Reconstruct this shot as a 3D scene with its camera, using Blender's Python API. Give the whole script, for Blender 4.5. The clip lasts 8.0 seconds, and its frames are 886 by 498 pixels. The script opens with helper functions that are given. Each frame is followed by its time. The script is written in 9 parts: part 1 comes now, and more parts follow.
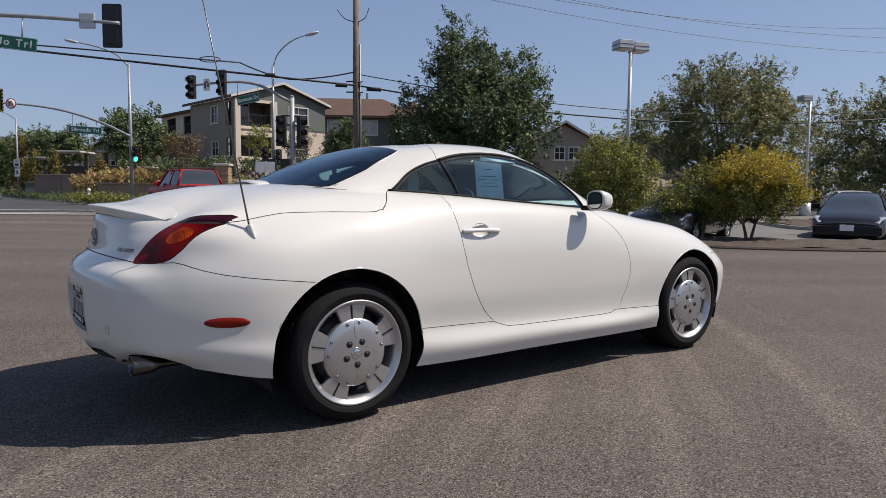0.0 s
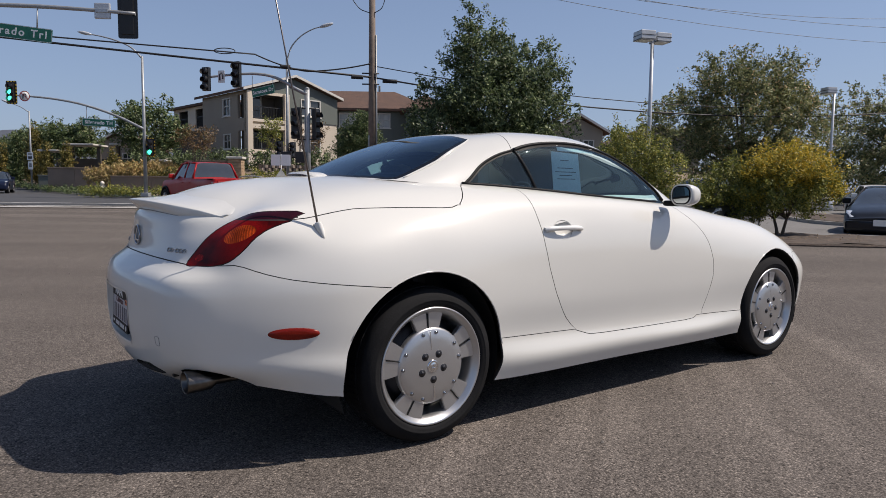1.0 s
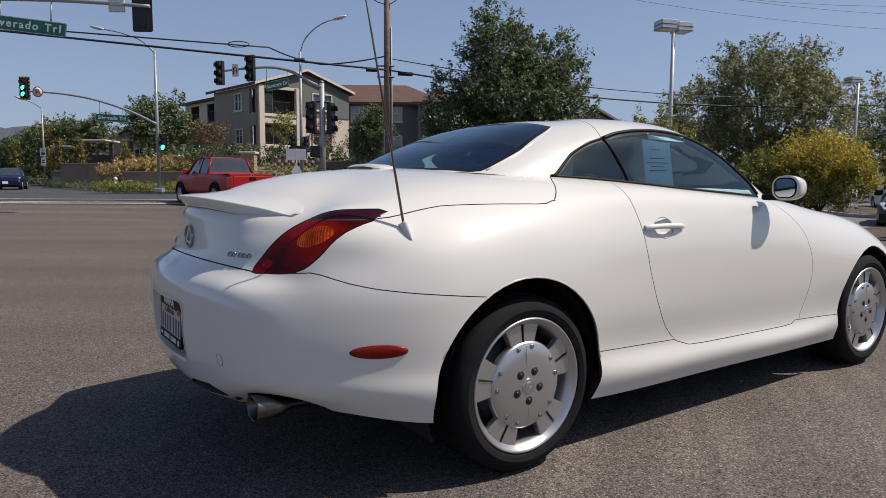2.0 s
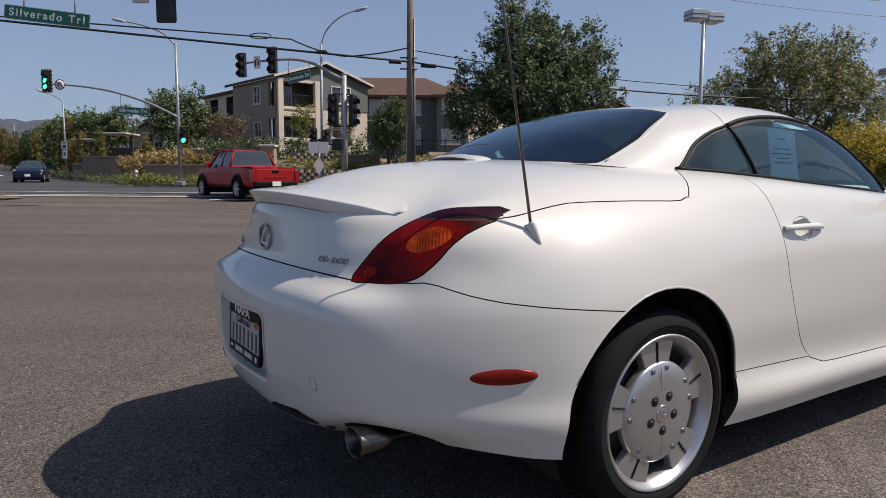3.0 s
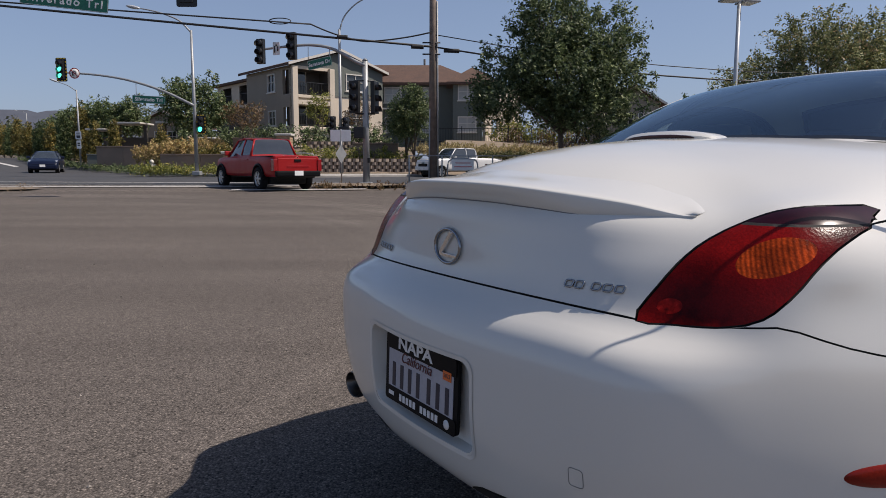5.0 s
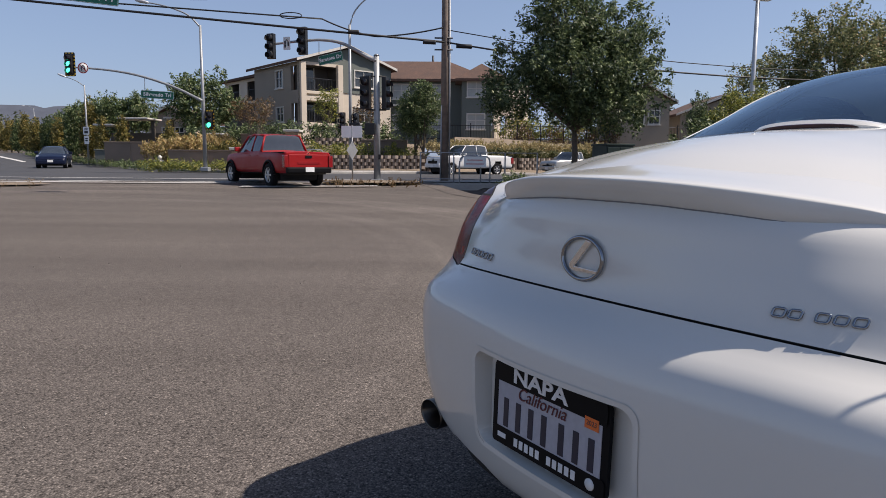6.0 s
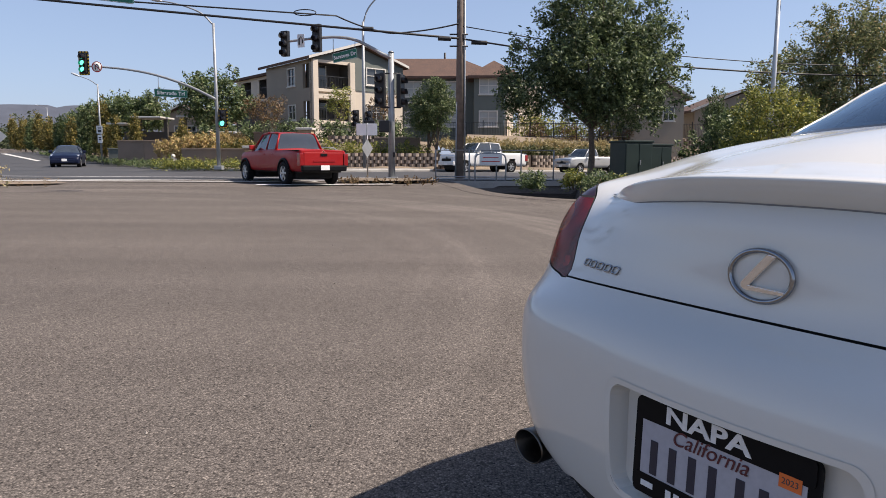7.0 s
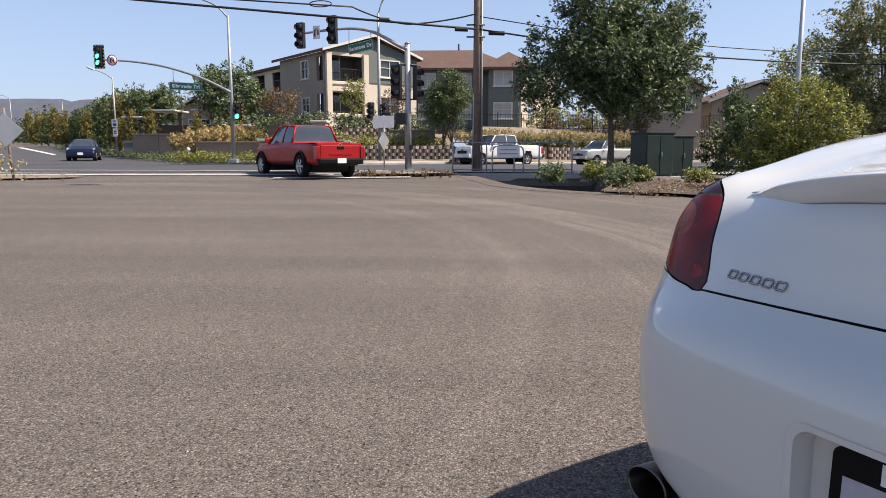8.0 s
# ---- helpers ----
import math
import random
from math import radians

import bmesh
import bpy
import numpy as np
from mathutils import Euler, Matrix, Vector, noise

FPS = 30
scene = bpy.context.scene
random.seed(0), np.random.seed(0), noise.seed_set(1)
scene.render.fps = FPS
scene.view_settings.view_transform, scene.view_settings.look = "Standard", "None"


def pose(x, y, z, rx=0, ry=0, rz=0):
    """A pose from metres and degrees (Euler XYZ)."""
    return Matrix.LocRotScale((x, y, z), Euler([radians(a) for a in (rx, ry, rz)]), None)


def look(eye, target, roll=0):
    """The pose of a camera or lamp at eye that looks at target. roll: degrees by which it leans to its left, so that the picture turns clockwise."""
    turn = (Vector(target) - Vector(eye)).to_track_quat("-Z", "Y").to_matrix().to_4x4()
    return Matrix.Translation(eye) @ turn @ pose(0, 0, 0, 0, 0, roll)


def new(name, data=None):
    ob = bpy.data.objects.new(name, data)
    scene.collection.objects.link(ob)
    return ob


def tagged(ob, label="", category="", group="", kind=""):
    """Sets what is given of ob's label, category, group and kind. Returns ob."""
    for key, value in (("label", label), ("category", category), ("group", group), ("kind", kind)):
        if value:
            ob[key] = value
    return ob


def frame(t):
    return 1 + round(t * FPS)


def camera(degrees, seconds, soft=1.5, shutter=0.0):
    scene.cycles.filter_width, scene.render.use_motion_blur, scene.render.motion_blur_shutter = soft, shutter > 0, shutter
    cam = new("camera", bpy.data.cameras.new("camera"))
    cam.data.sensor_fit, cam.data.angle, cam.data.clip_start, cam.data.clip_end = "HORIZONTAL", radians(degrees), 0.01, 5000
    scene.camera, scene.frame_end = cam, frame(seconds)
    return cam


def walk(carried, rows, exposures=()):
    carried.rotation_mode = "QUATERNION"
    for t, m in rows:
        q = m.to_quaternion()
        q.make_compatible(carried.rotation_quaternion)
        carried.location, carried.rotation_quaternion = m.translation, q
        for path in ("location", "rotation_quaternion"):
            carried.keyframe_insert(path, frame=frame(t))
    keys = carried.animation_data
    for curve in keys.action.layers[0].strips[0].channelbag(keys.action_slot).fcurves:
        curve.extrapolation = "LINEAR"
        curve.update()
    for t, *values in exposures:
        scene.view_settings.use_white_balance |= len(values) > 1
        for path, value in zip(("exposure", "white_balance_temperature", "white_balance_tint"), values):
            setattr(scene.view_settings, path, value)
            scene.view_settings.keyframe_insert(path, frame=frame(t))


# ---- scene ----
from mathutils.bvhtree import BVHTree
from mathutils.interpolate import poly_3d_calc

# ---- camera ----
cam = camera(66.8, 8.0, soft=0.6)
PATH = [
    (0, (-1.495, -3.571, 1.054), (-0.312, -1.967, 0.894), 0.5),
    (0.5, (-1.515, -3.333, 1.051), (-0.349, -1.717, 0.882), 0.5),
    (1, (-1.545, -3.096, 1.051), (-0.384, -1.478, 0.872), 0.6),
    (1.5, (-1.567, -2.864, 1.049), (-0.414, -1.241, 0.859), 0.3),
    (3, (-1.67, -2.168, 1.044), (-0.569, -0.512, 0.828), 0.4),
    (3.5, (-1.704, -1.947, 1.037), (-0.607, -0.292, 0.8), -0.1),
    (4, (-1.733, -1.73, 1.037), (-0.633, -0.078, 0.794), -0.0),
    (4.5, (-1.768, -1.521, 1.035), (-0.682, 0.141, 0.791), 0.1),
    (6, (-1.831, -0.921, 1.02), (-0.769, 0.754, 0.763), 0.4),
    (6.5, (-1.865, -0.767, 1.018), (-0.816, 0.916, 0.763), 0.7),
    (7, (-1.894, -0.619, 1.019), (-0.857, 1.071, 0.755), 0.2),
    (7.5, (-1.915, -0.463, 1.017), (-0.89, 1.232, 0.743), 0.2),
    (8, (-1.934, -0.322, 1.019), (-0.929, 1.384, 0.733), 0.0),
]
EXPOSURE = [(0.0, 0.24, 6800, 14), (3.0, 0.16, 6850, 14), (4.5, 0.12, 6850, 15), (6.0, 0.42, 6850, 15), (7.0, 0.76, 7000, 15), (8.0, 0.95, 7050, 15)]
walk(cam, [(t, look(eye, target, roll)) for t, eye, target, roll in PATH], EXPOSURE)

# ---- daylight ----
SUN_AZ, SUN_EL = -35.0, 52.0
world = bpy.data.worlds.new("daylight")
scene.world = world
world.use_nodes = True
wn, wl = world.node_tree.nodes, world.node_tree.links
sky = wn.new("ShaderNodeTexSky")
sky.sky_type, sky.sun_disc = "NISHITA", False
sky.sun_elevation, sky.sun_rotation = radians(SUN_EL), radians(90 - SUN_AZ)
sky.air_density, sky.dust_density, sky.ozone_density = 1.0, 1.2, 5.0
haze = wn.new("ShaderNodeMix")
haze.data_type = "RGBA"
haze.inputs[7].default_value = (3.55, 4.75, 7.3, 1.0)
# the haze thins out with height over the horizon
sky_at, sky_up, thin = wn.new("ShaderNodeTexCoord"), wn.new("ShaderNodeSeparateXYZ"), wn.new("ShaderNodeMapRange")
thin.inputs[1].default_value, thin.inputs[2].default_value, thin.inputs[3].default_value, thin.inputs[4].default_value = 0.0, 0.7, 0.55, 0.0
wl.new(sky_at.outputs["Generated"], sky_up.inputs[0]), wl.new(sky_up.outputs[2], thin.inputs[0]), wl.new(thin.outputs[0], haze.inputs[0])
wl.new(sky.outputs[0], haze.inputs[6]), wl.new(haze.outputs[2], wn["Background"].inputs[0])
wn["Background"].inputs[1].default_value = 0.082
sun = bpy.data.lights.new("sun", "SUN")
sun.energy, sun.angle, sun.color = 4.0, radians(0.53), (1.0, 0.95, 0.87)
sun_ob = new("sun", sun)
sun_ob.matrix_world = look((0, 0, 0), (-math.cos(radians(SUN_AZ)) * math.cos(radians(SUN_EL)), -math.sin(radians(SUN_AZ)) * math.cos(radians(SUN_EL)), -math.sin(radians(SUN_EL))))
sun_ob.location = (30, -30, 45)


# ---- materials ----
def mat(name, col, rough=0.5, metal=0.0, var=0.12, scale=3.0, bump=0.0, bscale=60.0, coat=0.0, fine=0.06, fscale=90.0, rvar=0.1, island=0.0, spec=0.5):
    """Surface with colour variation at two scales, uneven gloss and fine relief."""
    m = bpy.data.materials.new(name)
    m.use_nodes = True
    n, l = m.node_tree.nodes, m.node_tree.links
    p = n["Principled BSDF"]
    co = n.new("ShaderNodeTexCoord")
    n1, n2 = n.new("ShaderNodeTexNoise"), n.new("ShaderNodeTexNoise")
    n1.inputs["Scale"].default_value, n1.inputs["Detail"].default_value = scale, 5
    n2.inputs["Scale"].default_value, n2.inputs["Detail"].default_value = fscale, 3
    for q in (n1, n2):
        l.new(co.outputs["Object"], q.inputs["Vector"])
    m1, m2 = n.new("ShaderNodeMapRange"), n.new("ShaderNodeMapRange")
    for q, src, amount in ((m1, n1, var), (m2, n2, fine)):
        q.inputs[1].default_value, q.inputs[2].default_value = 0.3, 0.7
        q.inputs[3].default_value, q.inputs[4].default_value = 1 - amount, 1 + amount
        l.new(src.outputs["Fac"], q.inputs[0])
    mul = n.new("ShaderNodeMath")
    mul.operation = "MULTIPLY"
    l.new(m1.outputs[0], mul.inputs[0]), l.new(m2.outputs[0], mul.inputs[1])
    last = mul.outputs[0]
    if island:
        geo, m3, mul2 = n.new("ShaderNodeNewGeometry"), n.new("ShaderNodeMapRange"), n.new("ShaderNodeMath")
        m3.inputs[3].default_value, m3.inputs[4].default_value = 1 - island, 1 + island
        l.new(geo.outputs["Random Per Island"], m3.inputs[0])
        mul2.operation = "MULTIPLY"
        l.new(last, mul2.inputs[0]), l.new(m3.outputs[0], mul2.inputs[1])
        last = mul2.outputs[0]
    vm = n.new("ShaderNodeVectorMath")
    vm.operation = "SCALE"
    vm.inputs[0].default_value = col[:3]
    l.new(last, vm.inputs["Scale"])
    l.new(vm.outputs[0], p.inputs["Base Color"])
    m4 = n.new("ShaderNodeMapRange")
    m4.inputs[1].default_value, m4.inputs[2].default_value = 0.3, 0.7
    m4.inputs[3].default_value, m4.inputs[4].default_value = max(0.0, rough * (1 - rvar)), min(1.0, rough * (1 + rvar))
    l.new(n1.outputs["Fac"], m4.inputs[0]), l.new(m4.outputs[0], p.inputs["Roughness"])
    p.inputs["Metallic"].default_value = metal
    p.inputs["Coat Weight"].default_value = coat
    p.inputs["Coat Roughness"].default_value = 0.03
    p.inputs["Specular IOR Level"].default_value = spec
    if bump:
        n3, b = n.new("ShaderNodeTexNoise"), n.new("ShaderNodeBump")
        n3.inputs["Scale"].default_value, n3.inputs["Detail"].default_value = bscale, 4
        l.new(co.outputs["Object"], n3.inputs["Vector"])
        b.inputs["Strength"].default_value, b.inputs["Distance"].default_value = min(1.0, bump), 0.01
        l.new(n3.outputs["Fac"], b.inputs["Height"]), l.new(b.outputs[0], p.inputs["Normal"])
    return m


def glass(name, tint, clear=0.5, rough=0.01, ior=1.5, sheen=(1, 1, 1)):
    """Thin tinted pane: part clear, part glossy."""
    m = bpy.data.materials.new(name)
    m.use_nodes = True
    n, l = m.node_tree.nodes, m.node_tree.links
    n.remove(n["Principled BSDF"])
    tr, gl, mix, fr = n.new("ShaderNodeBsdfTransparent"), n.new("ShaderNodeBsdfGlossy"), n.new("ShaderNodeMixShader"), n.new("ShaderNodeFresnel")
    tr.inputs[0].default_value = (*[c * clear for c in tint], 1)
    gl.inputs["Roughness"].default_value = rough
    gl.inputs[0].default_value = (*sheen, 1)
    fr.inputs[0].default_value = ior
    l.new(fr.outputs[0], mix.inputs[0]), l.new(tr.outputs[0], mix.inputs[1]), l.new(gl.outputs[0], mix.inputs[2])
    l.new(mix.outputs[0], n["Material Output"].inputs[0])
    return m


def glow(name, col, strength):
    m = bpy.data.materials.new(name)
    m.use_nodes = True
    p = m.node_tree.nodes["Principled BSDF"]
    p.inputs["Base Color"].default_value = (*col, 1)
    p.inputs["Emission Color"].default_value = (*col, 1)
    p.inputs["Emission Strength"].default_value = strength
    return m


PAINT = mat("pearl white paint", (0.655, 0.645, 0.605), 0.5, spec=0.15, var=0.012, scale=1.5, coat=1.0, fine=0.012, fscale=900, rvar=0.05)
PAINT.node_tree.nodes["Principled BSDF"].inputs["Coat Roughness"].default_value = 0.10
PAINT.node_tree.nodes["Principled BSDF"].inputs["Coat IOR"].default_value = 1.62
BLACK_TRIM = mat("black rubber trim", (0.007, 0.007, 0.008), 0.5, var=0.2, spec=0.12)
UNDER = mat("black underbody", (0.01, 0.01, 0.01), 0.8, var=0.3)
TYRE = mat("tyre rubber", (0.013, 0.013, 0.0138), 0.8, spec=0.12, var=0.25, scale=12, bump=0.15, bscale=150)
ALLOY = mat("silver painted alloy", (0.50, 0.50, 0.505), 0.33, metal=0.85, var=0.04, fine=0.03, fscale=400, coat=0.3)
CHROME = mat("chrome", (0.75, 0.76, 0.78), 0.12, metal=1.0, var=0.05)
FRIT = mat("black glazed window border", (0.006, 0.007, 0.008), 0.06, var=0.1, spec=0.5)
MAST_STEEL = mat("brown-grey steel mast", (0.16, 0.14, 0.13), 0.35, metal=0.8, var=0.2, scale=20)
BADGE = mat("dark chrome badge", (0.30, 0.31, 0.33), 0.18, metal=1.0, var=0.05)
SEAM_GREY = mat("shaded seam", (0.20, 0.20, 0.20), 0.8, var=0.1)
DARK_METAL = mat("dark cast metal", (0.06, 0.06, 0.065), 0.55, metal=0.6, var=0.3)
PIPE = mat("exhaust steel", (0.13, 0.12, 0.11), 0.3, metal=1.0, var=0.3, scale=20)
CAR_GLASS = glass("tinted car glass", (0.66, 0.88, 0.93), 0.9, ior=1.75)
SIDE_GLASS = glass("teal-tinted side glass", (0.74, 0.93, 0.96), 0.98, ior=1.62, sheen=(0.72, 0.95, 1.0))
REAR_GLASS = glass("rear window glass", (0.46, 0.60, 0.72), 0.95, ior=2.15, sheen=(0.72, 0.88, 1.0))
RED_LENS = mat("red lamp lens", (0.15, 0.0035, 0.003), 0.25, var=0.8, scale=7, spec=0.1, coat=0.1, fine=0.2, fscale=260, bump=0.1, bscale=180)
DARK_RED_LENS = mat("dark plum lamp lens", (0.026, 0.002, 0.006), 0.2, var=0.5, scale=14, spec=0.15, coat=0.25)
MARKER_LENS = mat("bright red marker lens", (0.19, 0.010, 0.004), 0.25, var=0.25, scale=12, spec=0.15, coat=0.2, fine=0.15, fscale=220, bump=0.1, bscale=200)
AMBER_LENS = mat("amber lamp lens", (0.33, 0.040, 0.006), 0.25, var=0.8, scale=16, spec=0.1, coat=0.1, fine=0.25, fscale=200, bump=0.15, bscale=220)


def fluted(m, turn, period):
    """Adds the fine parallel ribs of a moulded lens."""
    n, l = m.node_tree.nodes, m.node_tree.links
    p = n["Principled BSDF"]
    old = p.inputs["Base Color"].links[0].from_socket
    co, mp, wave, rng_, sc = n.new("ShaderNodeTexCoord"), n.new("ShaderNodeMapping"), n.new("ShaderNodeTexWave"), n.new("ShaderNodeMapRange"), n.new("ShaderNodeVectorMath")
    mp.inputs["Rotation"].default_value = (radians(turn), 0, 0)
    wave.bands_direction = "Y"
    wave.inputs["Scale"].default_value = 0.314 / period
    wave.inputs["Distortion"].default_value = 0.0
    l.new(co.outputs["Object"], mp.inputs["Vector"]), l.new(mp.outputs[0], wave.inputs["Vector"])
    rng_.inputs[3].default_value, rng_.inputs[4].default_value = 0.6, 1.35
    l.new(wave.outputs["Fac"], rng_.inputs[0])
    sc.operation = "SCALE"
    l.new(old, sc.inputs[0]), l.new(rng_.outputs[0], sc.inputs["Scale"])
    l.new(sc.outputs[0], p.inputs["Base Color"])


fluted(AMBER_LENS, 25, 0.0065)
TAN = mat("cream leather", (0.42, 0.36, 0.28), 0.5, var=0.1, bump=0.1, bscale=120)
DASH = mat("dark grey dashboard", (0.035, 0.035, 0.038), 0.6, var=0.2)
PAPER = mat("window sticker paper", (0.86, 0.88, 0.88), 0.7, var=0.03)
INK = mat("printed ink", (0.05, 0.05, 0.06), 0.6, var=0.1)
WHITE_INK = mat("white print", (0.75, 0.75, 0.75), 0.5, var=0.05)


# ---- mesh helpers ----
def mesh_of(name, bm, material, smooth=False):
    me = bpy.data.meshes.new(name)
    if smooth:
        for f in bm.faces:
            f.smooth = True
    bm.to_mesh(me)
    bm.free()
    for m in material if isinstance(material, (list, tuple)) else [material]:
        me.materials.append(m)
    return me


def part(name, bm, material, parent, label="", smooth=False):
    """One mesh object under a thing or a part; the bmesh is in the thing's coordinates."""
    ob = new(name, mesh_of(name, bm, material, smooth))
    ob.parent = parent
    if label:
        tagged(ob, label)
    return ob


def thing(name, label, category, at=(0, 0, 0), turn=0.0, group="", kind=""):
    ob = new(name)
    ob.empty_display_size = 0.2
    ob.matrix_world = pose(*at, 0, 0, turn)
    return tagged(ob, label, category, group, kind)


def solid(name, bm, material, label, category, group="", kind="", smooth=False):
    return tagged(new(name, mesh_of(name, bm, material, smooth)), label, category, group, kind)


def box(bm, c, s, m=None, bevel=0.0, mi=0):
    """A box of size s at c, in the pose m, with bevelled edges."""
    t = (m or Matrix()) @ Matrix.Translation(c) @ Matrix.Diagonal((*s, 1))
    r = bmesh.ops.create_cube(bm, size=1.0, matrix=t)
    fs = list({f for v in r["verts"] for f in v.link_faces})
    if t.determinant() < 0:
        bmesh.ops.reverse_faces(bm, faces=fs)
    for f in fs:
        f.material_index = mi
    if bevel:
        es = list({e for v in r["verts"] for e in v.link_edges})
        out = bmesh.ops.bevel(bm, geom=es, offset=bevel, segments=2, affect="EDGES", profile=0.6)
        for f in out["faces"]:
            f.material_index = mi
    return bm


def rod(bm, a, b, r1, r2=None, n=12, caps=True, mi=0):
    """A tapered round bar from a to b."""
    a, b = Vector(a), Vector(b)
    d = b - a
    m = Matrix.Translation((a + b) / 2) @ d.to_track_quat("Z", "Y").to_matrix().to_4x4()
    r = bmesh.ops.create_cone(bm, cap_ends=caps, segments=n, radius1=r1, radius2=r1 if r2 is None else r2, depth=d.length, matrix=m)
    for f in {f for v in r["verts"] for f in v.link_faces}:
        f.material_index = mi
        f.smooth = len(f.verts) == 4
    return bm


def tube(bm, pts, r, n=8, r_end=None, closed=False):
    """A round bar along a line of points."""
    pts = [Vector(p) for p in pts]
    rings = []
    k = len(pts)
    up = Vector((0, 0, 1))
    for i, p in enumerate(pts):
        d = (pts[(i + 1) % k] - pts[i - 1]) if closed else (pts[min(i + 1, k - 1)] - pts[max(i - 1, 0)])
        d.normalize()
        ref = up if abs(d.z) < 0.95 else Vector((1, 0, 0))
        s = d.cross(ref).normalized()
        u = s.cross(d)
        rr = r if r_end is None else r + (r_end - r) * i / (k - 1)
        rings.append([bm.verts.new(p + rr * (math.cos(2 * math.pi * j / n) * s + math.sin(2 * math.pi * j / n) * u)) for j in range(n)])
    for i in range(k if closed else k - 1):
        a, b = rings[i], rings[(i + 1) % k]
        for j in range(n):
            bm.faces.new((a[j], b[j], b[(j + 1) % n], a[(j + 1) % n])).smooth = True
    if not closed:
        bm.faces.new(rings[0]), bm.faces.new(rings[-1][::-1])
    return bm


def lathe(bm, prof, m=None, n=32, closed=False, mi=0, bowl=False):
    """A profile of (radius, height) turned round the z axis, in the pose m."""
    m = m or Matrix()
    turn = sum(a[0] * b[1] - b[0] * a[1] for a, b in zip(prof, prof[1:] + prof[:1])) < 0
    turn = (turn and not bowl) != (m.determinant() < 0)
    rings = [[bm.verts.new(m @ Vector((r * math.cos(2 * math.pi * j / n), r * math.sin(2 * math.pi * j / n), z))) for j in range(n)] for r, z in prof]
    for a, b in zip(rings, rings[1:] + ([rings[0]] if closed else [])):
        for j in range(n):
            q = (a[j], a[(j + 1) % n], b[(j + 1) % n], b[j])
            f = bm.faces.new(q[::-1] if turn else q)
            f.smooth, f.material_index = True, mi
    return bm


def prism(bm, poly, z0, z1, m=None, mi=0):
    """A flat outline (x, y) raised from z0 to z1, in the pose m."""
    m = m or Matrix()
    lo = [bm.verts.new(m @ Vector((x, y, z0))) for x, y in poly]
    hi = [bm.verts.new(m @ Vector((x, y, z1))) for x, y in poly]
    fs = [bm.faces.new(lo[::-1]), bm.faces.new(hi)]
    k = len(poly)
    for i in range(k):
        fs.append(bm.faces.new((lo[i], lo[(i + 1) % k], hi[(i + 1) % k], hi[i])))
    for f in fs:
        f.material_index = mi
    bmesh.ops.recalc_face_normals(bm, faces=fs)
    return bm


def rounded(w, h, r, n=5):
    """Outline of a rounded rectangle round the origin."""
    out = []
    for cx, cy, a0 in ((w / 2 - r, h / 2 - r, 0), (-w / 2 + r, h / 2 - r, 90), (-w / 2 + r, -h / 2 + r, 180), (w / 2 - r, -h / 2 + r, 270)):
        for i in range(n + 1):
            a = radians(a0 + 90 * i / n)
            out.append((cx + r * math.cos(a), cy + r * math.sin(a)))
    return out


def lettering(text, size, m, depth=0.002, bold=0.0, spacing=1.0):
    """The text as a mesh, centred on the pose m, facing its z axis."""
    cu = bpy.data.curves.new("text", "FONT")
    cu.body, cu.size, cu.extrude, cu.offset = text, size, depth, bold
    cu.align_x, cu.align_y, cu.space_character = "CENTER", "CENTER", spacing
    ob = bpy.data.objects.new("text", cu)
    scene.collection.objects.link(ob)
    bpy.context.view_layer.update()
    me = bpy.data.meshes.new_from_object(ob.evaluated_get(bpy.context.evaluated_depsgraph_get()))
    bpy.data.objects.remove(ob)
    bm = bmesh.new()
    bm.from_mesh(me)
    bpy.data.meshes.remove(me)
    bm.transform(m)
    return bm


def catmull(pts, n, mirror0=False, mirror1=False):
    """A smooth line through the points, n steps between two; centripetal."""
    pts = [np.array(p, float) for p in pts]

    def ghost(p0, p1, mirrored):
        if mirrored and abs(p1[1]) > 0.02:
            return p1 * np.array((1, -1, 1))
        return 2 * p0 - p1

    ext = [ghost(pts[0], pts[1], mirror0), *pts, ghost(pts[-1], pts[-2], mirror1)]
    out = []
    for i in range(1, len(ext) - 2):
        p = ext[i - 1:i + 3]
        t = [0.0]
        for a, b in zip(p, p[1:]):
            t.append(t[-1] + max(np.linalg.norm(b - a), 1e-4) ** 0.5)
        for s in np.linspace(t[1], t[2], n, endpoint=False):
            a1 = (t[1] - s) / (t[1] - t[0]) * p[0] + (s - t[0]) / (t[1] - t[0]) * p[1]
            a2 = (t[2] - s) / (t[2] - t[1]) * p[1] + (s - t[1]) / (t[2] - t[1]) * p[2]
            a3 = (t[3] - s) / (t[3] - t[2]) * p[2] + (s - t[2]) / (t[3] - t[2]) * p[3]
            b1 = (t[2] - s) / (t[2] - t[0]) * a1 + (s - t[0]) / (t[2] - t[0]) * a2
            b2 = (t[3] - s) / (t[3] - t[1]) * a2 + (s - t[1]) / (t[3] - t[1]) * a3
            out.append((t[2] - s) / (t[2] - t[1]) * b1 + (s - t[1]) / (t[2] - t[1]) * b2)
    out.append(pts[-1])
    return np.array(out)


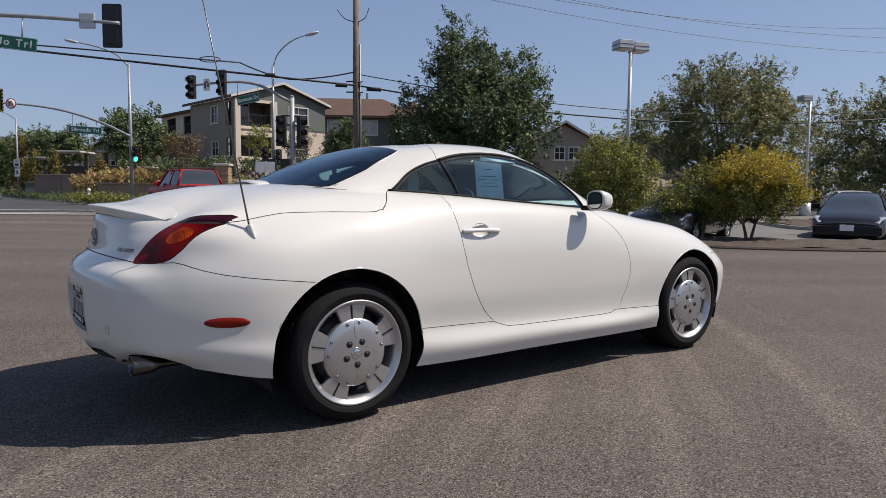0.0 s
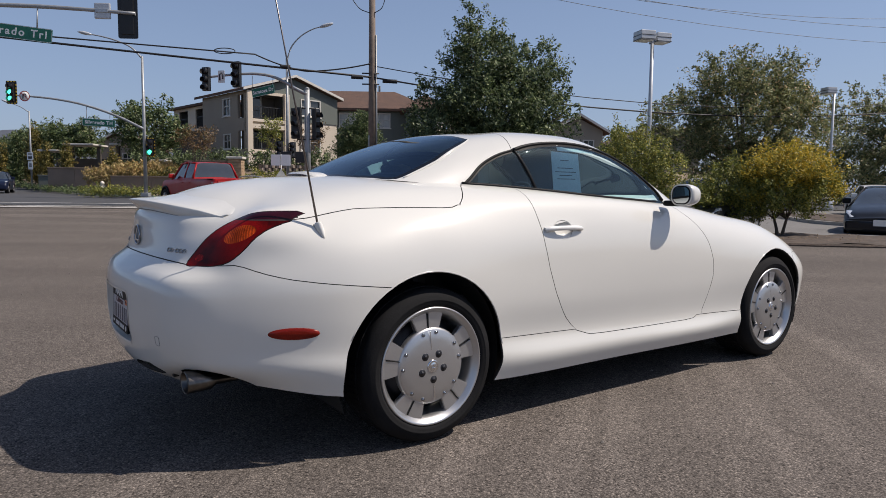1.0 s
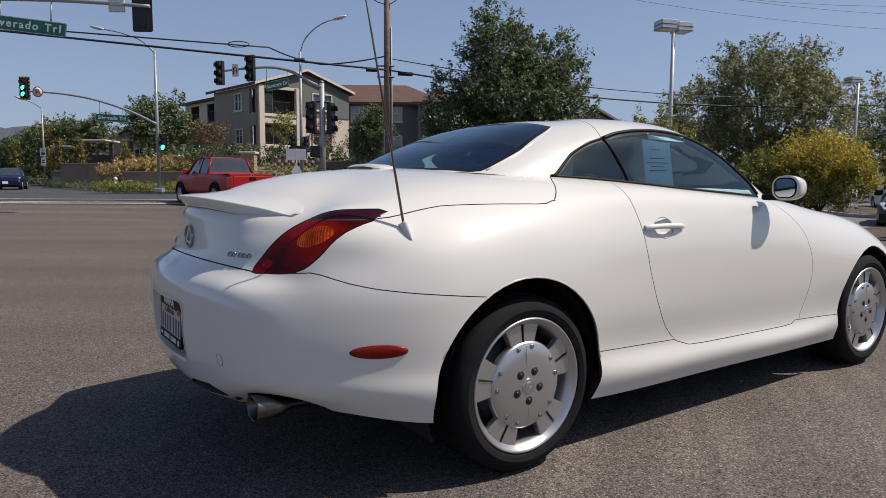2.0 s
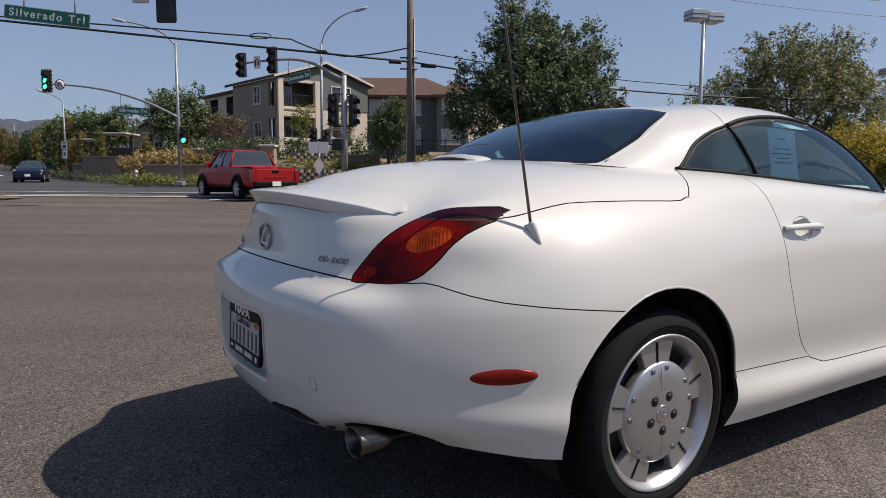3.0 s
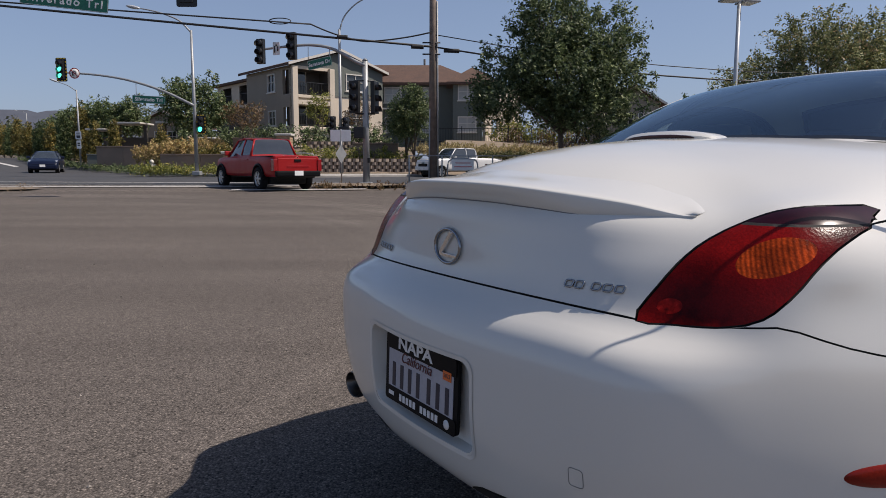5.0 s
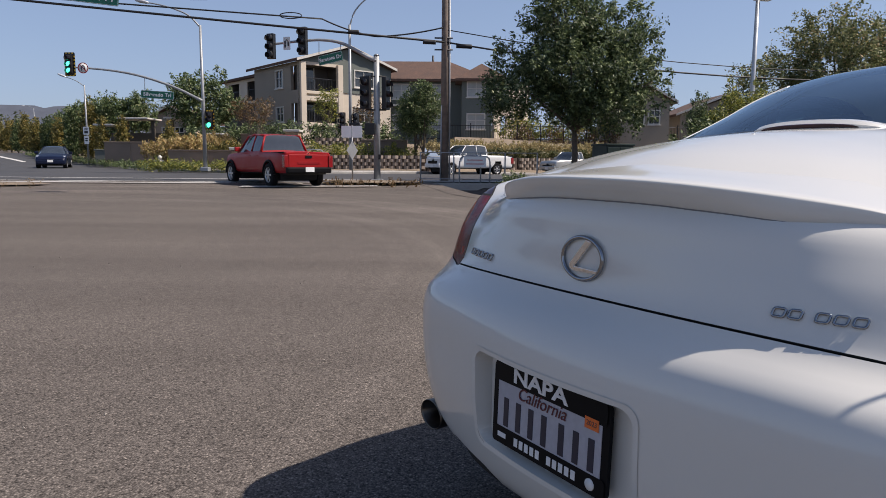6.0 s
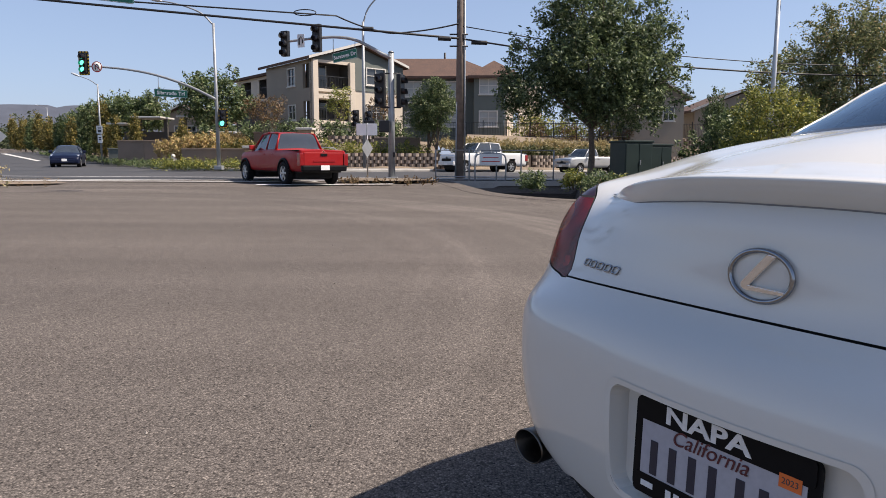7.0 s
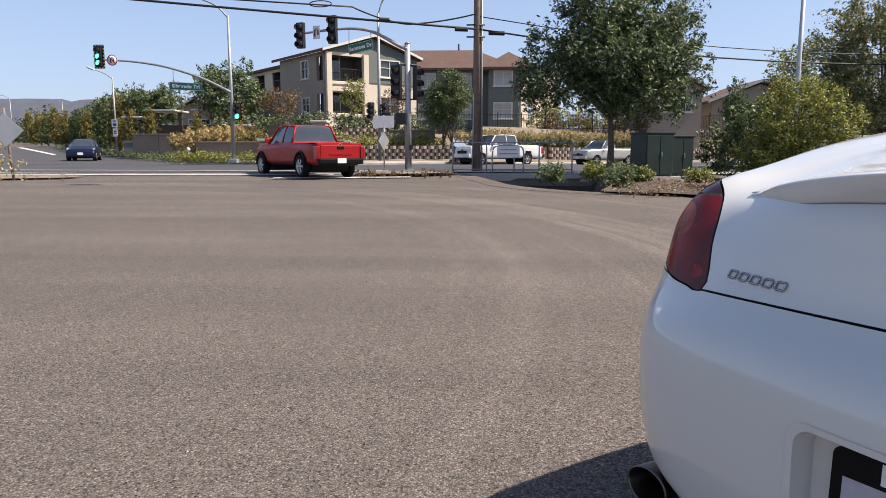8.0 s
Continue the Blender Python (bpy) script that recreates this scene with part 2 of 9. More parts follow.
def skin(lines, nu, nv):
    """A smooth sheet through character lines; all lines have the same number of stations."""
    along = np.array([catmull(line, nu, True, True) for line in lines])
    grid = np.array([catmull(along[:, i], nv, False, True) for i in range(along.shape[1])])
    bm = bmesh.new()
    vs = [[bm.verts.new(p) for p in row] for row in grid]
    for i in range(len(vs) - 1):
        for j in range(len(vs[0]) - 1):
            bm.faces.new((vs[i][j], vs[i][j + 1], vs[i + 1][j + 1], vs[i + 1][j]))
    bmesh.ops.remove_doubles(bm, verts=bm.verts, dist=2e-4)
    bmesh.ops.recalc_face_normals(bm, faces=bm.faces)
    return bm


def outline(poly):
    """The signed distance to a closed outline of (a, b); negative inside."""
    q = np.array(poly, float)
    r = np.roll(q, -1, axis=0)
    d = r - q

    def f(a, b):
        w = np.array((a, b)) - q
        k = np.clip((w * d).sum(1) / np.maximum((d * d).sum(1), 1e-12), 0, 1)
        dist = np.sqrt((((w - d * k[:, None]) ** 2).sum(1)).min())
        cross = ((q[:, 1] > b) != (r[:, 1] > b)) & (a < (r[:, 0] - q[:, 0]) * (b - q[:, 1]) / np.where(np.abs(r[:, 1] - q[:, 1]) < 1e-12, 1e-12, r[:, 1] - q[:, 1]) + q[:, 0])
        return -dist if cross.sum() % 2 else dist

    return f


def smooth_outline(poly, n=6):
    q = [(*p, 0) for p in poly]
    c = catmull([q[-1], *q, q[0], q[1]], n)
    return [(p[0], p[1]) for p in c[n:n * (len(poly) + 1)]]


def cut(bm, f, keep=None):
    """Cuts the mesh along f = 0; returns the faces where f is negative."""
    val = {v: f(*v.co) for v in bm.verts}
    for v in val:
        if abs(val[v]) < 0.0012:
            c, h = v.co.copy(), 1e-4
            g = Vector([f(*(c + d)) - val[v] for d in (Vector((h, 0, 0)), Vector((0, h, 0)), Vector((0, 0, h)))]) / h
            if g.length > 0.3:
                v.co -= g * (val[v] / g.length_squared)
            val[v] = 0.0
    for e in list(bm.edges):
        a, b = e.verts
        if val[a] * val[b] < 0:
            _, nv = bmesh.utils.edge_split(e, a, val[a] / (val[a] - val[b]))
            val[nv] = 0.0
    for face in list(bm.faces):
        zs = [v for v in face.verts if val[v] == 0.0]
        if len(zs) >= 2 and min(val[v] for v in face.verts) < 0 < max(val[v] for v in face.verts):
            for a in zs:
                done = False
                for b in zs:
                    if a is not b and not any(a in e.verts and b in e.verts for e in face.edges):
                        bmesh.utils.face_split(face, a, b)
                        done = True
                        break
                if done:
                    break
    return {face for face in bm.faces if sum(val.get(v, 0.0) for v in face.verts) < 0}


def panel(faces, side, gap=0.0016, flange=0.014):
    """A body panel from faces of the half skin. side: 1 left, -1 right, 0 both joined. Its rim is drawn in by half a gap and folded inwards."""
    bm = bmesh.new()
    for s in ((1, -1) if side == 0 else (side,)):
        made = {}
        for f in faces:
            vs = []
            for v in f.verts:
                if v not in made:
                    made[v] = bm.verts.new((v.co.x, v.co.y * s, v.co.z))
                vs.append(made[v])
            bm.faces.new(vs if s > 0 else vs[::-1])
    if side == 0:
        bmesh.ops.remove_doubles(bm, verts=[v for v in bm.verts if abs(v.co.y) < 1e-3], dist=5e-4)
    if flange:
        bmesh.ops.remove_doubles(bm, verts=bm.verts, dist=0.0005)
    bm.normal_update()
    rim = [e for e in bm.edges if len(e.link_faces) == 1]
    if flange:
        around = {}
        for e in rim:
            for v in e.verts:
                around.setdefault(v, []).append(e)
        inner = {}
        for v, es in around.items():
            c = sum((f.calc_center_median() for f in v.link_faces), Vector()) / len(v.link_faces) - v.co
            t = (es[0].other_vert(v).co - es[-1].other_vert(v).co) if len(es) > 1 else Vector()
            if t.length > 1e-9:
                t.normalize()
                c -= c.dot(t) * t
            c -= c.dot(v.normal) * v.normal
            inner[v] = (c.normalized() * gap if c.length > 1e-9 else Vector(), v.normal.copy())
        low = {v: bm.verts.new(v.co + o - n * flange) for v, (o, n) in inner.items()}
        for v, (o, n) in inner.items():
            v.co += o
        for e in rim:
            a, b = e.verts
            f = e.link_faces[0]
            vs = list(f.verts)
            if vs[(vs.index(a) + 1) % len(vs)] is b:
                a, b = b, a
            bm.faces.new((a, b, low[b], low[a])).material_index = 1
        for e in rim:
            e.smooth = False
    for f in bm.faces:
        f.smooth = True
    return bm


def normals_of(bm):
    """The smooth directions of a whole skin, kept before it is cut into panels."""
    bm.normal_update()
    bm.verts.index_update()
    spots_, dirs = [v.co.copy() for v in bm.verts], [v.normal.copy() for v in bm.verts]
    polys = [[v.index for v in f.verts] for f in bm.faces]
    return BVHTree.FromPolygons(spots_, polys), spots_, dirs, polys


def smooth_like(ob, kept):
    """Gives a panel the whole skin's smooth shading right up to its cut edges."""
    tree, spots_, dirs, polys = kept
    me = ob.data
    outer = {i for f in me.polygons if f.material_index != 1 for i in f.vertices}
    out = []
    for v in me.vertices:
        if v.index not in outer:
            out.append((0.0, 0.0, 0.0))
            continue
        p, _, i, _ = tree.find_nearest(Vector((v.co.x, abs(v.co.y), v.co.z)))
        n = Vector()
        for w, j in zip(poly_3d_calc([spots_[j] for j in polys[i]], p), polys[i]):
            n += dirs[j] * w
        n.normalize()
        out.append((n.x, n.y if v.co.y >= 0 else -n.y, n.z) if abs(v.co.y) > 1e-4 else (n.x, 0.0, n.z))
    for f in me.polygons:
        f.use_smooth = True
    me.normals_split_custom_set_from_vertices(out)
    return ob


# ---- the surroundings: x to the right, y ahead along the drive, from the point where the walk ends ----
SC, DV, TURNED = 0.972, 1.04, -33
ENV = pose(-1.9, -0.6, 0, 0, 0, TURNED)
ENV_FLAT = ENV @ Matrix.Diagonal((SC, DV, 1, 1))
ENV_TALL = ENV @ Matrix.Translation((0, 0, 1.02 * (1 - SC))) @ Matrix.Diagonal((SC, DV, SC, 1))


def rise(u, v):
    """Height of the ground: the car park is level and climbs gently to the road."""
    s = min(1.0, max(0.0, (u - 2) / 6))
    near = np.interp(v, (12, 22, 34, 60, 200), (0, 0.17, 0.37, 0.52, 0.8))
    far = np.interp(v, (18, 24, 34, 60, 200), (0, 0.13, 0.31, 0.45, 0.8))
    climb = min(1.0, max(0.0, (-u - 14) / 8)) * np.interp(v, (44, 60, 120, 300), (0, 0.42, 2.1, 5.0))
    dip = 0.12 * min(1.0, max(0.0, (u + 3) / 3)) * np.interp(v, (32, 40), (0, 1))
    return float(near * (1 - s) + far * s + climb - dip)


def env_thing(name, label, category, u, v, turn=0.0, z=None, group="", kind=""):
    p = ENV @ Vector((u * SC, v * DV, rise(u, v) if z is None else 1.02 + (z - 1.02) * SC))
    ob = thing(name, label, category, tuple(p), turn + TURNED, group, kind)
    ob.scale = (SC, SC, SC)
    return ob


def env_solid(name, bm, material, label, category, group="", kind="", smooth=False, flat=False):
    ob = solid(name, bm, material, label, category, group, kind, smooth)
    ob.matrix_world = ENV_FLAT if flat or category in ("ground", "road", "road marking", "kerb", "pavement", "planter") else ENV_TALL
    return ob


def drape(poly_u, poly_v, lift, nu=24, nv=6):
    """A strip laid on the ground between two lines v0(u) and v1(u)."""
    bm = bmesh.new()
    us = np.linspace(poly_u[0], poly_u[-1], nu)
    rows = []
    for k in range(nv + 1):
        row = []
        for u in us:
            v = np.interp(u, poly_u, poly_v[0]) * (1 - k / nv) + np.interp(u, poly_u, poly_v[1]) * k / nv
            row.append(bm.verts.new((u, v, rise(u, v) + lift)))
        rows.append(row)
    for a, b in zip(rows, rows[1:]):
        for i in range(nu - 1):
            bm.faces.new((a[i], a[i + 1], b[i + 1], b[i]))
    return bm


def leaf_mat(name, c1, c2, c3=None):
    m = bpy.data.materials.new(name)
    m.use_nodes = True
    n, l = m.node_tree.nodes, m.node_tree.links
    n.remove(n["Principled BSDF"])
    geo, ramp = n.new("ShaderNodeNewGeometry"), n.new("ShaderNodeValToRGB")
    ramp.color_ramp.elements[0].color, ramp.color_ramp.elements[1].color = (*c1, 1), (*c2, 1)
    if c3:
        e = ramp.color_ramp.elements.new(0.86)
        e.color = (*c2, 1)
        ramp.color_ramp.elements[2].color = (*c3, 1)
    l.new(geo.outputs["Random Per Island"], ramp.inputs[0])
    d, t, g, mx, mx2 = n.new("ShaderNodeBsdfDiffuse"), n.new("ShaderNodeBsdfTranslucent"), n.new("ShaderNodeBsdfGlossy"), n.new("ShaderNodeMixShader"), n.new("ShaderNodeMixShader")
    g.inputs["Roughness"].default_value = 0.5
    mx.inputs[0].default_value, mx2.inputs[0].default_value = 0.27, 0.035
    l.new(ramp.outputs[0], d.inputs[0]), l.new(ramp.outputs[0], t.inputs[0])
    l.new(d.outputs[0], mx.inputs[1]), l.new(t.outputs[0], mx.inputs[2])
    l.new(mx.outputs[0], mx2.inputs[1]), l.new(g.outputs[0], mx2.inputs[2])
    l.new(mx2.outputs[0], n["Material Output"].inputs[0])
    return m


def foliage(name, parent, lobes, clumps, per, leaf, material, seed, spread=0.22, droop=0.0, upright=0.0, label=""):
    """A crown of many small leaves in clumps; lobes are (x, y, z, rx, ry, rz)."""
    rng = np.random.default_rng(seed)
    vol = np.array([l[3] * l[4] * l[5] for l in lobes])
    which = rng.choice(len(lobes), clumps, p=vol / vol.sum())
    L = np.array(lobes)[which]
    d = rng.normal(size=(clumps, 3))
    d /= np.linalg.norm(d, axis=1)[:, None]
    r = rng.uniform(0.25, 1.0, clumps) ** 0.42 * rng.uniform(0.76, 1.22, clumps)
    c = L[:, :3] + d * L[:, 3:] * r[:, None]
    size = spread * rng.uniform(0.6, 1.5, clumps)
    twig = d * np.array((1, 1, 0.8)) + rng.normal(size=(clumps, 3)) * 0.45 + np.array((0, 0, 0.55))
    twig /= np.linalg.norm(twig, axis=1)[:, None]
    along = rng.uniform(-1.0, 1.9, (clumps, per)) * size[:, None]
    thick = 0.52 * size[:, None] * np.clip(1.25 - 0.5 * along / size[:, None], 0.25, 1.2)
    p = (c[:, None, :] + twig[:, None, :] * along[:, :, None] + rng.normal(size=(clumps, per, 3)) * thick[:, :, None]).reshape(-1, 3)
    k = len(p)
    ax = rng.normal(size=(k, 3)) + np.array((0, 0, upright - droop))
    ax /= np.linalg.norm(ax, axis=1)[:, None]
    if not upright:
        nm = rng.normal(size=(k, 3)) * 0.75 + np.array((0.1, -0.35, 0.75))
        ax = np.cross(nm, ax)
        ax /= np.linalg.norm(ax, axis=1)[:, None]
        sd = np.cross(nm, ax)
    else:
        sd = np.cross(ax, rng.normal(size=(k, 3)))
    sd /= np.linalg.norm(sd, axis=1)[:, None]
    s = leaf * rng.uniform(0.6, 1.4, k)[:, None]
    a, b = ax * s, sd * s * 0.42
    vs = np.empty((k, 4, 3))
    vs[:, 0], vs[:, 1], vs[:, 2], vs[:, 3] = p - a, p + b, p + a, p - b
    me = bpy.data.meshes.new(name)
    me.from_pydata(vs.reshape(-1, 3).tolist(), [], np.arange(k * 4).reshape(-1, 4).tolist())
    me.materials.append(material)
    ob = new(name, me)
    ob.parent = parent
    if label:
        tagged(ob, label)
    return ob


def trunk_mesh(lobes, height, r, seed, stems=1, fork=0.45):
    rng = random.Random(seed)
    bm = bmesh.new()
    for s in range(stems):
        lean = Vector((rng.uniform(-0.12, 0.12), rng.uniform(-0.12, 0.12), 0)) if stems == 1 else Vector((math.cos(s * 2.4), math.sin(s * 2.4), 0)) * 0.35
        base = lean * (0.15 if stems > 1 else 0)
        f = Vector((lean.x * height * fork, lean.y * height * fork, height * fork))
        mid = base + (f - base) * 0.5 + Vector((rng.uniform(-0.04, 0.04), rng.uniform(-0.04, 0.04), 0)) * height * 0.3
        tube(bm, catmull([base + Vector((0, 0, -0.1)), base.lerp(mid, 0.5), mid, f], 3), r * 1.1, 9, r * 0.75)
        for lobe in lobes:
            if len(lobes) > 8 and lobe[2] < height * fork + 1.2:
                continue
            for q in range(2):
                tip = Vector(lobe[:3]) + Vector((rng.uniform(-1, 1) * lobe[3], rng.uniform(-1, 1) * lobe[4], rng.uniform(0, 1) * lobe[5])) * 0.7
                kink = f.lerp(tip, 0.5) + Vector((rng.uniform(-0.15, 0.15), rng.uniform(-0.15, 0.15), rng.uniform(0, 0.15))) * height * 0.3
                tube(bm, catmull([f, f.lerp(kink, 0.5), kink, tip], 3), r * 0.5, 6, r * 0.12)
    return bm


def tree(name, label, u, v, lobes, height, r, clumps, per, leaf, material, seed, stems=1, fork=0.35, spread=0.22, z=None, group="", category="tree", bark=None, upright=0.0):
    t = env_thing(name, label, category, u, v, z=z, group=group)
    part("trunk", trunk_mesh(lobes, height, r, seed, stems, fork), bark or BARK, t)
    foliage("crown", t, lobes, clumps, per, leaf, material, seed, spread, upright=upright)
    return t


BARK = mat("bark", (0.13, 0.10, 0.075), 0.9, var=0.3, scale=14, bump=0.6, bscale=30)
OAK = leaf_mat("dark green leaves", (0.020, 0.040, 0.017), (0.16, 0.21, 0.085), (0.38, 0.42, 0.22))
SYCAMORE = leaf_mat("dusty green leaves", (0.045, 0.065, 0.028), (0.31, 0.325, 0.135), (0.62, 0.42, 0.22))
YELLOW = leaf_mat("yellowing leaves", (0.15, 0.17, 0.03), (0.60, 0.43, 0.045), (0.68, 0.42, 0.05))
YGREEN = leaf_mat("yellow green leaves", (0.045, 0.075, 0.018), (0.31, 0.31, 0.065), (0.50, 0.40, 0.07))
GREEN = leaf_mat("green leaves", (0.026, 0.050, 0.019), (0.15, 0.20, 0.075), (0.32, 0.32, 0.15))
COLUMN = leaf_mat("columnar tree leaves", (0.040, 0.050, 0.014), (0.30, 0.25, 0.068), (0.52, 0.33, 0.10))
RUSSET = leaf_mat("russet leaves", (0.10, 0.06, 0.03), (0.20, 0.12, 0.05), (0.10, 0.11, 0.03))
DRYGRASS = leaf_mat("dry grass", (0.28, 0.23, 0.11), (0.54, 0.44, 0.23), (0.36, 0.31, 0.13))
OLIVE = leaf_mat("olive brown hedge leaves", (0.045, 0.056, 0.02), (0.13, 0.135, 0.045), (0.21, 0.18, 0.07))
PLUME = leaf_mat("tall straw grass", (0.30, 0.26, 0.09), (0.62, 0.43, 0.22), (0.44, 0.36, 0.10))
FAR_WOOD = leaf_mat("far woods", (0.05, 0.07, 0.035), (0.11, 0.125, 0.06))
POLE_GREY = mat("galvanised steel", (0.33, 0.34, 0.345), 0.5, metal=0.4, var=0.12, scale=6)
POLE_WOOD = mat("weathered pole wood", (0.20, 0.155, 0.125), 0.85, var=0.25, scale=5, bump=0.4, bscale=40)
SIGN_GREEN = mat("green sign sheeting", (0.006, 0.14, 0.085), 0.4, var=0.05)
SIGN_WHITE = mat("white sign sheeting", (0.80, 0.80, 0.78), 0.45, var=0.05)
SIGN_BACK = mat("bare aluminium sign back", (0.45, 0.46, 0.47), 0.4, metal=0.6, var=0.08)
SIGN_RED = mat("red sign print", (0.5, 0.03, 0.03), 0.5, var=0.05)
SIGNAL_BLACK = mat("black signal housing", (0.012, 0.012, 0.013), 0.45, var=0.2)
LENS_DARK = mat("unlit signal lens", (0.03, 0.02, 0.02), 0.25, var=0.3, coat=0.5)
LENS_GREEN = glow("lit green signal", (0.05, 0.95, 0.62), 2.2)
WIRE = mat("black cable", (0.015, 0.015, 0.016), 0.6, var=0.2)
THIN_WIRE = mat("grey overhead wire", (0.10, 0.11, 0.12), 0.5, var=0.1)
ROAD = mat("dark road asphalt", (0.055, 0.055, 0.058), 0.85, var=0.15, scale=0.3, fine=0.2, fscale=60, bump=0.3, bscale=80)
LANE = mat("pale grey asphalt", (0.155, 0.15, 0.145), 0.9, var=0.15, scale=0.4, fine=0.2, fscale=60, bump=0.3, bscale=80)
LINE = mat("worn white road paint", (0.55, 0.54, 0.51), 0.7, var=0.2, scale=3, fine=0.25, fscale=30)
CONCRETE = mat("concrete", (0.40, 0.38, 0.35), 0.85, var=0.15, scale=1.5, fine=0.12, fscale=50, bump=0.3, bscale=50)
MULCH = mat("bark mulch", (0.075, 0.055, 0.042), 0.95, var=0.35, scale=4, fine=0.5, fscale=35, bump=0.9, bscale=28)
# bare soil, with the shade down in the ditch put into its colour
DITCH_SOIL = mat("shade-darkened ditch soil", (0.045, 0.036, 0.028), 0.95, var=0.4, scale=3, fine=0.5, fscale=30, bump=0.8, bscale=20)
DIRT = mat("dry soil", (0.20, 0.155, 0.11), 0.95, var=0.25, scale=1.2, fine=0.3, fscale=30, bump=0.6, bscale=25)
STUCCO = mat("beige stucco", (0.60, 0.52, 0.42), 0.9, var=0.06, scale=0.6, bump=0.2, bscale=30)
# half of STUCCO's colour; on the apartment's side wall it stands for shade
STUCCO_HALF = mat("half-bright beige stucco", (0.30, 0.26, 0.21), 0.9, var=0.06, scale=0.6, bump=0.2, bscale=30)
SIDING = mat("green-grey siding", (0.135, 0.15, 0.135), 0.85, var=0.08, scale=0.8, bump=0.2, bscale=20)
SIDING_DARK = mat("dark brown siding", (0.085, 0.075, 0.065), 0.85, var=0.1, scale=0.8)
TRIM_WHITE = mat("pale trim paint", (0.60, 0.57, 0.52), 0.6, var=0.05)
ROOF = mat("brown roof tiles", (0.108, 0.064, 0.048), 0.9, var=0.2, scale=1.5, fine=0.3, fscale=14, bump=0.5, bscale=9)
BLIND = mat("pale window blind", (0.40, 0.40, 0.38), 0.4, var=0.1, scale=2, coat=0.6)
PANE = mat("dark window pane", (0.04, 0.045, 0.05), 0.06, var=0.2, scale=0.5, spec=0.8)
BLOCK = mat("pale retaining block", (0.30, 0.245, 0.20), 0.9, var=0.12, scale=4, fine=0.2, fscale=40, bump=0.4, bscale=30, island=0.25)
BLOCK_JOINT = mat("shadowed joint", (0.10, 0.075, 0.06), 0.95, var=0.2)
WALL_TAN = mat("garden wall render", (0.23, 0.175, 0.135), 0.9, var=0.12, scale=1.0, bump=0.3, bscale=25)
PILLAR = mat("stone pillar", (0.36, 0.25, 0.16), 0.9, var=0.25, scale=6, bump=0.5, bscale=14)
CABINET = mat("dark green cabinet paint", (0.016, 0.033, 0.027), 0.5, var=0.15, scale=2, fine=0.08)
IRON = mat("black iron", (0.015, 0.015, 0.016), 0.5, var=0.2)
HYDRANT = mat("hydrant paint", (0.62, 0.58, 0.50), 0.5, var=0.1)
HILL = mat("distant hills", (0.07, 0.08, 0.105), 1.0, var=0.15, scale=0.004, fine=0.12, fscale=0.03)
TAIL_RED = mat("vehicle tail lamp", (0.28, 0.01, 0.012), 0.2, var=0.1, coat=1.0)
HEADLAMP = mat("headlamp", (0.65, 0.67, 0.70), 0.12, var=0.1, coat=1.0, metal=0.4)
# blue-grey base colour stands in for sky and cabin showing in the glass
CAR_PANE = mat("dark vehicle glass", (0.04, 0.05, 0.062), 0.05, var=0.1, spec=0.9)
SIGNAL_YELLOW = mat("yellow reflective tape", (0.75, 0.48, 0.04), 0.5, var=0.05)
LITTER = leaf_mat("fallen leaves", (0.10, 0.06, 0.03), (0.30, 0.20, 0.10), (0.42, 0.31, 0.18))
LAMP_BOX = mat("pale lamp housing", (0.52, 0.54, 0.56), 0.4, metal=0.2, var=0.08)


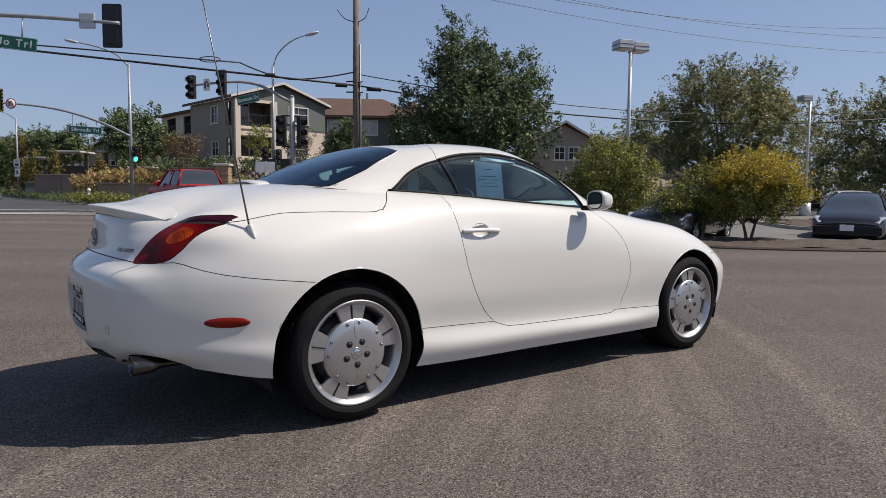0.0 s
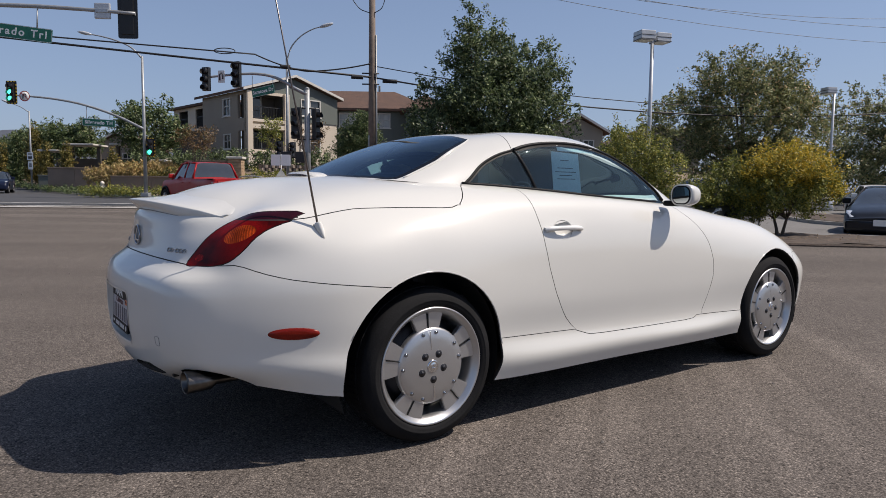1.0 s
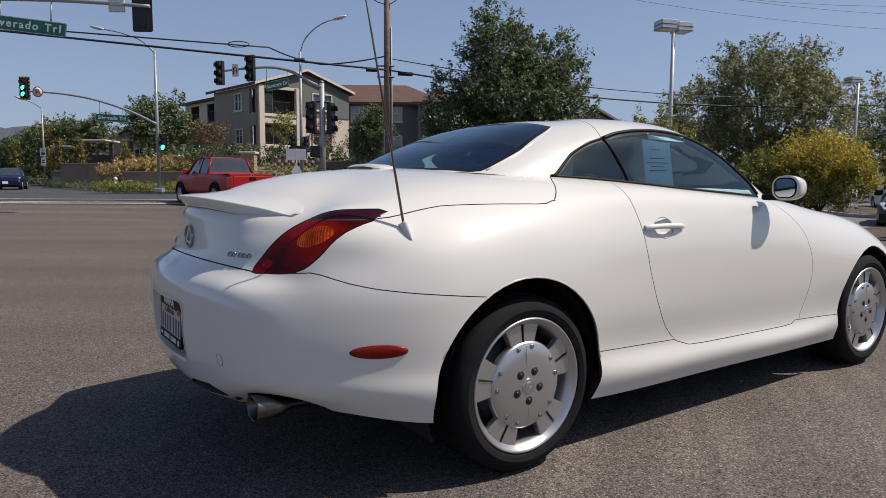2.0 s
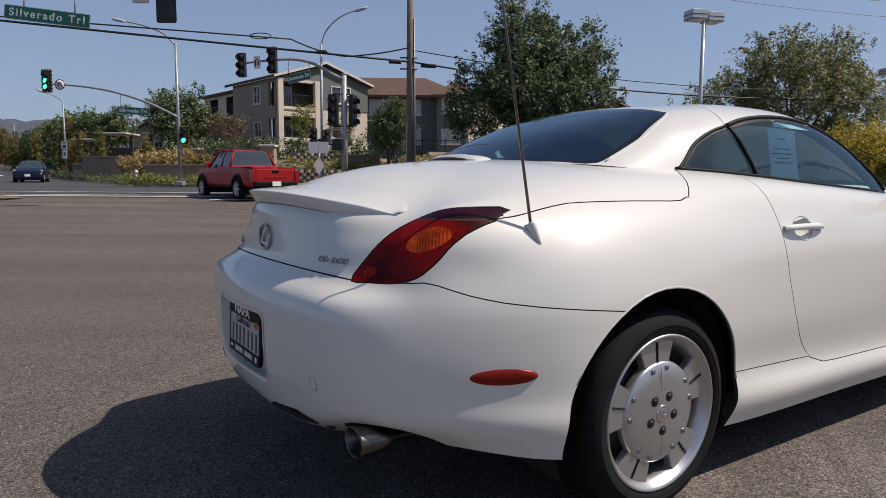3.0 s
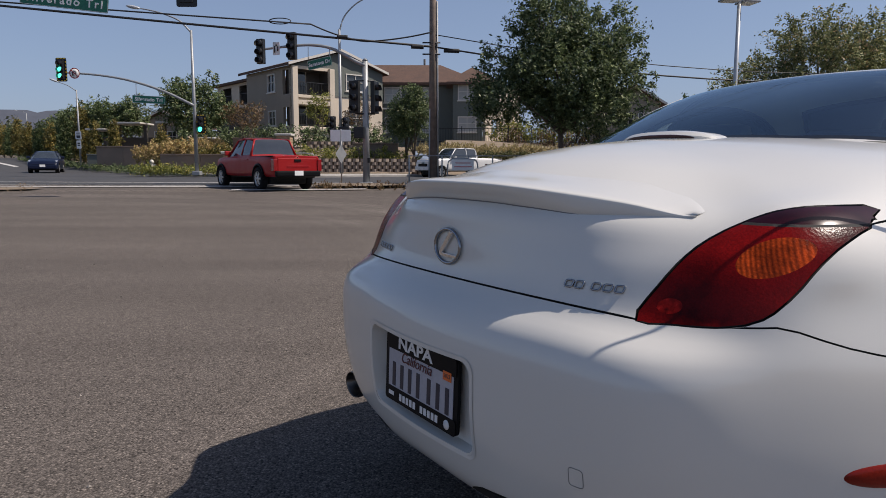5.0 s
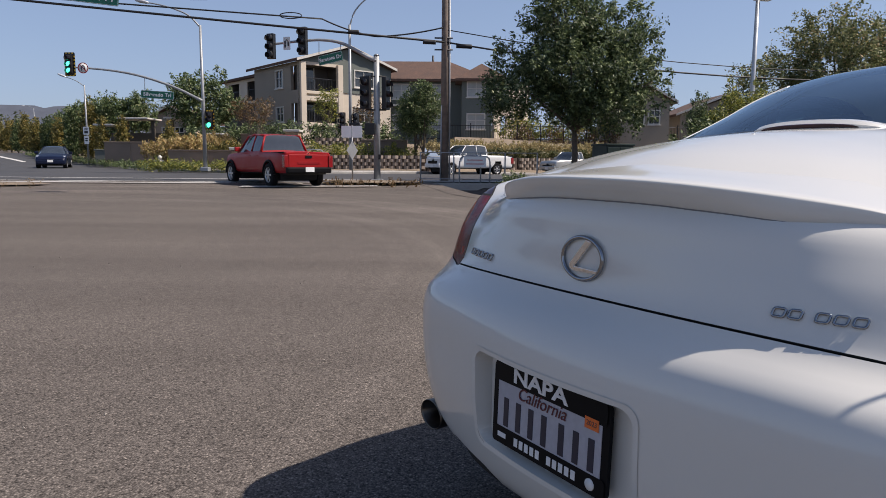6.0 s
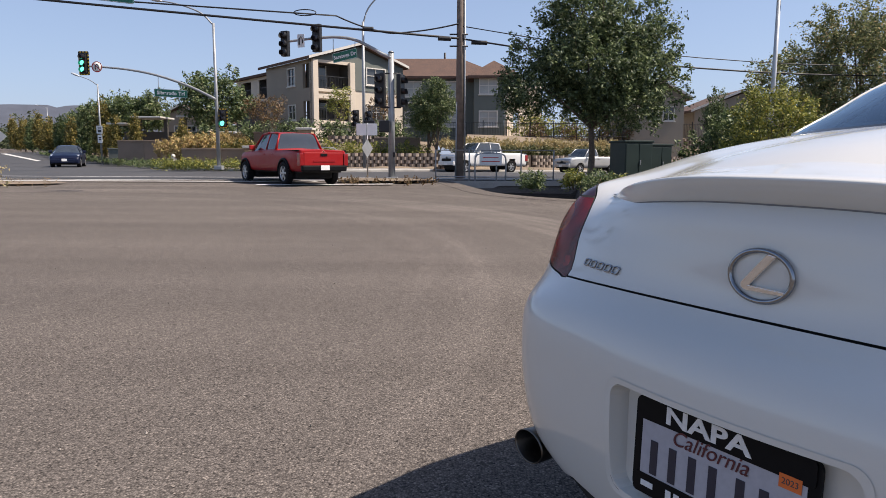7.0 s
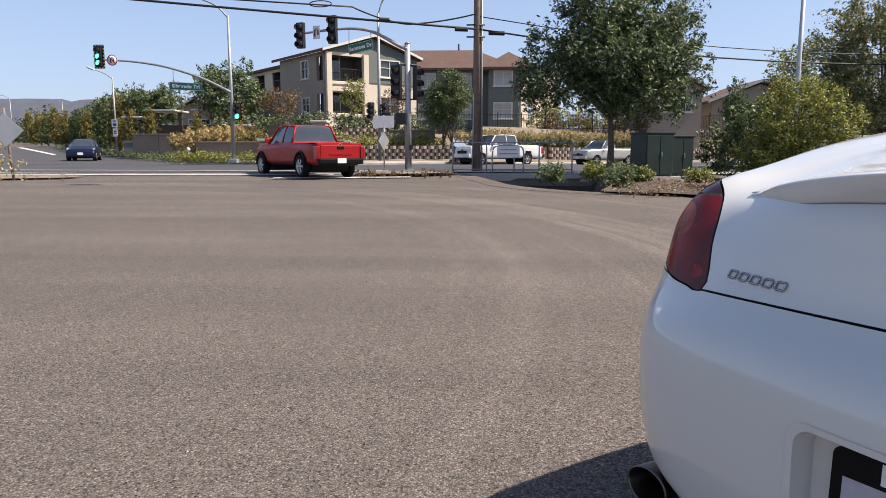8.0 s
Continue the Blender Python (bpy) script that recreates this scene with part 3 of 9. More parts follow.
def asphalt():
    """Worn coarse asphalt: packed stones of uneven brightness with dark pits, broad stains and streaks left by turning wheels."""
    m = mat("worn asphalt", (0.158, 0.137, 0.122), 0.9, var=0.06, scale=0.3, fine=0.05, fscale=30, spec=0.12)
    n, l = m.node_tree.nodes, m.node_tree.links
    p = n["Principled BSDF"]
    old = p.inputs["Base Color"].links[0].from_socket
    co = n.new("ShaderNodeTexCoord")
    vor, chips, sep = n.new("ShaderNodeTexVoronoi"), n.new("ShaderNodeValToRGB"), n.new("ShaderNodeSeparateColor")
    vor.inputs["Scale"].default_value = 135
    l.new(co.outputs["Object"], vor.inputs["Vector"]), l.new(vor.outputs["Color"], sep.inputs[0])
    chips.color_ramp.elements[0].position, chips.color_ramp.elements[0].color = 0.0, (0.36, 0.36, 0.37, 1)
    chips.color_ramp.elements[1].position, chips.color_ramp.elements[1].color = 1.0, (1.85, 1.83, 1.78, 1)
    for at, k in ((0.14, 0.72), (0.6, 1.0), (0.88, 1.2)):
        chips.color_ramp.elements.new(at).color = (k, k, k, 1)
    l.new(sep.outputs[0], chips.inputs[0])
    pits = n.new("ShaderNodeMapRange")
    pits.inputs[1].default_value, pits.inputs[2].default_value, pits.inputs[3].default_value, pits.inputs[4].default_value = 0.25, 0.75, 1.12, 0.55
    l.new(vor.outputs["Distance"], pits.inputs[0])
    mul, mul2, mul3, mul4 = n.new("ShaderNodeVectorMath"), n.new("ShaderNodeVectorMath"), n.new("ShaderNodeVectorMath"), n.new("ShaderNodeVectorMath")
    mul.operation = "MULTIPLY"
    for q in (mul2, mul3, mul4):
        q.operation = "SCALE"
    l.new(old, mul.inputs[0]), l.new(chips.outputs[0], mul.inputs[1])
    # scattered dark holes where stones have come out, in patches
    hole, hsep, few, deep, hmix, patch, prange, hmul = n.new("ShaderNodeTexVoronoi"), n.new("ShaderNodeSeparateColor"), n.new("ShaderNodeMath"), n.new("ShaderNodeMath"), n.new("ShaderNodeMath"), n.new("ShaderNodeTexNoise"), n.new("ShaderNodeMapRange"), n.new("ShaderNodeMath")
    hole.inputs["Scale"].default_value, patch.inputs["Scale"].default_value, patch.inputs["Detail"].default_value = 70, 1.3, 4
    for q in (hole, patch):
        l.new(co.outputs["Object"], q.inputs["Vector"])
    l.new(hole.outputs["Color"], hsep.inputs[0]), l.new(patch.outputs["Fac"], prange.inputs[0])
    prange.inputs[1].default_value, prange.inputs[2].default_value, prange.inputs[3].default_value, prange.inputs[4].default_value = 0.38, 0.65, 0.94, 0.72
    few.operation, deep.operation, hmix.operation, hmul.operation = "GREATER_THAN", "LESS_THAN", "MULTIPLY", "MULTIPLY_ADD"
    l.new(hsep.outputs[0], few.inputs[0]), l.new(prange.outputs[0], few.inputs[1])
    l.new(hole.outputs["Distance"], deep.inputs[0])
    deep.inputs[1].default_value = 0.30
    l.new(few.outputs[0], hmix.inputs[0]), l.new(deep.outputs[0], hmix.inputs[1])
    l.new(hmix.outputs[0], hmul.inputs[0])
    hmul.inputs[1].default_value, hmul.inputs[2].default_value = -0.68, 1.03
    both = n.new("ShaderNodeMath")
    both.operation = "MULTIPLY"
    l.new(pits.outputs[0], both.inputs[0]), l.new(hmul.outputs[0], both.inputs[1])
    l.new(mul.outputs[0], mul2.inputs[0]), l.new(both.outputs[0], mul2.inputs["Scale"])
    # long faint streaks along the drive lane
    mp, st, rp = n.new("ShaderNodeMapping"), n.new("ShaderNodeTexNoise"), n.new("ShaderNodeMapRange")
    mp.inputs["Scale"].default_value = (0.07, 0.75, 1.0)
    mp.inputs["Rotation"].default_value = (0, 0, radians(9))
    st.inputs["Scale"].default_value, st.inputs["Detail"].default_value = 1.0, 7
    l.new(co.outputs["Object"], mp.inputs["Vector"]), l.new(mp.outputs[0], st.inputs["Vector"])
    rp.inputs[1].default_value, rp.inputs[2].default_value, rp.inputs[3].default_value, rp.inputs[4].default_value = 0.35, 0.68, 0.88, 1.11
    l.new(st.outputs["Fac"], rp.inputs[0])
    l.new(mul2.outputs[0], mul3.inputs[0]), l.new(rp.outputs[0], mul3.inputs["Scale"])
    # dusty arcs round the corner of the drive
    dist, comb, arc, band, gain, ramp = n.new("ShaderNodeVectorMath"), n.new("ShaderNodeCombineXYZ"), n.new("ShaderNodeTexNoise"), n.new("ShaderNodeMapRange"), n.new("ShaderNodeMath"), n.new("ShaderNodeMapRange")
    dist.operation = "DISTANCE"
    dist.inputs[1].default_value = (-10.5, 5.5, 0)
    l.new(co.outputs["Object"], dist.inputs[0]), l.new(dist.outputs["Value"], comb.inputs[0])
    wob = n.new("ShaderNodeTexNoise")
    wob.inputs["Scale"].default_value = 0.12
    l.new(co.outputs["Object"], wob.inputs["Vector"]), l.new(wob.outputs["Fac"], comb.inputs[1])
    arc.inputs["Scale"].default_value, arc.inputs["Detail"].default_value = 2.3, 4
    l.new(comb.outputs[0], arc.inputs["Vector"])
    band.inputs[1].default_value, band.inputs[2].default_value, band.inputs[3].default_value, band.inputs[4].default_value = 9.5, 12.0, 0.03, 0.38
    l.new(dist.outputs["Value"], band.inputs[0])
    fade = n.new("ShaderNodeMapRange")
    fade.inputs[1].default_value, fade.inputs[2].default_value, fade.inputs[3].default_value, fade.inputs[4].default_value = 14.5, 17.5, 1.0, 0.12
    l.new(dist.outputs["Value"], fade.inputs[0])
    worn = n.new("ShaderNodeMath")
    worn.operation = "MULTIPLY"
    l.new(band.outputs[0], worn.inputs[0]), l.new(fade.outputs[0], worn.inputs[1])
    ramp.inputs[1].default_value, ramp.inputs[2].default_value, ramp.inputs[3].default_value, ramp.inputs[4].default_value = 0.50, 0.66, 0.0, 1.0
    l.new(arc.outputs["Fac"], ramp.inputs[0])
    gain.operation = "MULTIPLY_ADD"
    l.new(ramp.outputs[0], gain.inputs[0]), l.new(worn.outputs[0], gain.inputs[1])
    gain.inputs[2].default_value = 0.97
    l.new(mul3.outputs[0], mul4.inputs[0]), l.new(gain.outputs[0], mul4.inputs["Scale"])
    l.new(mul4.outputs[0], p.inputs["Base Color"])
    bump = n.new("ShaderNodeBump")
    bump.invert = True
    bump.inputs["Strength"].default_value, bump.inputs["Distance"].default_value = 0.55, 0.004
    l.new(vor.outputs["Distance"], bump.inputs["Height"]), l.new(bump.outputs[0], p.inputs["Normal"])
    return m


ASPHALT = asphalt()

# ---- ground, roads, kerbs ----
bm = bmesh.new()
DITCH = ((-0.7, 24.4), (0.2, 20.5), (0.8, 18.0), (1.9, 16.3), (2.9, 15.7), (3.5, 17.6), (4.1, 20.0), (4.6, 24.4))


def in_ditch(u, v):
    """How deep a point lies in the ditch, from 0 at its lip to 1."""
    inside, near = False, 9.0
    for (a, b), (c, d) in zip(DITCH, DITCH[1:] + DITCH[:1]):
        if (b > v) != (d > v) and u < a + (v - b) / (d - b) * (c - a):
            inside = not inside
        f = max(0.0, min(1.0, ((u - a) * (c - a) + (v - b) * (d - b)) / ((c - a) ** 2 + (d - b) ** 2)))
        near = min(near, math.hypot(u - a - f * (c - a), v - b - f * (d - b)))
    return min(1.0, near / 0.45) if inside else 0.0


us = [-3000, -900, -300, -120, -60, *range(-40, -2, 2), *[-2 + 0.25 * i for i in range(33)], *range(8, 44, 2), 60, 120, 300, 900, 3000]
vs = [-3000, -300, -60, -20, *range(-10, 14, 2), *[14 + 0.25 * i for i in range(44)], 26, *range(28, 70, 2), 80, 110, 150, 200, 300, 600, 1500, 3500]
us = sorted(set(us))
rows = [[bm.verts.new((u, v, rise(u, v) - 1.25 * in_ditch(u, v))) for u in us] for v in vs]
for a, b in zip(rows, rows[1:]):
    for i in range(len(us) - 1):
        f = bm.faces.new((a[i], a[i + 1], b[i + 1], b[i]))
        f.smooth, c = True, f.calc_center_median()
        f.material_index = 1 if in_ditch(c.x, c.y) > 0.25 else 0
env_solid("ground", bm, [ASPHALT, DITCH_SOIL], "worn grey-brown asphalt of the car park", "ground", kind="structure")

KERB_LEFT = ((-61, 92), (-41, 66.5), (-28.4, 51.4), (-21.1, 43), (-16.4, 36.6), (-13, 34.0))
lip_line = catmull([(a, b, 0) for a, b in ((-1.1, 25.2), *DITCH[:5], (3.6, 15.9))], 8)
bm = bmesh.new()
rows = []
for i, q in enumerate(lip_line):
    d = lip_line[min(i + 1, len(lip_line) - 1)] - lip_line[max(i - 1, 0)]
    s = np.array((-d[1], d[0])) / np.hypot(d[0], d[1])
    z = rise(q[0], q[1])
    rows.append([bm.verts.new((q[0] + s[0] * e, q[1] + s[1] * e, z + h)) for e, h in ((-0.45, 0.004), (-0.40, 0.012), (0.22, 0.012), (0.27, 0.0), (0.29, -1.1))])
for a, b in zip(rows, rows[1:]):
    for j in range(4):
        bm.faces.new((a[j], b[j], b[j + 1], a[j + 1]))
bmesh.ops.recalc_face_normals(bm, faces=bm.faces)
env_solid("ditch_lip", bm, ASPHALT, "worn asphalt lip along the ditch", "ground", kind="structure")
ROADS = (
    ("road", (-61, -41, -28.4, -21.1, -16.4, -13, -8, -1.2), ((25.0, 24.8, 24.6, 24.5, 24.4, 24.3, 24.3, 24.2), (92, 66.5, 51.4, 43, 36.6, 34.0, 31.9, 34.8)), "dark asphalt road at the junction"),
    ("road", (-1.2, 1, 5, 10, 20, 60), ((25.6, 25.8, 26.0, 26.5, 27.5, 31), (34.8, 36.2, 39.4, 43.0, 49.0, 72)), "dark asphalt road behind the rail"),
)
for name, u, v, label in ROADS:
    env_solid(name, drape(u, v, 0.035, 60, 16), ROAD, label, "road", kind="structure")
MARKS = (
    ((-24, -14, -5.2), ((22.9, 22.6, 22.7), (23.2, 22.95, 23.0))),
    ((-24, -14, -4.5), ((23.9, 23.6, 23.6), (24.15, 23.85, 23.85))),
    ((-6.8, -5, -2.3), ((20.6, 20.8, 21.4), (21.0, 21.2, 21.8))),
    ((-58, -36.5), ((78.6, 53.6), (79.6, 54.2))),
    ((-24, -14, -3.6), ((26.4, 26.0, 25.9), (26.65, 26.22, 26.1))),
    ((2.5, 8, 20), ((33.5, 34.2, 36), (33.75, 34.45, 36.3))),
)
for u, v in MARKS:
    env_solid("road_marking", drape(u, v, 0.045, 24, 1), LINE, "worn white painted road line", "road marking", kind="structure")


def kerb(pts, w=0.16, h=0.15, name="kerb", label="pale concrete kerb", material=None):
    """A raised kerb along a line of (u, v)."""
    bm = bmesh.new()
    line = catmull([(a, b, 0) for a, b in pts], 6)
    secs = []
    for i, p in enumerate(line):
        d = line[min(i + 1, len(line) - 1)] - line[max(i - 1, 0)]
        s = np.array((-d[1], d[0])) / np.hypot(d[0], d[1])
        z = rise(p[0], p[1])
        prof = ((0, -0.1), (0, h - 0.03), (0.03, h), (w, h), (w, -0.1))
        secs.append([bm.verts.new((p[0] + s[0] * a, p[1] + s[1] * a, z + b)) for a, b in prof])
    for a, b in zip(secs, secs[1:]):
        for j in range(4):
            bm.faces.new((a[j], a[j + 1], b[j + 1], b[j]))
    return env_solid(name, bm, material or CONCRETE, label, "kerb", kind="structure")


kerb([*KERB_LEFT, (-10, 32.3), (-7.5, 31.9), (-4.8, 32.7), (-1.5, 34.6)])
kerb([(-1.4, 34.7), (0.5, 35.9), (5, 39.4), (10, 43.0), (20, 49.0), (60, 72)])
bm = drape((-13.5, -10, -5, -1.5), ((34.5, 32.45, 32.75, 34.75), (35.0, 34.6, 35.0, 36.2)), 0.15, 24, 2)
env_solid("pavement", bm, CONCRETE, "pale concrete corner pavement", "pavement", kind="structure")
BANK_U, BANK_V = (-61, -41, -28.4, -21.1, -16.4, -13, -10, -5, -1.5), (92.3, 66.8, 51.7, 43.3, 36.9, 35.0, 34.5, 34.9, 36.1)
bm = drape(BANK_U, (BANK_V, (150, 110, 85, 70, 60, 48, 46, 46, 46)), 0.16, 50, 12)
for v in bm.verts:
    v.co.z += max(0.0, min(1.6, (v.co.y - 36.5) * 0.32)) if v.co.x > -16 else max(0.0, min(1.0, (v.co.y - np.interp(v.co.x, BANK_U, BANK_V) - 2) * 0.09))
env_solid("planted_bank", bm, DIRT, "dry planted bank behind the pavement", "ground", kind="structure")
bm = drape((0.5, 5, 10, 20, 60), ((36.1, 39.6, 43.2, 49.2, 72.2), (70, 72, 74, 76, 90)), 0.15, 30, 8)
for v in bm.verts:
    v.co.z += max(0.0, min(2.4, (v.co.y - 38.8 - 0.6 * v.co.x) * 0.3)) if v.co.x < 12 else max(0.0, min(2.4, (v.co.y - 50.5) * 0.5))
env_solid("planted_slope", bm, DIRT, "dry grassy slope above the block wall", "ground", kind="structure")
# planter between the car parks
bm = drape((3.0, 4.1, 4.6, 8, 10, 14, 26), ((15.4, 15.0, 14.8, 11.3, 10.35, 10.15, 11.3), (16.0, 19.8, 23.0, 19.0, 13.7, 12.9, 13.6)), 0.05, 60, 10)
rng = random.Random(5)
for v in bm.verts:
    v.co.z += rng.uniform(-0.03, 0.035)
env_solid("planter_bed", bm, MULCH, "brown mulch planter bed with fallen leaves", "planter", kind="structure")
kerb([(6.6, 12.6), (8.0, 11.2), (10, 10.3), (14, 10.1), (26, 11.25)], 0.12, 0.055, label="low kerb buried in brown mulch", material=MULCH)
bm = drape((10, 14, 30), ((13.75, 12.95, 13.7), (28.0, 28.0, 28.0)), 0.006, 30, 10)
env_solid("access_lane", bm, LANE, "pale grey asphalt lane behind the planter", "road", kind="structure")
kerb([(16.7, 25.5), (15.75, 21.0), (15.5, 18.6), (15.9, 17.9), (17.0, 17.9)][::-1], 0.15, 0.12, label="pale kerb of the far planter")
bm = drape((15.75, 16.2, 18.6), ((18.6, 18.1, 18.1), (20.8, 23.0, 23.0)), 0.10, 10, 8)
for v in bm.verts:
    v.co.z += rng.uniform(-0.02, 0.03)
env_solid("planter_bed", bm, MULCH, "dark mulch bed behind the parked hatchback", "planter", kind="structure")
bm = drape((-4.5, -3.4, -2, -0.9), ((23.0, 22.2, 22.2, 23.0), (24.1, 24.3, 24.3, 24.2)), 0.12, 14, 3)
env_solid("traffic_island", bm, DIRT, "small dry traffic island with weeds", "ground", kind="structure")
bm = drape((-22, -16, -13.6), ((19.8, 19.6, 20.6), (22.4, 22.2, 21.6)), 0.06, 14, 3)
env_solid("verge", bm, DIRT, "dry verge with dead leaves", "ground", kind="structure")


# ---- street furniture ----
def signal_head(parent, x, y, z, lit=None, back=False, plate=True, n=3, name="signal_head", turn=0.0, s=0.34):
    """A black traffic signal with hooded round lenses, facing the viewer."""
    m = pose(x, y, z, 0, 0, turn)
    bm = bmesh.new()
    box(bm, (0, 0, 0), (s, 0.18, s * n), m, 0.02)
    head = part(name, bm, SIGNAL_BLACK, parent, "black traffic signal head")
    f = 1 if back else -1
    if plate:
        bm = bmesh.new()
        prism(bm, rounded(s + 0.22, s * n + 0.22, 0.06), -0.01, 0.01, m @ pose(0, 0.06 if not back else -0.06, 0, 90, 0, 0))
        part("back_plate", bm, SIGNAL_BLACK, head)
        bm = bmesh.new()
        w, h = s / 2 + 0.075, s * n / 2 + 0.075
        for k in range(int(h * 2 / 0.17)):
            for sx in (-1, 1):
                box(bm, (sx * w, 0.045, -h + 0.17 * (k + 0.5)), (0.05, 0.012, 0.085), m)
        for k in range(3):
            for sz in (-1, 1):
                box(bm, ((k - 1) * w * 0.66, 0.045, sz * h), (0.085, 0.012, 0.05), m)
        if not back and lit is not None:
            tagged(part("dashed_border", bm, SIGNAL_YELLOW, head, "dashed yellow reflective border"), kind="stuff")
    for i in range(n):
        zz = s * ((n - 1) / 2 - i)
        q = m @ pose(0, 0.09 * f, zz, 90 * (-f), 0, 0)
        bm = bmesh.new()
        lathe(bm, [(0.0001, 0.02), (0.09, 0.012), (0.125, 0.0)], q, 20)
        part("lens", bm, LENS_GREEN if lit is not None and i in lit else LENS_DARK, head, "lit green lens" if lit is not None and i in lit else "dark lens")
        bm = bmesh.new()
        vs = []
        for k in range(17):
            a = radians(-40 + 260 * k / 16)
            vs.append([bm.verts.new(q @ Vector((0.14 * math.cos(a) * -1, 0.14 * math.sin(a) * f * -1 * -1 * (1), d))) for d in (0.0, 0.22 - 0.10 * abs(k - 8) / 8)])
        for a, b in zip(vs, vs[1:]):
            bm.faces.new((a[0], b[0], b[1], a[1]))
        part("hood", bm, SIGNAL_BLACK, head)
    return head


def name_sign(parent, text, w, h, m, size, spacing=1.15):
    bm = bmesh.new()
    prism(bm, rounded(w, h, 0.04), -0.012, 0.0, m)
    board = part("name_board", bm, SIGN_GREEN, parent, "green street-name board")
    bm = bmesh.new()
    o, i = rounded(w - 0.015, h - 0.015, 0.035), rounded(w - 0.035, h - 0.035, 0.03)
    a = [bm.verts.new(m @ Vector((x, y, 0.003))) for x, y in o]
    b = [bm.verts.new(m @ Vector((x, y, 0.003))) for x, y in i]
    for k in range(len(a)):
        j = (k + 1) % len(a)
        bm.faces.new((a[k], a[j], b[j], b[k]))
    part("border", bm, SIGN_WHITE, board, "white border")
    part("street_name", lettering(text, size, m @ Matrix.Translation((0, 0, 0.004)), 0.002, 0.007, spacing), SIGN_WHITE, board, "white street name")
    return board


def face(x, y, z, yaw=0.0):
    """A pose whose z axis points to the viewer."""
    return pose(x, y, z, 90, 0, yaw)


def luminaire(parent, pts, r=0.045):
    bm = bmesh.new()
    tube(bm, catmull(pts, 6), r, 8, r * 0.7)
    arm = part("lamp_arm", bm, POLE_GREY, parent)
    a, b = Vector(pts[-2]), Vector(pts[-1])
    d = (b - a).normalized()
    bm = bmesh.new()
    bmesh.ops.create_uvsphere(bm, u_segments=14, v_segments=8, radius=1.0)
    bm.transform(Matrix.Translation(b + d * 0.28) @ Vector((1, 0, 0)).rotation_difference(d).to_matrix().to_4x4() @ Matrix.Diagonal((0.38, 0.15, 0.085, 1)))
    part("lamp_head", bm, LAMP_BOX, arm, "pale cobra-head street lamp", smooth=True)
    return arm


# corner signal with lamp, far side
t = env_thing("signal_pole", "tall grey signal pole with lamp arm and mast arm", "traffic signal", -12.43, 32.3, z=0.46)
bm = bmesh.new()
rod(bm, (0, 0, 0), (0, 0, 7.3), 0.105, 0.06, 14)
box(bm, (0, 0, 0.1), (0.42, 0.42, 0.22), None, 0.04)
part("pole", bm, POLE_GREY, t)
luminaire(t, [(0, 0, 7.2), (-0.55, 0, 7.75), (-1.2, 0, 8.05), (-1.9, 0, 8.25), (-2.6, 0, 8.38)])
bm = bmesh.new()
tube(bm, catmull([(0, -0.05, 3.55), (-1.4, -0.05, 4.22), (-3.1, -0.05, 4.77), (-4.5, -0.05, 5.03), (-5.95, -0.05, 5.16), (-6.6, -0.05, 5.19)], 6), 0.072, 10, 0.042)
part("mast_arm", bm, POLE_GREY, t)
signal_head(t, -6.66, -0.15, 5.33, (1, 2), s=0.32)
bm = bmesh.new()
lathe(bm, [(0.0001, 0.0), (0.27, 0.0), (0.27, -0.01)], face(-5.95, -0.2, 5.14), 28)
noturn = part("turn_sign", bm, SIGN_WHITE, t, "round white no-turn sign")
bm = bmesh.new()
lathe(bm, [(0.27, 0.004), (0.225, 0.004)], face(-5.95, -0.2, 5.14), 28)
box(bm, (0, 0, 0.004), (0.46, 0.035, 0.004), face(-5.95, -0.2, 5.14) @ pose(0, 0, 0, 0, 0, -45))
part("red_ring", bm, SIGN_RED, noturn, "red ring and bar")
bm = bmesh.new()
tube(bm, [face(-5.95, -0.2, 5.14) @ Vector(p) for p in ((-0.08, -0.13, 0.008), (-0.08, 0.05, 0.008), (-0.03, 0.12, 0.008), (0.05, 0.11, 0.008), (0.08, 0.05, 0.008), (0.08, -0.06, 0.008))], 0.026, 6)
part("arrow_bar", bm, INK, noturn, "black bent arrow")
name_sign(t, "Silverado Trl", 1.68, 0.38, face(-2.24, -0.2, 3.83, 0) @ pose(0, 0, 0, 0, 0, -3), 0.25, 1.08)
bm = bmesh.new()
for x in (-2.9, -1.7):
    bm = bmesh.new()
    rod(bm, (x, -0.12, 4.05), (x, -0.08, 4.72 if x < -2 else 4.35), 0.015)
    part("sign_hanger", bm, POLE_GREY, t)
signal_head(t, 0.33, -0.1, 2.6, (2,), plate=True, s=0.26)

# second signal on the island, with a curved arm
t = env_thing("signal_mast", "grey signal mast with curved arm on the island", "traffic signal", -2.73, 25.2, z=0.2)
bm = bmesh.new()
rod(bm, (0, 0, 0), (0, 0, 4.95), 0.14, 0.11, 14)
rod(bm, (0, 0, 4.95), (0, 0, 5.02), 0.125, 0.06, 14)
box(bm, (0, 0, 0.05), (0.46, 0.46, 0.14), None, 0.03)
part("pole", bm, POLE_GREY, t)
bm = bmesh.new()
tube(bm, catmull([(0, -0.05, 4.75), (-0.32, -0.05, 4.88), (-0.8, -0.05, 5.15), (-1.4, -0.05, 5.43), (-2.05, -0.05, 5.53), (-2.75, -0.05, 5.51), (-4.2, -0.05, 5.35)], 6), 0.08, 10, 0.045)
part("mast_arm", bm, POLE_GREY, t)
signal_head(t, -2.87, -0.12, 5.48, plate=False, s=0.35, turn=-22)
signal_head(t, -4.12, -0.12, 5.27, plate=False, s=0.32, turn=-22)
bm = bmesh.new()
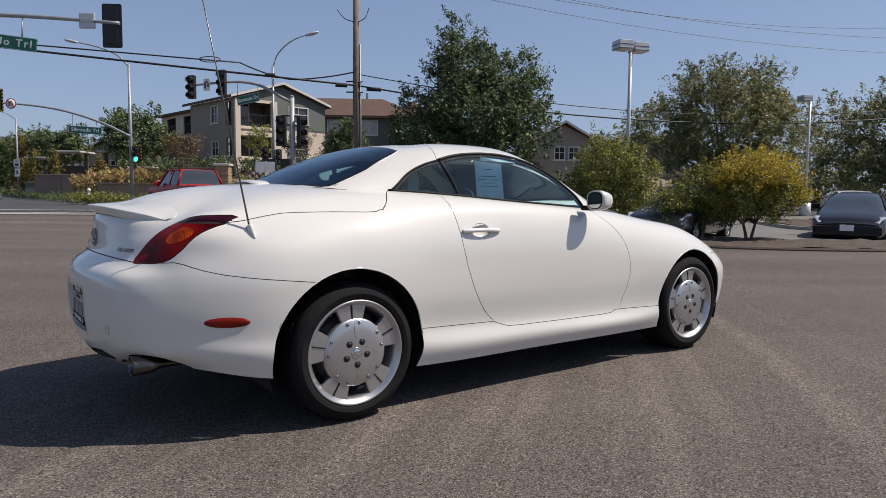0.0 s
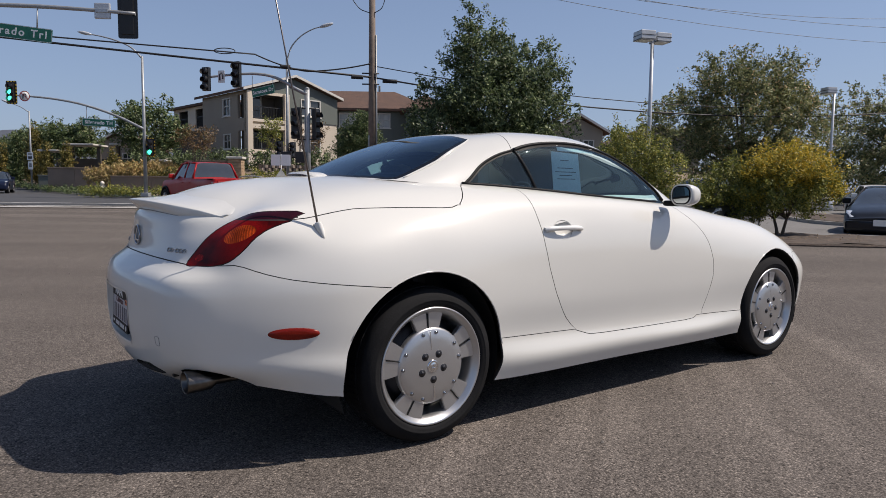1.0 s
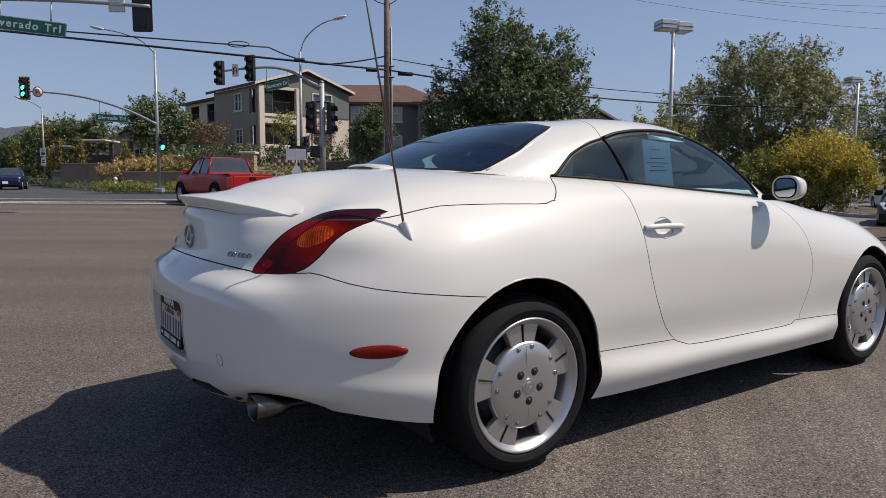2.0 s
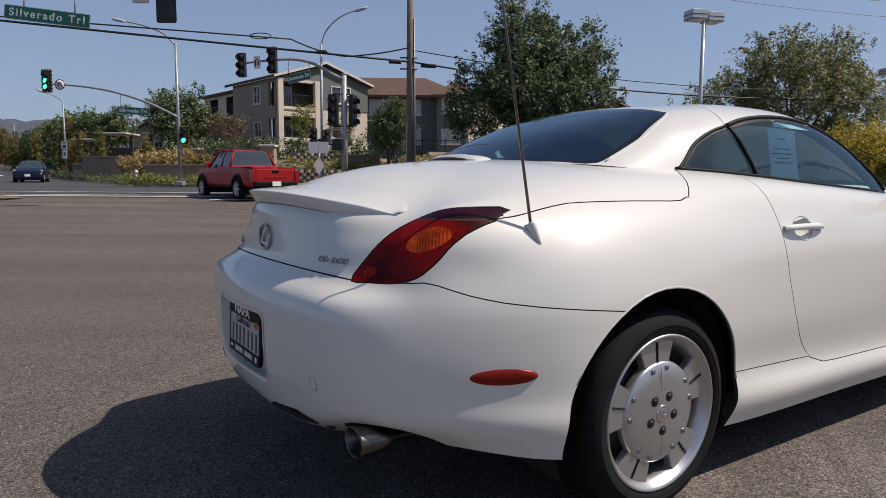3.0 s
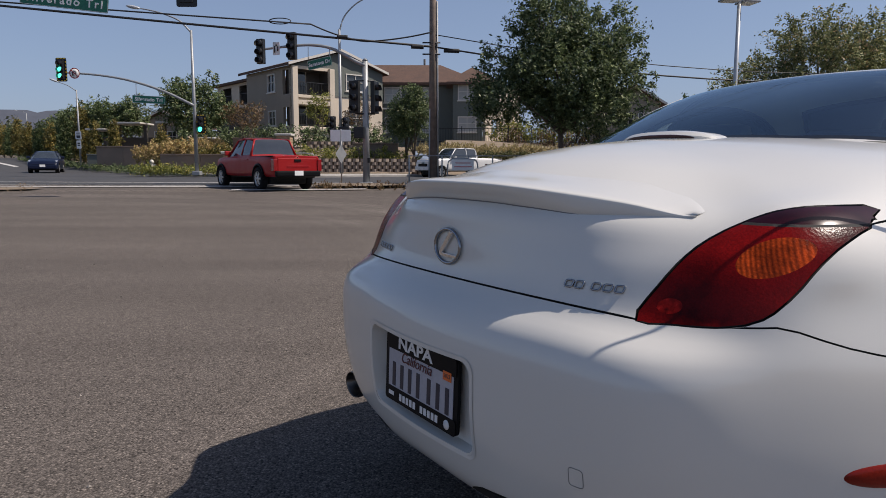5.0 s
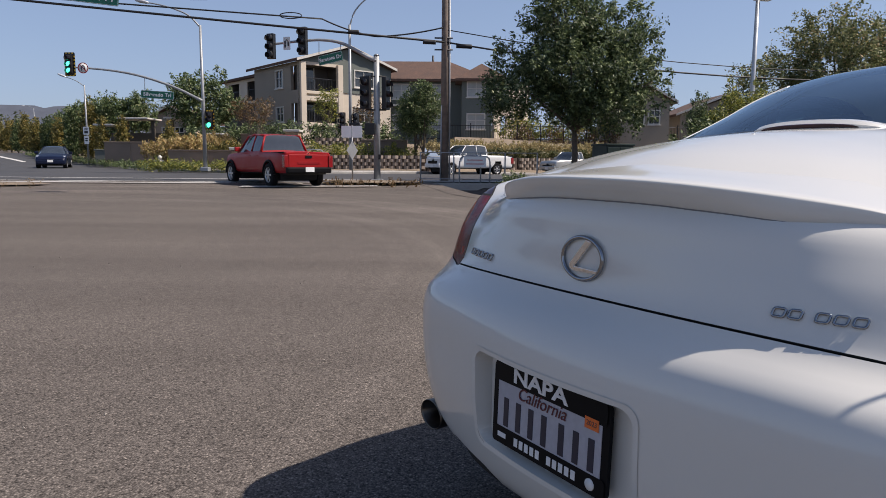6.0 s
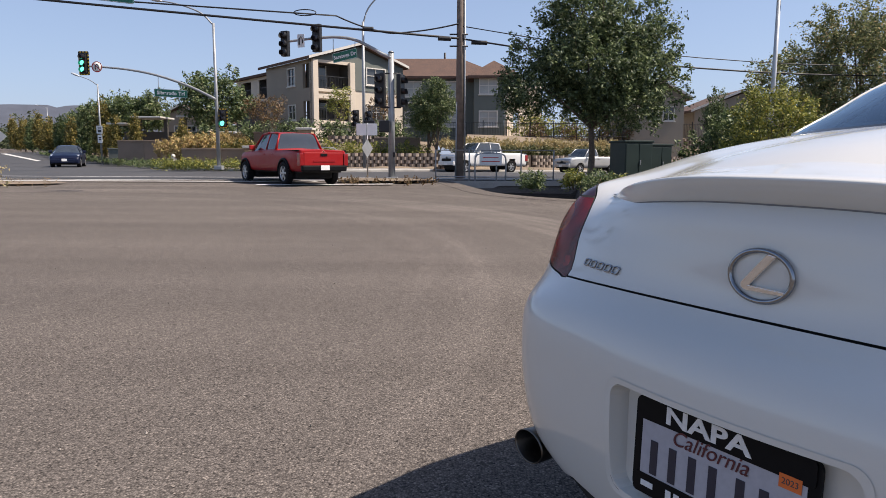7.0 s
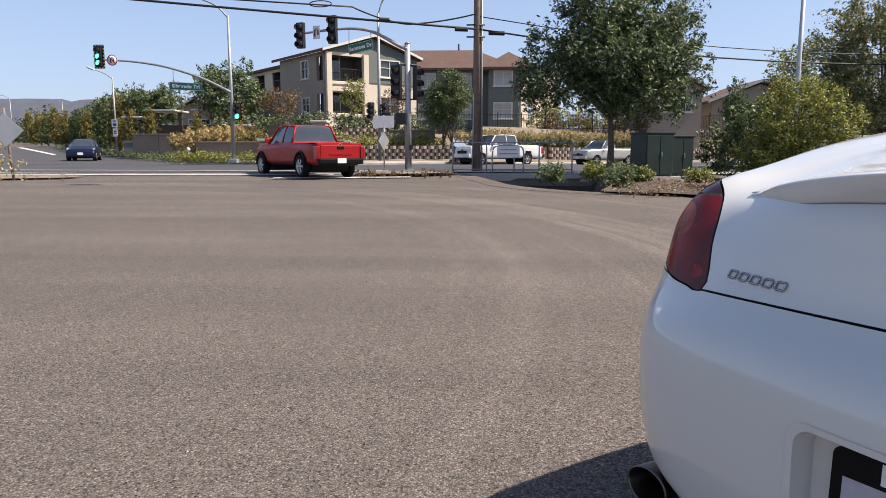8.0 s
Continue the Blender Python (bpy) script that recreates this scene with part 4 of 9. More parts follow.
prism(bm, rounded(0.3, 0.5, 0.03), -0.008, 0, face(-3.5, -0.15, 5.38, -15))
plate_ob = part("lane_sign", bm, SIGN_WHITE, t, "small white turn sign")
bm = bmesh.new()
tube(bm, [face(-3.5, -0.15, 5.38, -15) @ Vector(p) for p in ((-0.07, -0.15, 0.008), (-0.07, 0.08, 0.008), (0.0, 0.15, 0.008), (0.07, 0.08, 0.008), (0.07, -0.1, 0.008))], 0.03, 6)
part("arrow_bar", bm, INK, plate_ob, "black bent arrow")
name_sign(t, "Saratoga Dr", 1.12, 0.37, face(-1.80, -0.15, 4.82, -24) @ pose(0, 0, 0, 0, 0, 8), 0.195, 1.08)
bm = bmesh.new()
for x, z1 in ((-2.25, 5.45), (-1.4, 5.40)):
    bm = bmesh.new()
    rod(bm, (x, -0.1, 4.98), (x, -0.08, z1), 0.014)
    part("sign_hanger", bm, POLE_GREY, t)
signal_head(t, -0.42, -0.2, 3.5, plate=False, s=0.42, turn=-20)
signal_head(t, 0.36, 0.06, 3.5, plate=False, s=0.42, turn=70)
bm = bmesh.new()
for z in (2.85, 4.15):
    bm = bmesh.new()
    tube(bm, [(-0.42, -0.15, z), (0.05, -0.05, z), (0.38, 0.0, z)], 0.03, 8)
    part("bracket", bm, IRON, t)
for x, y in ((-0.85, -0.2), (-0.25, -0.25)):
    bm = bmesh.new()
    box(bm, (x, y, 2.1), (0.42, 0.22, 0.46), None, 0.03)
    part("walk_signal", bm, SIGNAL_BLACK, t, "black pedestrian signal")
bm = bmesh.new()
tube(bm, [(-0.85, -0.1, 2.1), (0.0, -0.05, 2.1), (0.1, 0, 2.35)], 0.025, 8)
part("walk_bracket", bm, IRON, t)
bm = bmesh.new()
box(bm, (0.12, -0.16, 1.0), (0.10, 0.08, 0.2), None, 0.01)
part("push_button", bm, IRON, t)

# warning plates seen from behind on the island
t = env_thing("sign_post", "post with two blank sign backs on the island", "sign", -3.35, 22.8, z=0.36)
bm = bmesh.new()
rod(bm, (0, 0, 0), (0, 0, 1.95), 0.025)
part("post", bm, POLE_GREY, t)
bm = bmesh.new()
prism(bm, rounded(0.36, 0.42, 0.03), 0, 0.01, face(-0.2, -0.04, 1.72))
part("sign_plate", bm, SIGN_WHITE, t)
bm = bmesh.new()
prism(bm, rounded(0.36, 0.42, 0.03), 0, 0.01, face(0.19, -0.04, 1.72))
part("sign_plate", bm, SIGN_WHITE, t)
bm = bmesh.new()
prism(bm, [(0, -0.34), (0.34, 0), (0, 0.34), (-0.34, 0)], 0, 0.01, face(0.0, -0.05, 1.05, 62))
part("diamond_plate", bm, SIGN_BACK, t, "bare metal diamond sign back")

# slim street lamp
t = env_thing("street_lamp", "slim grey street lamp with a curved arm", "street lamp", -4.75, 31.3, z=0.6)
bm = bmesh.new()
rod(bm, (0, 0, 0), (0, 0, 7.0), 0.09, 0.06, 12)
part("pole", bm, POLE_GREY, t)
luminaire(t, [(0, 0, 6.9), (0.25, 0, 7.6), (0.75, 0, 8.15), (1.35, 0, 8.5), (1.75, 0, 8.62)], 0.04)
for x in (-0.38, 0.28):
    signal_head(t, x, -0.1, 2.4 if x < 0 else 2.35, plate=False, s=0.27, turn=-20)

# near mast arm, seen from behind
t = env_thing("near_mast_arm", "pale signal mast arm over the road", "traffic signal", -17.0, 17.7, z=0.2)
bm = bmesh.new()
rod(bm, (0, 0, 0), (0, 0, 6.0), 0.17, 0.13, 14)
part("pole", bm, POLE_GREY, t)
bm = bmesh.new()
tube(bm, catmull([(0, 0, 5.8), (3.0, 0, 6.05), (7.1, 0, 6.09), (8.8, 0, 6.03), (10.46, 0, 5.93)], 6), 0.08, 12, 0.05)
part("mast_arm", bm, POLE_GREY, t, "pale mast arm")
signal_head(t, 10.22, 0.1, 5.86, back=True, plate=True, s=0.36)
bm = bmesh.new()
box(bm, (9.5, 0.02, 5.99), (0.46, 0.10, 0.46), None, 0.03)
bx = part("equipment_box", bm, LAMP_BOX, t, "pale back of a small sign box")
bm = bmesh.new()
box(bm, (9.5, -0.045, 5.99), (0.36, 0.02, 0.10), None, 0.005)
part("bar", bm, SIGN_BACK, bx)
name_sign(t, "Silverado Trl", 2.46, 0.40, face(6.86, -0.12, 5.33, 0) @ pose(0, 0, 0, 0, 0, -6.5), 0.305, 1.32)
bm = bmesh.new()
for x in (6.2, 7.65):
    bm = bmesh.new()
    rod(bm, (x, -0.1, 5.53 - 0.114 * (x - 6.86)), (x, -0.03, 6.06), 0.02)
    part("sign_hanger", bm, POLE_GREY, t)

# wooden utility pole with its cables
t = env_thing("utility_pole", "weathered wooden utility pole beside the road", "utility pole", -0.03, 25.5, z=0.28)
bm = bmesh.new()
rod(bm, (0, 0, -0.2), (0, 0, 11.5), 0.175, 0.12, 14)
part("pole", bm, POLE_WOOD, t)
bm = bmesh.new()
rod(bm, (0.21, -0.08, 0), (0.17, -0.06, 7.2), 0.035, None, 8)
rod(bm, (-0.16, -0.14, 0), (-0.12, -0.1, 3.0), 0.03, None, 8)
part("riser_pipe", bm, POLE_GREY, t, "grey riser pipe strapped to the pole")
bm = bmesh.new()
for z in (5.15, 5.6):
    bm = bmesh.new()
    rod(bm, (-0.42, -0.1, z), (0.3, -0.1, z), 0.03, None, 8)
    part("bracket", bm, DARK_METAL, t)
for pts in ([(-0.1, -0.1, 8.1), (-0.5, -0.1, 8.25), (-0.8, -0.1, 8.6)], [(0.1, -0.1, 8.1), (0.4, -0.1, 8.3), (0.55, -0.1, 8.7)]):
    bm = bmesh.new()
    tube(bm, catmull(pts, 4), 0.018, 6)
    part("drop_wire", bm, WIRE, t)


def cable(name, pts, r, sag, label, material=None):
    """A hanging cable between points (u, v, z)."""
    bm = bmesh.new()
    line = []
    for a, b in zip(pts, pts[1:]):
        a, b = Vector(a), Vector(b)
        for k in range(13):
            f = k / 12
            line.append(a.lerp(b, f) - Vector((0, 0, 4 * sag * f * (1 - f))))
    tube(bm, line, r, 6)
    return env_solid(name, bm, material or WIRE, label, "cable")


cable("overhead_cable", [(-45, 20.9, 9.3), (-0.03, 25.4, 5.72)], 0.045, 0.12, "thick black overhead cable bundle")
cable("overhead_cable", [(-45, 20.9, 8.55), (-4.8, 24.9, 6.48), (-3.2, 25.08, 5.95), (-2.3, 25.17, 5.9), (-0.03, 25.4, 6.3)], 0.03, 0.05, "black overhead cable with a slack loop")
cable("overhead_cable", [(-0.03, 25.4, 5.72), (30, 31.5, 5.6)], 0.035, 0.9, "black overhead cable between poles")
cable("overhead_cable", [(-0.03, 25.4, 6.2), (30, 31.5, 6.05)], 0.02, 0.95, "thin black overhead cable between poles")
for k, (z0, z1) in enumerate(((10.6, 9.6), (11.4, 10.6), (11.1, 11.6))):
    cable("power_line", [(-0.03, 25.5, z0), (38, 33.5, z1)], 0.011, 1.1 + 0.2 * k, "thin grey power line", THIN_WIRE)
for k, (z0, z1) in enumerate(((11.6, 6.8), (13.0, 7.4), (13.6, 8.0))):
    cable("power_line", [(2.0, 20.0, z0), (38, 21.0, z1)], 0.014, 0.9 + 0.3 * k, "dark power line over the car park", WIRE)
for u, v, z, w in ((-0.65, 25.3, 5.7, 0.5), (0.72, 25.6, 5.60, 0.62), (-3.6, 25.04, 6.02, 0.42)):
    bm = bmesh.new()
    tube(bm, [(-w / 2, 0, 0), (-w / 2 + 0.05, 0, 0.0), (w / 2 - 0.05, 0, 0.0), (w / 2, 0, 0)], 0.085, 10)
    c = env_solid("splice_case", bm, WIRE, "black splice case on the overhead cable", "cable box", group="splice cases")
    c.matrix_world = ENV_TALL @ Matrix.Translation((u, v, z)) @ pose(0, 0, 0, 0, 1, 8)
bm = bmesh.new()
tube(bm, [Vector((-5.9 + 0.42 * math.cos(a), 24.45, 6.5 + 0.11 * math.sin(a))) for a in np.linspace(0, 2 * math.pi, 24, endpoint=False)], 0.02, 6, closed=True)
env_solid("cable_loop", bm, WIRE, "coil of slack black cable", "cable")


# car park lamps
def lot_lamp(u, v, h, heads, turn=0, slim=1.0):
    t = env_thing("parking_lot_lamp", "tall pale parking lot lamp with box heads", "street lamp", u, v, turn, group="parking lot lamps")
    bm = bmesh.new()
    rod(bm, (0, 0, 0.6), (0, 0, h), 0.085 * slim, 0.07 * slim, 12)
    rod(bm, (0, 0, -0.1), (0, 0, 0.65), 0.26, 0.26, 16)
    part("pole", bm, LAMP_BOX, t)
    for x, y in heads:
        bm = bmesh.new()
        box(bm, (x, y, h + 0.05), (0.62 * slim, 0.62 * slim, 0.36 * slim), None, 0.02)
        hd = part("lamp_box", bm, LAMP_BOX, t, "pale box lamp")
        bm = bmesh.new()
        box(bm, (x, y, h + 0.05), (0.635 * slim, 0.635 * slim, 0.025))
        box(bm, (x, y, h + 0.05 - 0.15 * slim), (0.635 * slim, 0.635 * slim, 0.02))
        rod(bm, (0, 0, h), (x * 0.5, y * 0.5, h), 0.04)
        part("band", bm, DARK_METAL, hd)
        bm = bmesh.new()
        box(bm, (x, y, h + 0.045 - 0.18 * slim), (0.5 * slim, 0.5 * slim, 0.02))
        part("lens", bm, SIGN_WHITE, hd)


lot_lamp(11.15, 23.2, 6.95, ((-0.42, -0.1), (0.42, 0.12)), 12)
lot_lamp(21.75, 27.75, 5.65, ((-0.3, 0.0),), 8, 0.8)

# sign backs, speed sign and small signs along the left road
t = env_thing("diamond_sign", "back of a diamond road sign on a leaning post", "sign", -15.0, 20.0)
bm = bmesh.new()
rod(bm, (0.02, 0, -0.1), (-0.12, 0, 2.3), 0.04)
part("post", bm, POLE_WOOD, t)
bm = bmesh.new()
prism(bm, [(0, -0.53), (0.53, 0), (0, 0.53), (-0.53, 0)], 0, 0.012, face(-0.08, -0.06, 1.60, 18))
part("sign_plate", bm, SIGN_BACK, t)
t = env_thing("street_lamp", "slim grey street lamp beyond the junction", "street lamp", -27.8, 48.5)
bm = bmesh.new()
rod(bm, (0, 0, 0), (0, 0, 6.1), 0.08, 0.05)
part("pole", bm, POLE_GREY, t)
luminaire(t, [(0, 0, 6.0), (-0.6, 0, 6.4), (-1.4, 0, 6.7)], 0.035)
bm = bmesh.new()
prism(bm, rounded(0.46, 0.6, 0.04), 0, 0.01, face(0, -0.12, 2.65))
part("speed_plate", bm, SIGN_WHITE, t, "white speed plate")
bm = bmesh.new()
prism(bm, rounded(0.36, 0.62, 0.04), 0, 0.01, face(0, -0.12, 1.95))
part("lower_plate", bm, SIGN_WHITE, t)
for z, w, h in ((2.84, 0.3, 0.05), (2.76, 0.26, 0.05), (2.55, 0.28, 0.2), (2.05, 0.2, 0.1), (1.9, 0.2, 0.1)):
    bm = bmesh.new()
    box(bm, (0, -0.135, z), (w, 0.006, h))
    part("print_bar", bm, INK, t)
for u, v, h in ((-36, 60.0, 2.0), (-58, 95.0, 2.4)):
    t = env_thing("small_sign", "small pale road sign on a post", "sign", u, v)
    bm = bmesh.new()
    rod(bm, (0, 0, 0), (0, 0, h), 0.04)
    part("post", bm, POLE_GREY, t)
    bm = bmesh.new()
    prism(bm, rounded(0.6, 0.75, 0.05), 0, 0.012, face(0, -0.06, h))
    part("sign_plate", bm, SIGN_WHITE, t)
for u, v, h in ((-79.5, 107.0, 7.8), (-92, 140, 9.0)):
    t = env_thing("street_lamp", "slim grey street lamp far down the road", "street lamp", u, v)
    bm = bmesh.new()
    rod(bm, (0, 0, 0), (0, 0, h), 0.1, 0.06)
    part("pole", bm, POLE_GREY, t)
    luminaire(t, [(0, 0, h - 0.2), (-0.8, 0, h + 0.3), (-2.0, 0, h + 0.5)], 0.05)
t = env_thing("fire_hydrant", "pale fire hydrant on the planted verge", "hydrant", -16.9, 36.9, z=0.52)
bm = bmesh.new()
lathe(bm, [(0.0001, 0.78), (0.06, 0.76), (0.12, 0.68), (0.13, 0.6), (0.11, 0.58), (0.11, 0.15), (0.15, 0.13), (0.15, 0.0)], None, 16)
rod(bm, (-0.2, 0, 0.45), (0.2, 0, 0.45), 0.055)
rod(bm, (0, 0, 0.4), (0, -0.2, 0.4), 0.065)
part("body", bm, HYDRANT, t)
t = env_thing("cycle_rail", "bent grey tube rail on the pavement", "rail", -7.4, 34.2, z=0.62)
bm = bmesh.new()
tube(bm, catmull([(-0.68, 0, 0), (-0.68, 0, 0.8), (-0.62, 0, 0.95), (-0.5, 0, 1.0), (0.5, 0, 1.0), (0.62, 0, 0.95), (0.68, 0, 0.8), (0.68, 0, 0)], 3), 0.03, 8)
rod(bm, (-0.68, 0, 0.5), (0.68, 0, 0.5), 0.025)
part("rail", bm, POLE_GREY, t)

# culvert rail, head wall and ditch
t = env_thing("culvert_fence", "grey pipe fence over the ditch", "fence", 0, 24.5, z=0.2)
for x in (-0.95, 0.35, 1.4, 2.35, 3.6):
    bm = bmesh.new()
    rod(bm, (x, 0, -0.05), (x, 0, 1.2), 0.028)
    part("post", bm, POLE_GREY, t)
for z in (1.18, 0.16):
    bm = bmesh.new()
    rod(bm, (-0.95, 0, z), (3.6, 0, z), 0.018)
    part("rail", bm, POLE_GREY, t)
bm = bmesh.new()
tube(bm, catmull([(0.58, -0.06, -0.05), (0.58, -0.06, 0.85), (0.65, -0.06, 1.0), (0.82, -0.06, 1.05), (1.5, -0.06, 1.05), (1.68, -0.06, 1.0), (1.75, -0.06, 0.85), (1.75, -0.06, -0.05)], 3), 0.03, 8)
part("hoop", bm, POLE_GREY, t, "bent pipe hoop")
bm = bmesh.new()
prism(bm, rounded(0.86, 0.42, 0.02), 0, 0.01, face(1.17, -0.12, 0.83))
plate_ob = part("sign_plate", bm, SIGN_WHITE, t, "white notice with printed lines")
for k, w in enumerate((0.6, 0.7)):
    bm = bmesh.new()
    box(bm, (1.17, -0.134, 0.90 - 0.15 * k), (w, 0.004, 0.03))
    part("print_bar", bm, SIGN_RED, plate_ob, "faded red print")
bm = bmesh.new()
prism(bm, [(-1.3, 0.21), (5.2, 0.21), (5.2, -1.3), (3.9, -1.3), (3.9, 0.02), (1.5, 0.02), (1.0, -0.18), (1.0, -1.3), (-1.3, -1.3)], 24.35, 24.6, Matrix(((1, 0, 0, 0), (0, 0, 1, 0), (0, 1, 0, 0), (0, 0, 0, 1))))
bmesh.ops.recalc_face_normals(bm, faces=bm.faces)
env_solid("head_wall", bm, CONCRETE, "concrete head wall of the ditch with a culvert mouth", "wall", kind="structure")
# solid black block behind the opening stands for the shade inside
bm = bmesh.new()
box(bm, (2.45, 25.3, -0.6), (3.1, 1.3, 1.3))
env_solid("culvert_shade", bm, UNDER, "black block for the shade in the culvert mouth", "culvert", kind="structure")
bm = drape((-1.3, 5.2, 12), ((24.6, 24.6, 25.4), (25.7, 26.0, 26.7)), 0.06, 16, 2)
env_solid("pavement", bm, CONCRETE, "pale concrete pavement edge behind the ditch", "pavement", kind="structure")

# green utility cabinets
for u, v, w, d, h, turn in ((5.85, 21.9, 1.0, 1.1, 1.5, 14), (6.78, 22.3, 0.78, 0.9, 1.4, 14)):
    t = env_thing("utility_cabinet", "dark green steel utility cabinet on a concrete pad", "cabinet", u, v, turn, z=0.12, group="utility cabinets")
    bm = bmesh.new()
    box(bm, (0, 0, h / 2 + 0.08), (w, d, h - 0.1), None, 0.02)
    part("body", bm, CABINET, t)
    bm = bmesh.new()
    box(bm, (0, 0, h + 0.02), (w + 0.08, d + 0.08, 0.07), None, 0.02)
    part("lid", bm, CABINET, t)
    bm = bmesh.new()
    box(bm, (0, 0, 0.02), (w + 0.3, d + 0.3, 0.14), None, 0.01)
    part("pad", bm, CONCRETE, t, "concrete pad")
    for s in (-1, 1):
        bm = bmesh.new()
        box(bm, (s * w * 0.24, -d / 2 - 0.012, h / 2 + 0.06), (w * 0.46, 0.03, h - 0.25), None, 0.008)
        dr = part("cabinet_door", bm, CABINET, t)
    bm = bmesh.new()
    box(bm, (0.05, -d / 2 - 0.04, h * 0.55), (0.03, 0.04, 0.16), None, 0.008)
    part("handle", bm, POLE_GREY, dr)

t = env_thing("utility_box", "pale grey-green utility box on the verge", "cabinet", -25.1, 46.3, 8)
bm = bmesh.new()
box(bm, (0, 0, 0.6), (1.5, 0.8, 1.2), None, 0.03)
part("body", bm, SIDING, t)
bm = bmesh.new()
box(bm, (0, 0, 1.23), (1.6, 0.9, 0.08), None, 0.02)
part("lid", bm, SIDING, t)


# ---- apartment buildings ----
def wall_cells(bm, w, h, t, holes, m):
    """A wall in the x-z plane, w by h, t thick towards +y, with rectangular openings (x0, x1, z0, z1)."""
    xs = sorted({0.0, w, *[c for a in holes for c in a[:2]]})
    zs = sorted({0.0, h, *[c for a in holes for c in a[2:]]})
    for x0, x1 in zip(xs, xs[1:]):
        for z0, z1 in zip(zs, zs[1:]):
            cx, cz = (x0 + x1) / 2, (z0 + z1) / 2
            if not any(a[0] < cx < a[1] and a[2] < cz < a[3] for a in holes):
                box(bm, (cx, t / 2, cz), (x1 - x0, t, z1 - z0), m)
    bmesh.ops.remove_doubles(bm, verts=bm.verts, dist=1e-4)
    return bm


def window(parent, m, x0, x1, z0, z1, bars=1, blind=0.0):
    """A framed window set in an opening of a wall."""
    w, h = x1 - x0, z1 - z0
    cx, cz = (x0 + x1) / 2, (z0 + z1) / 2
    bm = bmesh.new()
    f = 0.09
    loops = [[bm.verts.new(m @ Vector((cx + sx * (w + g) / 2, y, cz + sz * (h + g) / 2))) for sx, sz in ((-1, -1), (1, -1), (1, 1), (-1, 1))] for g, y in ((f, -0.04), (-f, -0.04), (-f, 0.08), (f, 0.08))]
    for a, b in zip(loops, loops[1:] + loops[:1]):
        for i in range(4):
            bm.faces.new((a[i], a[(i + 1) % 4], b[(i + 1) % 4], b[i]))
    bmesh.ops.recalc_face_normals(bm, faces=bm.faces)
    win = part("window", bm, TRIM_WHITE, parent, "pale-framed window")
    for k in range(bars):
        bm = bmesh.new()
        box(bm, (x0 + w * (k + 1) / (bars + 1), 0.05, cz), (0.05, 0.05, h - f), m)
        part("glazing_bar", bm, TRIM_WHITE, win)
    bm = bmesh.new()
    box(bm, (cx, 0.045, cz + h * 0.05), (w - f, 0.05, 0.05), m)
    part("glazing_bar", bm, TRIM_WHITE, win)
    bm = bmesh.new()
    box(bm, (cx, 0.10, cz), (w, 0.02, h), m)
    part("pane", bm, PANE, win)
    if blind:
        bm = bmesh.new()
        box(bm, (cx, 0.086, z1 - h * blind / 2), (w - f, 0.004, h * blind), m)
        part("blind", bm, BLIND, win, "pale lowered blind")
    bm = bmesh.new()
    box(bm, (cx, -0.03, z0 - 0.08), (w + 0.25, 0.14, 0.08), m)
    part("sill", bm, TRIM_WHITE, win)
    return win


def gable(parent, w, d, e, peak, over, m, edge=None):
    """A pitched roof with its ridge along y; e: eaves' height."""
    bm = bmesh.new()
    x0, x1, y0, y1, th = -over, w + over, -over, d + over, 0.22
    slope = (peak - e) / (w / 2)
    el = e - slope * over
    prof = [(x0, el), (w / 2, peak), (x1, el), (x1, el + th), (w / 2, peak + th), (x0, el + th)]
    a = [bm.verts.new(m @ Vector((x, y0, z))) for x, z in prof]
    b = [bm.verts.new(m @ Vector((x, y1, z))) for x, z in prof]
    for i in range(6):
        j = (i + 1) % 6
        bm.faces.new((a[i], a[j], b[j], b[i]))
    bm.faces.new((a[0], a[1], a[4], a[5])), bm.faces.new((a[1], a[2], a[3], a[4]))
    bm.faces.new((b[5], b[4], b[1], b[0])), bm.faces.new((b[4], b[3], b[2], b[1]))
    bmesh.ops.recalc_face_normals(bm, faces=bm.faces)
    roof = part("roof", bm, ROOF, parent)
    bm = bmesh.new()
    for q, r in (((x0, el), (w / 2, peak)), ((w / 2, peak), (x1, el))):
        v = [bm.verts.new(m @ Vector((x, y, z + dz))) for y in (y0 - 0.06, y0 - 0.01) for (x, z) in (q, r) for dz in (0.04, th + 0.02)]
        for f in ((0, 1, 3, 2), (4, 6, 7, 5), (0, 4, 5, 1), (2, 3, 7, 6), (1, 5, 7, 3), (0, 2, 6, 4)):
            bm.faces.new([v[i] for i in f])
    bmesh.ops.recalc_face_normals(bm, faces=bm.faces)
    part("barge_board", bm, edge or SIDING_DARK, roof, "painted roof edge")
    return roof


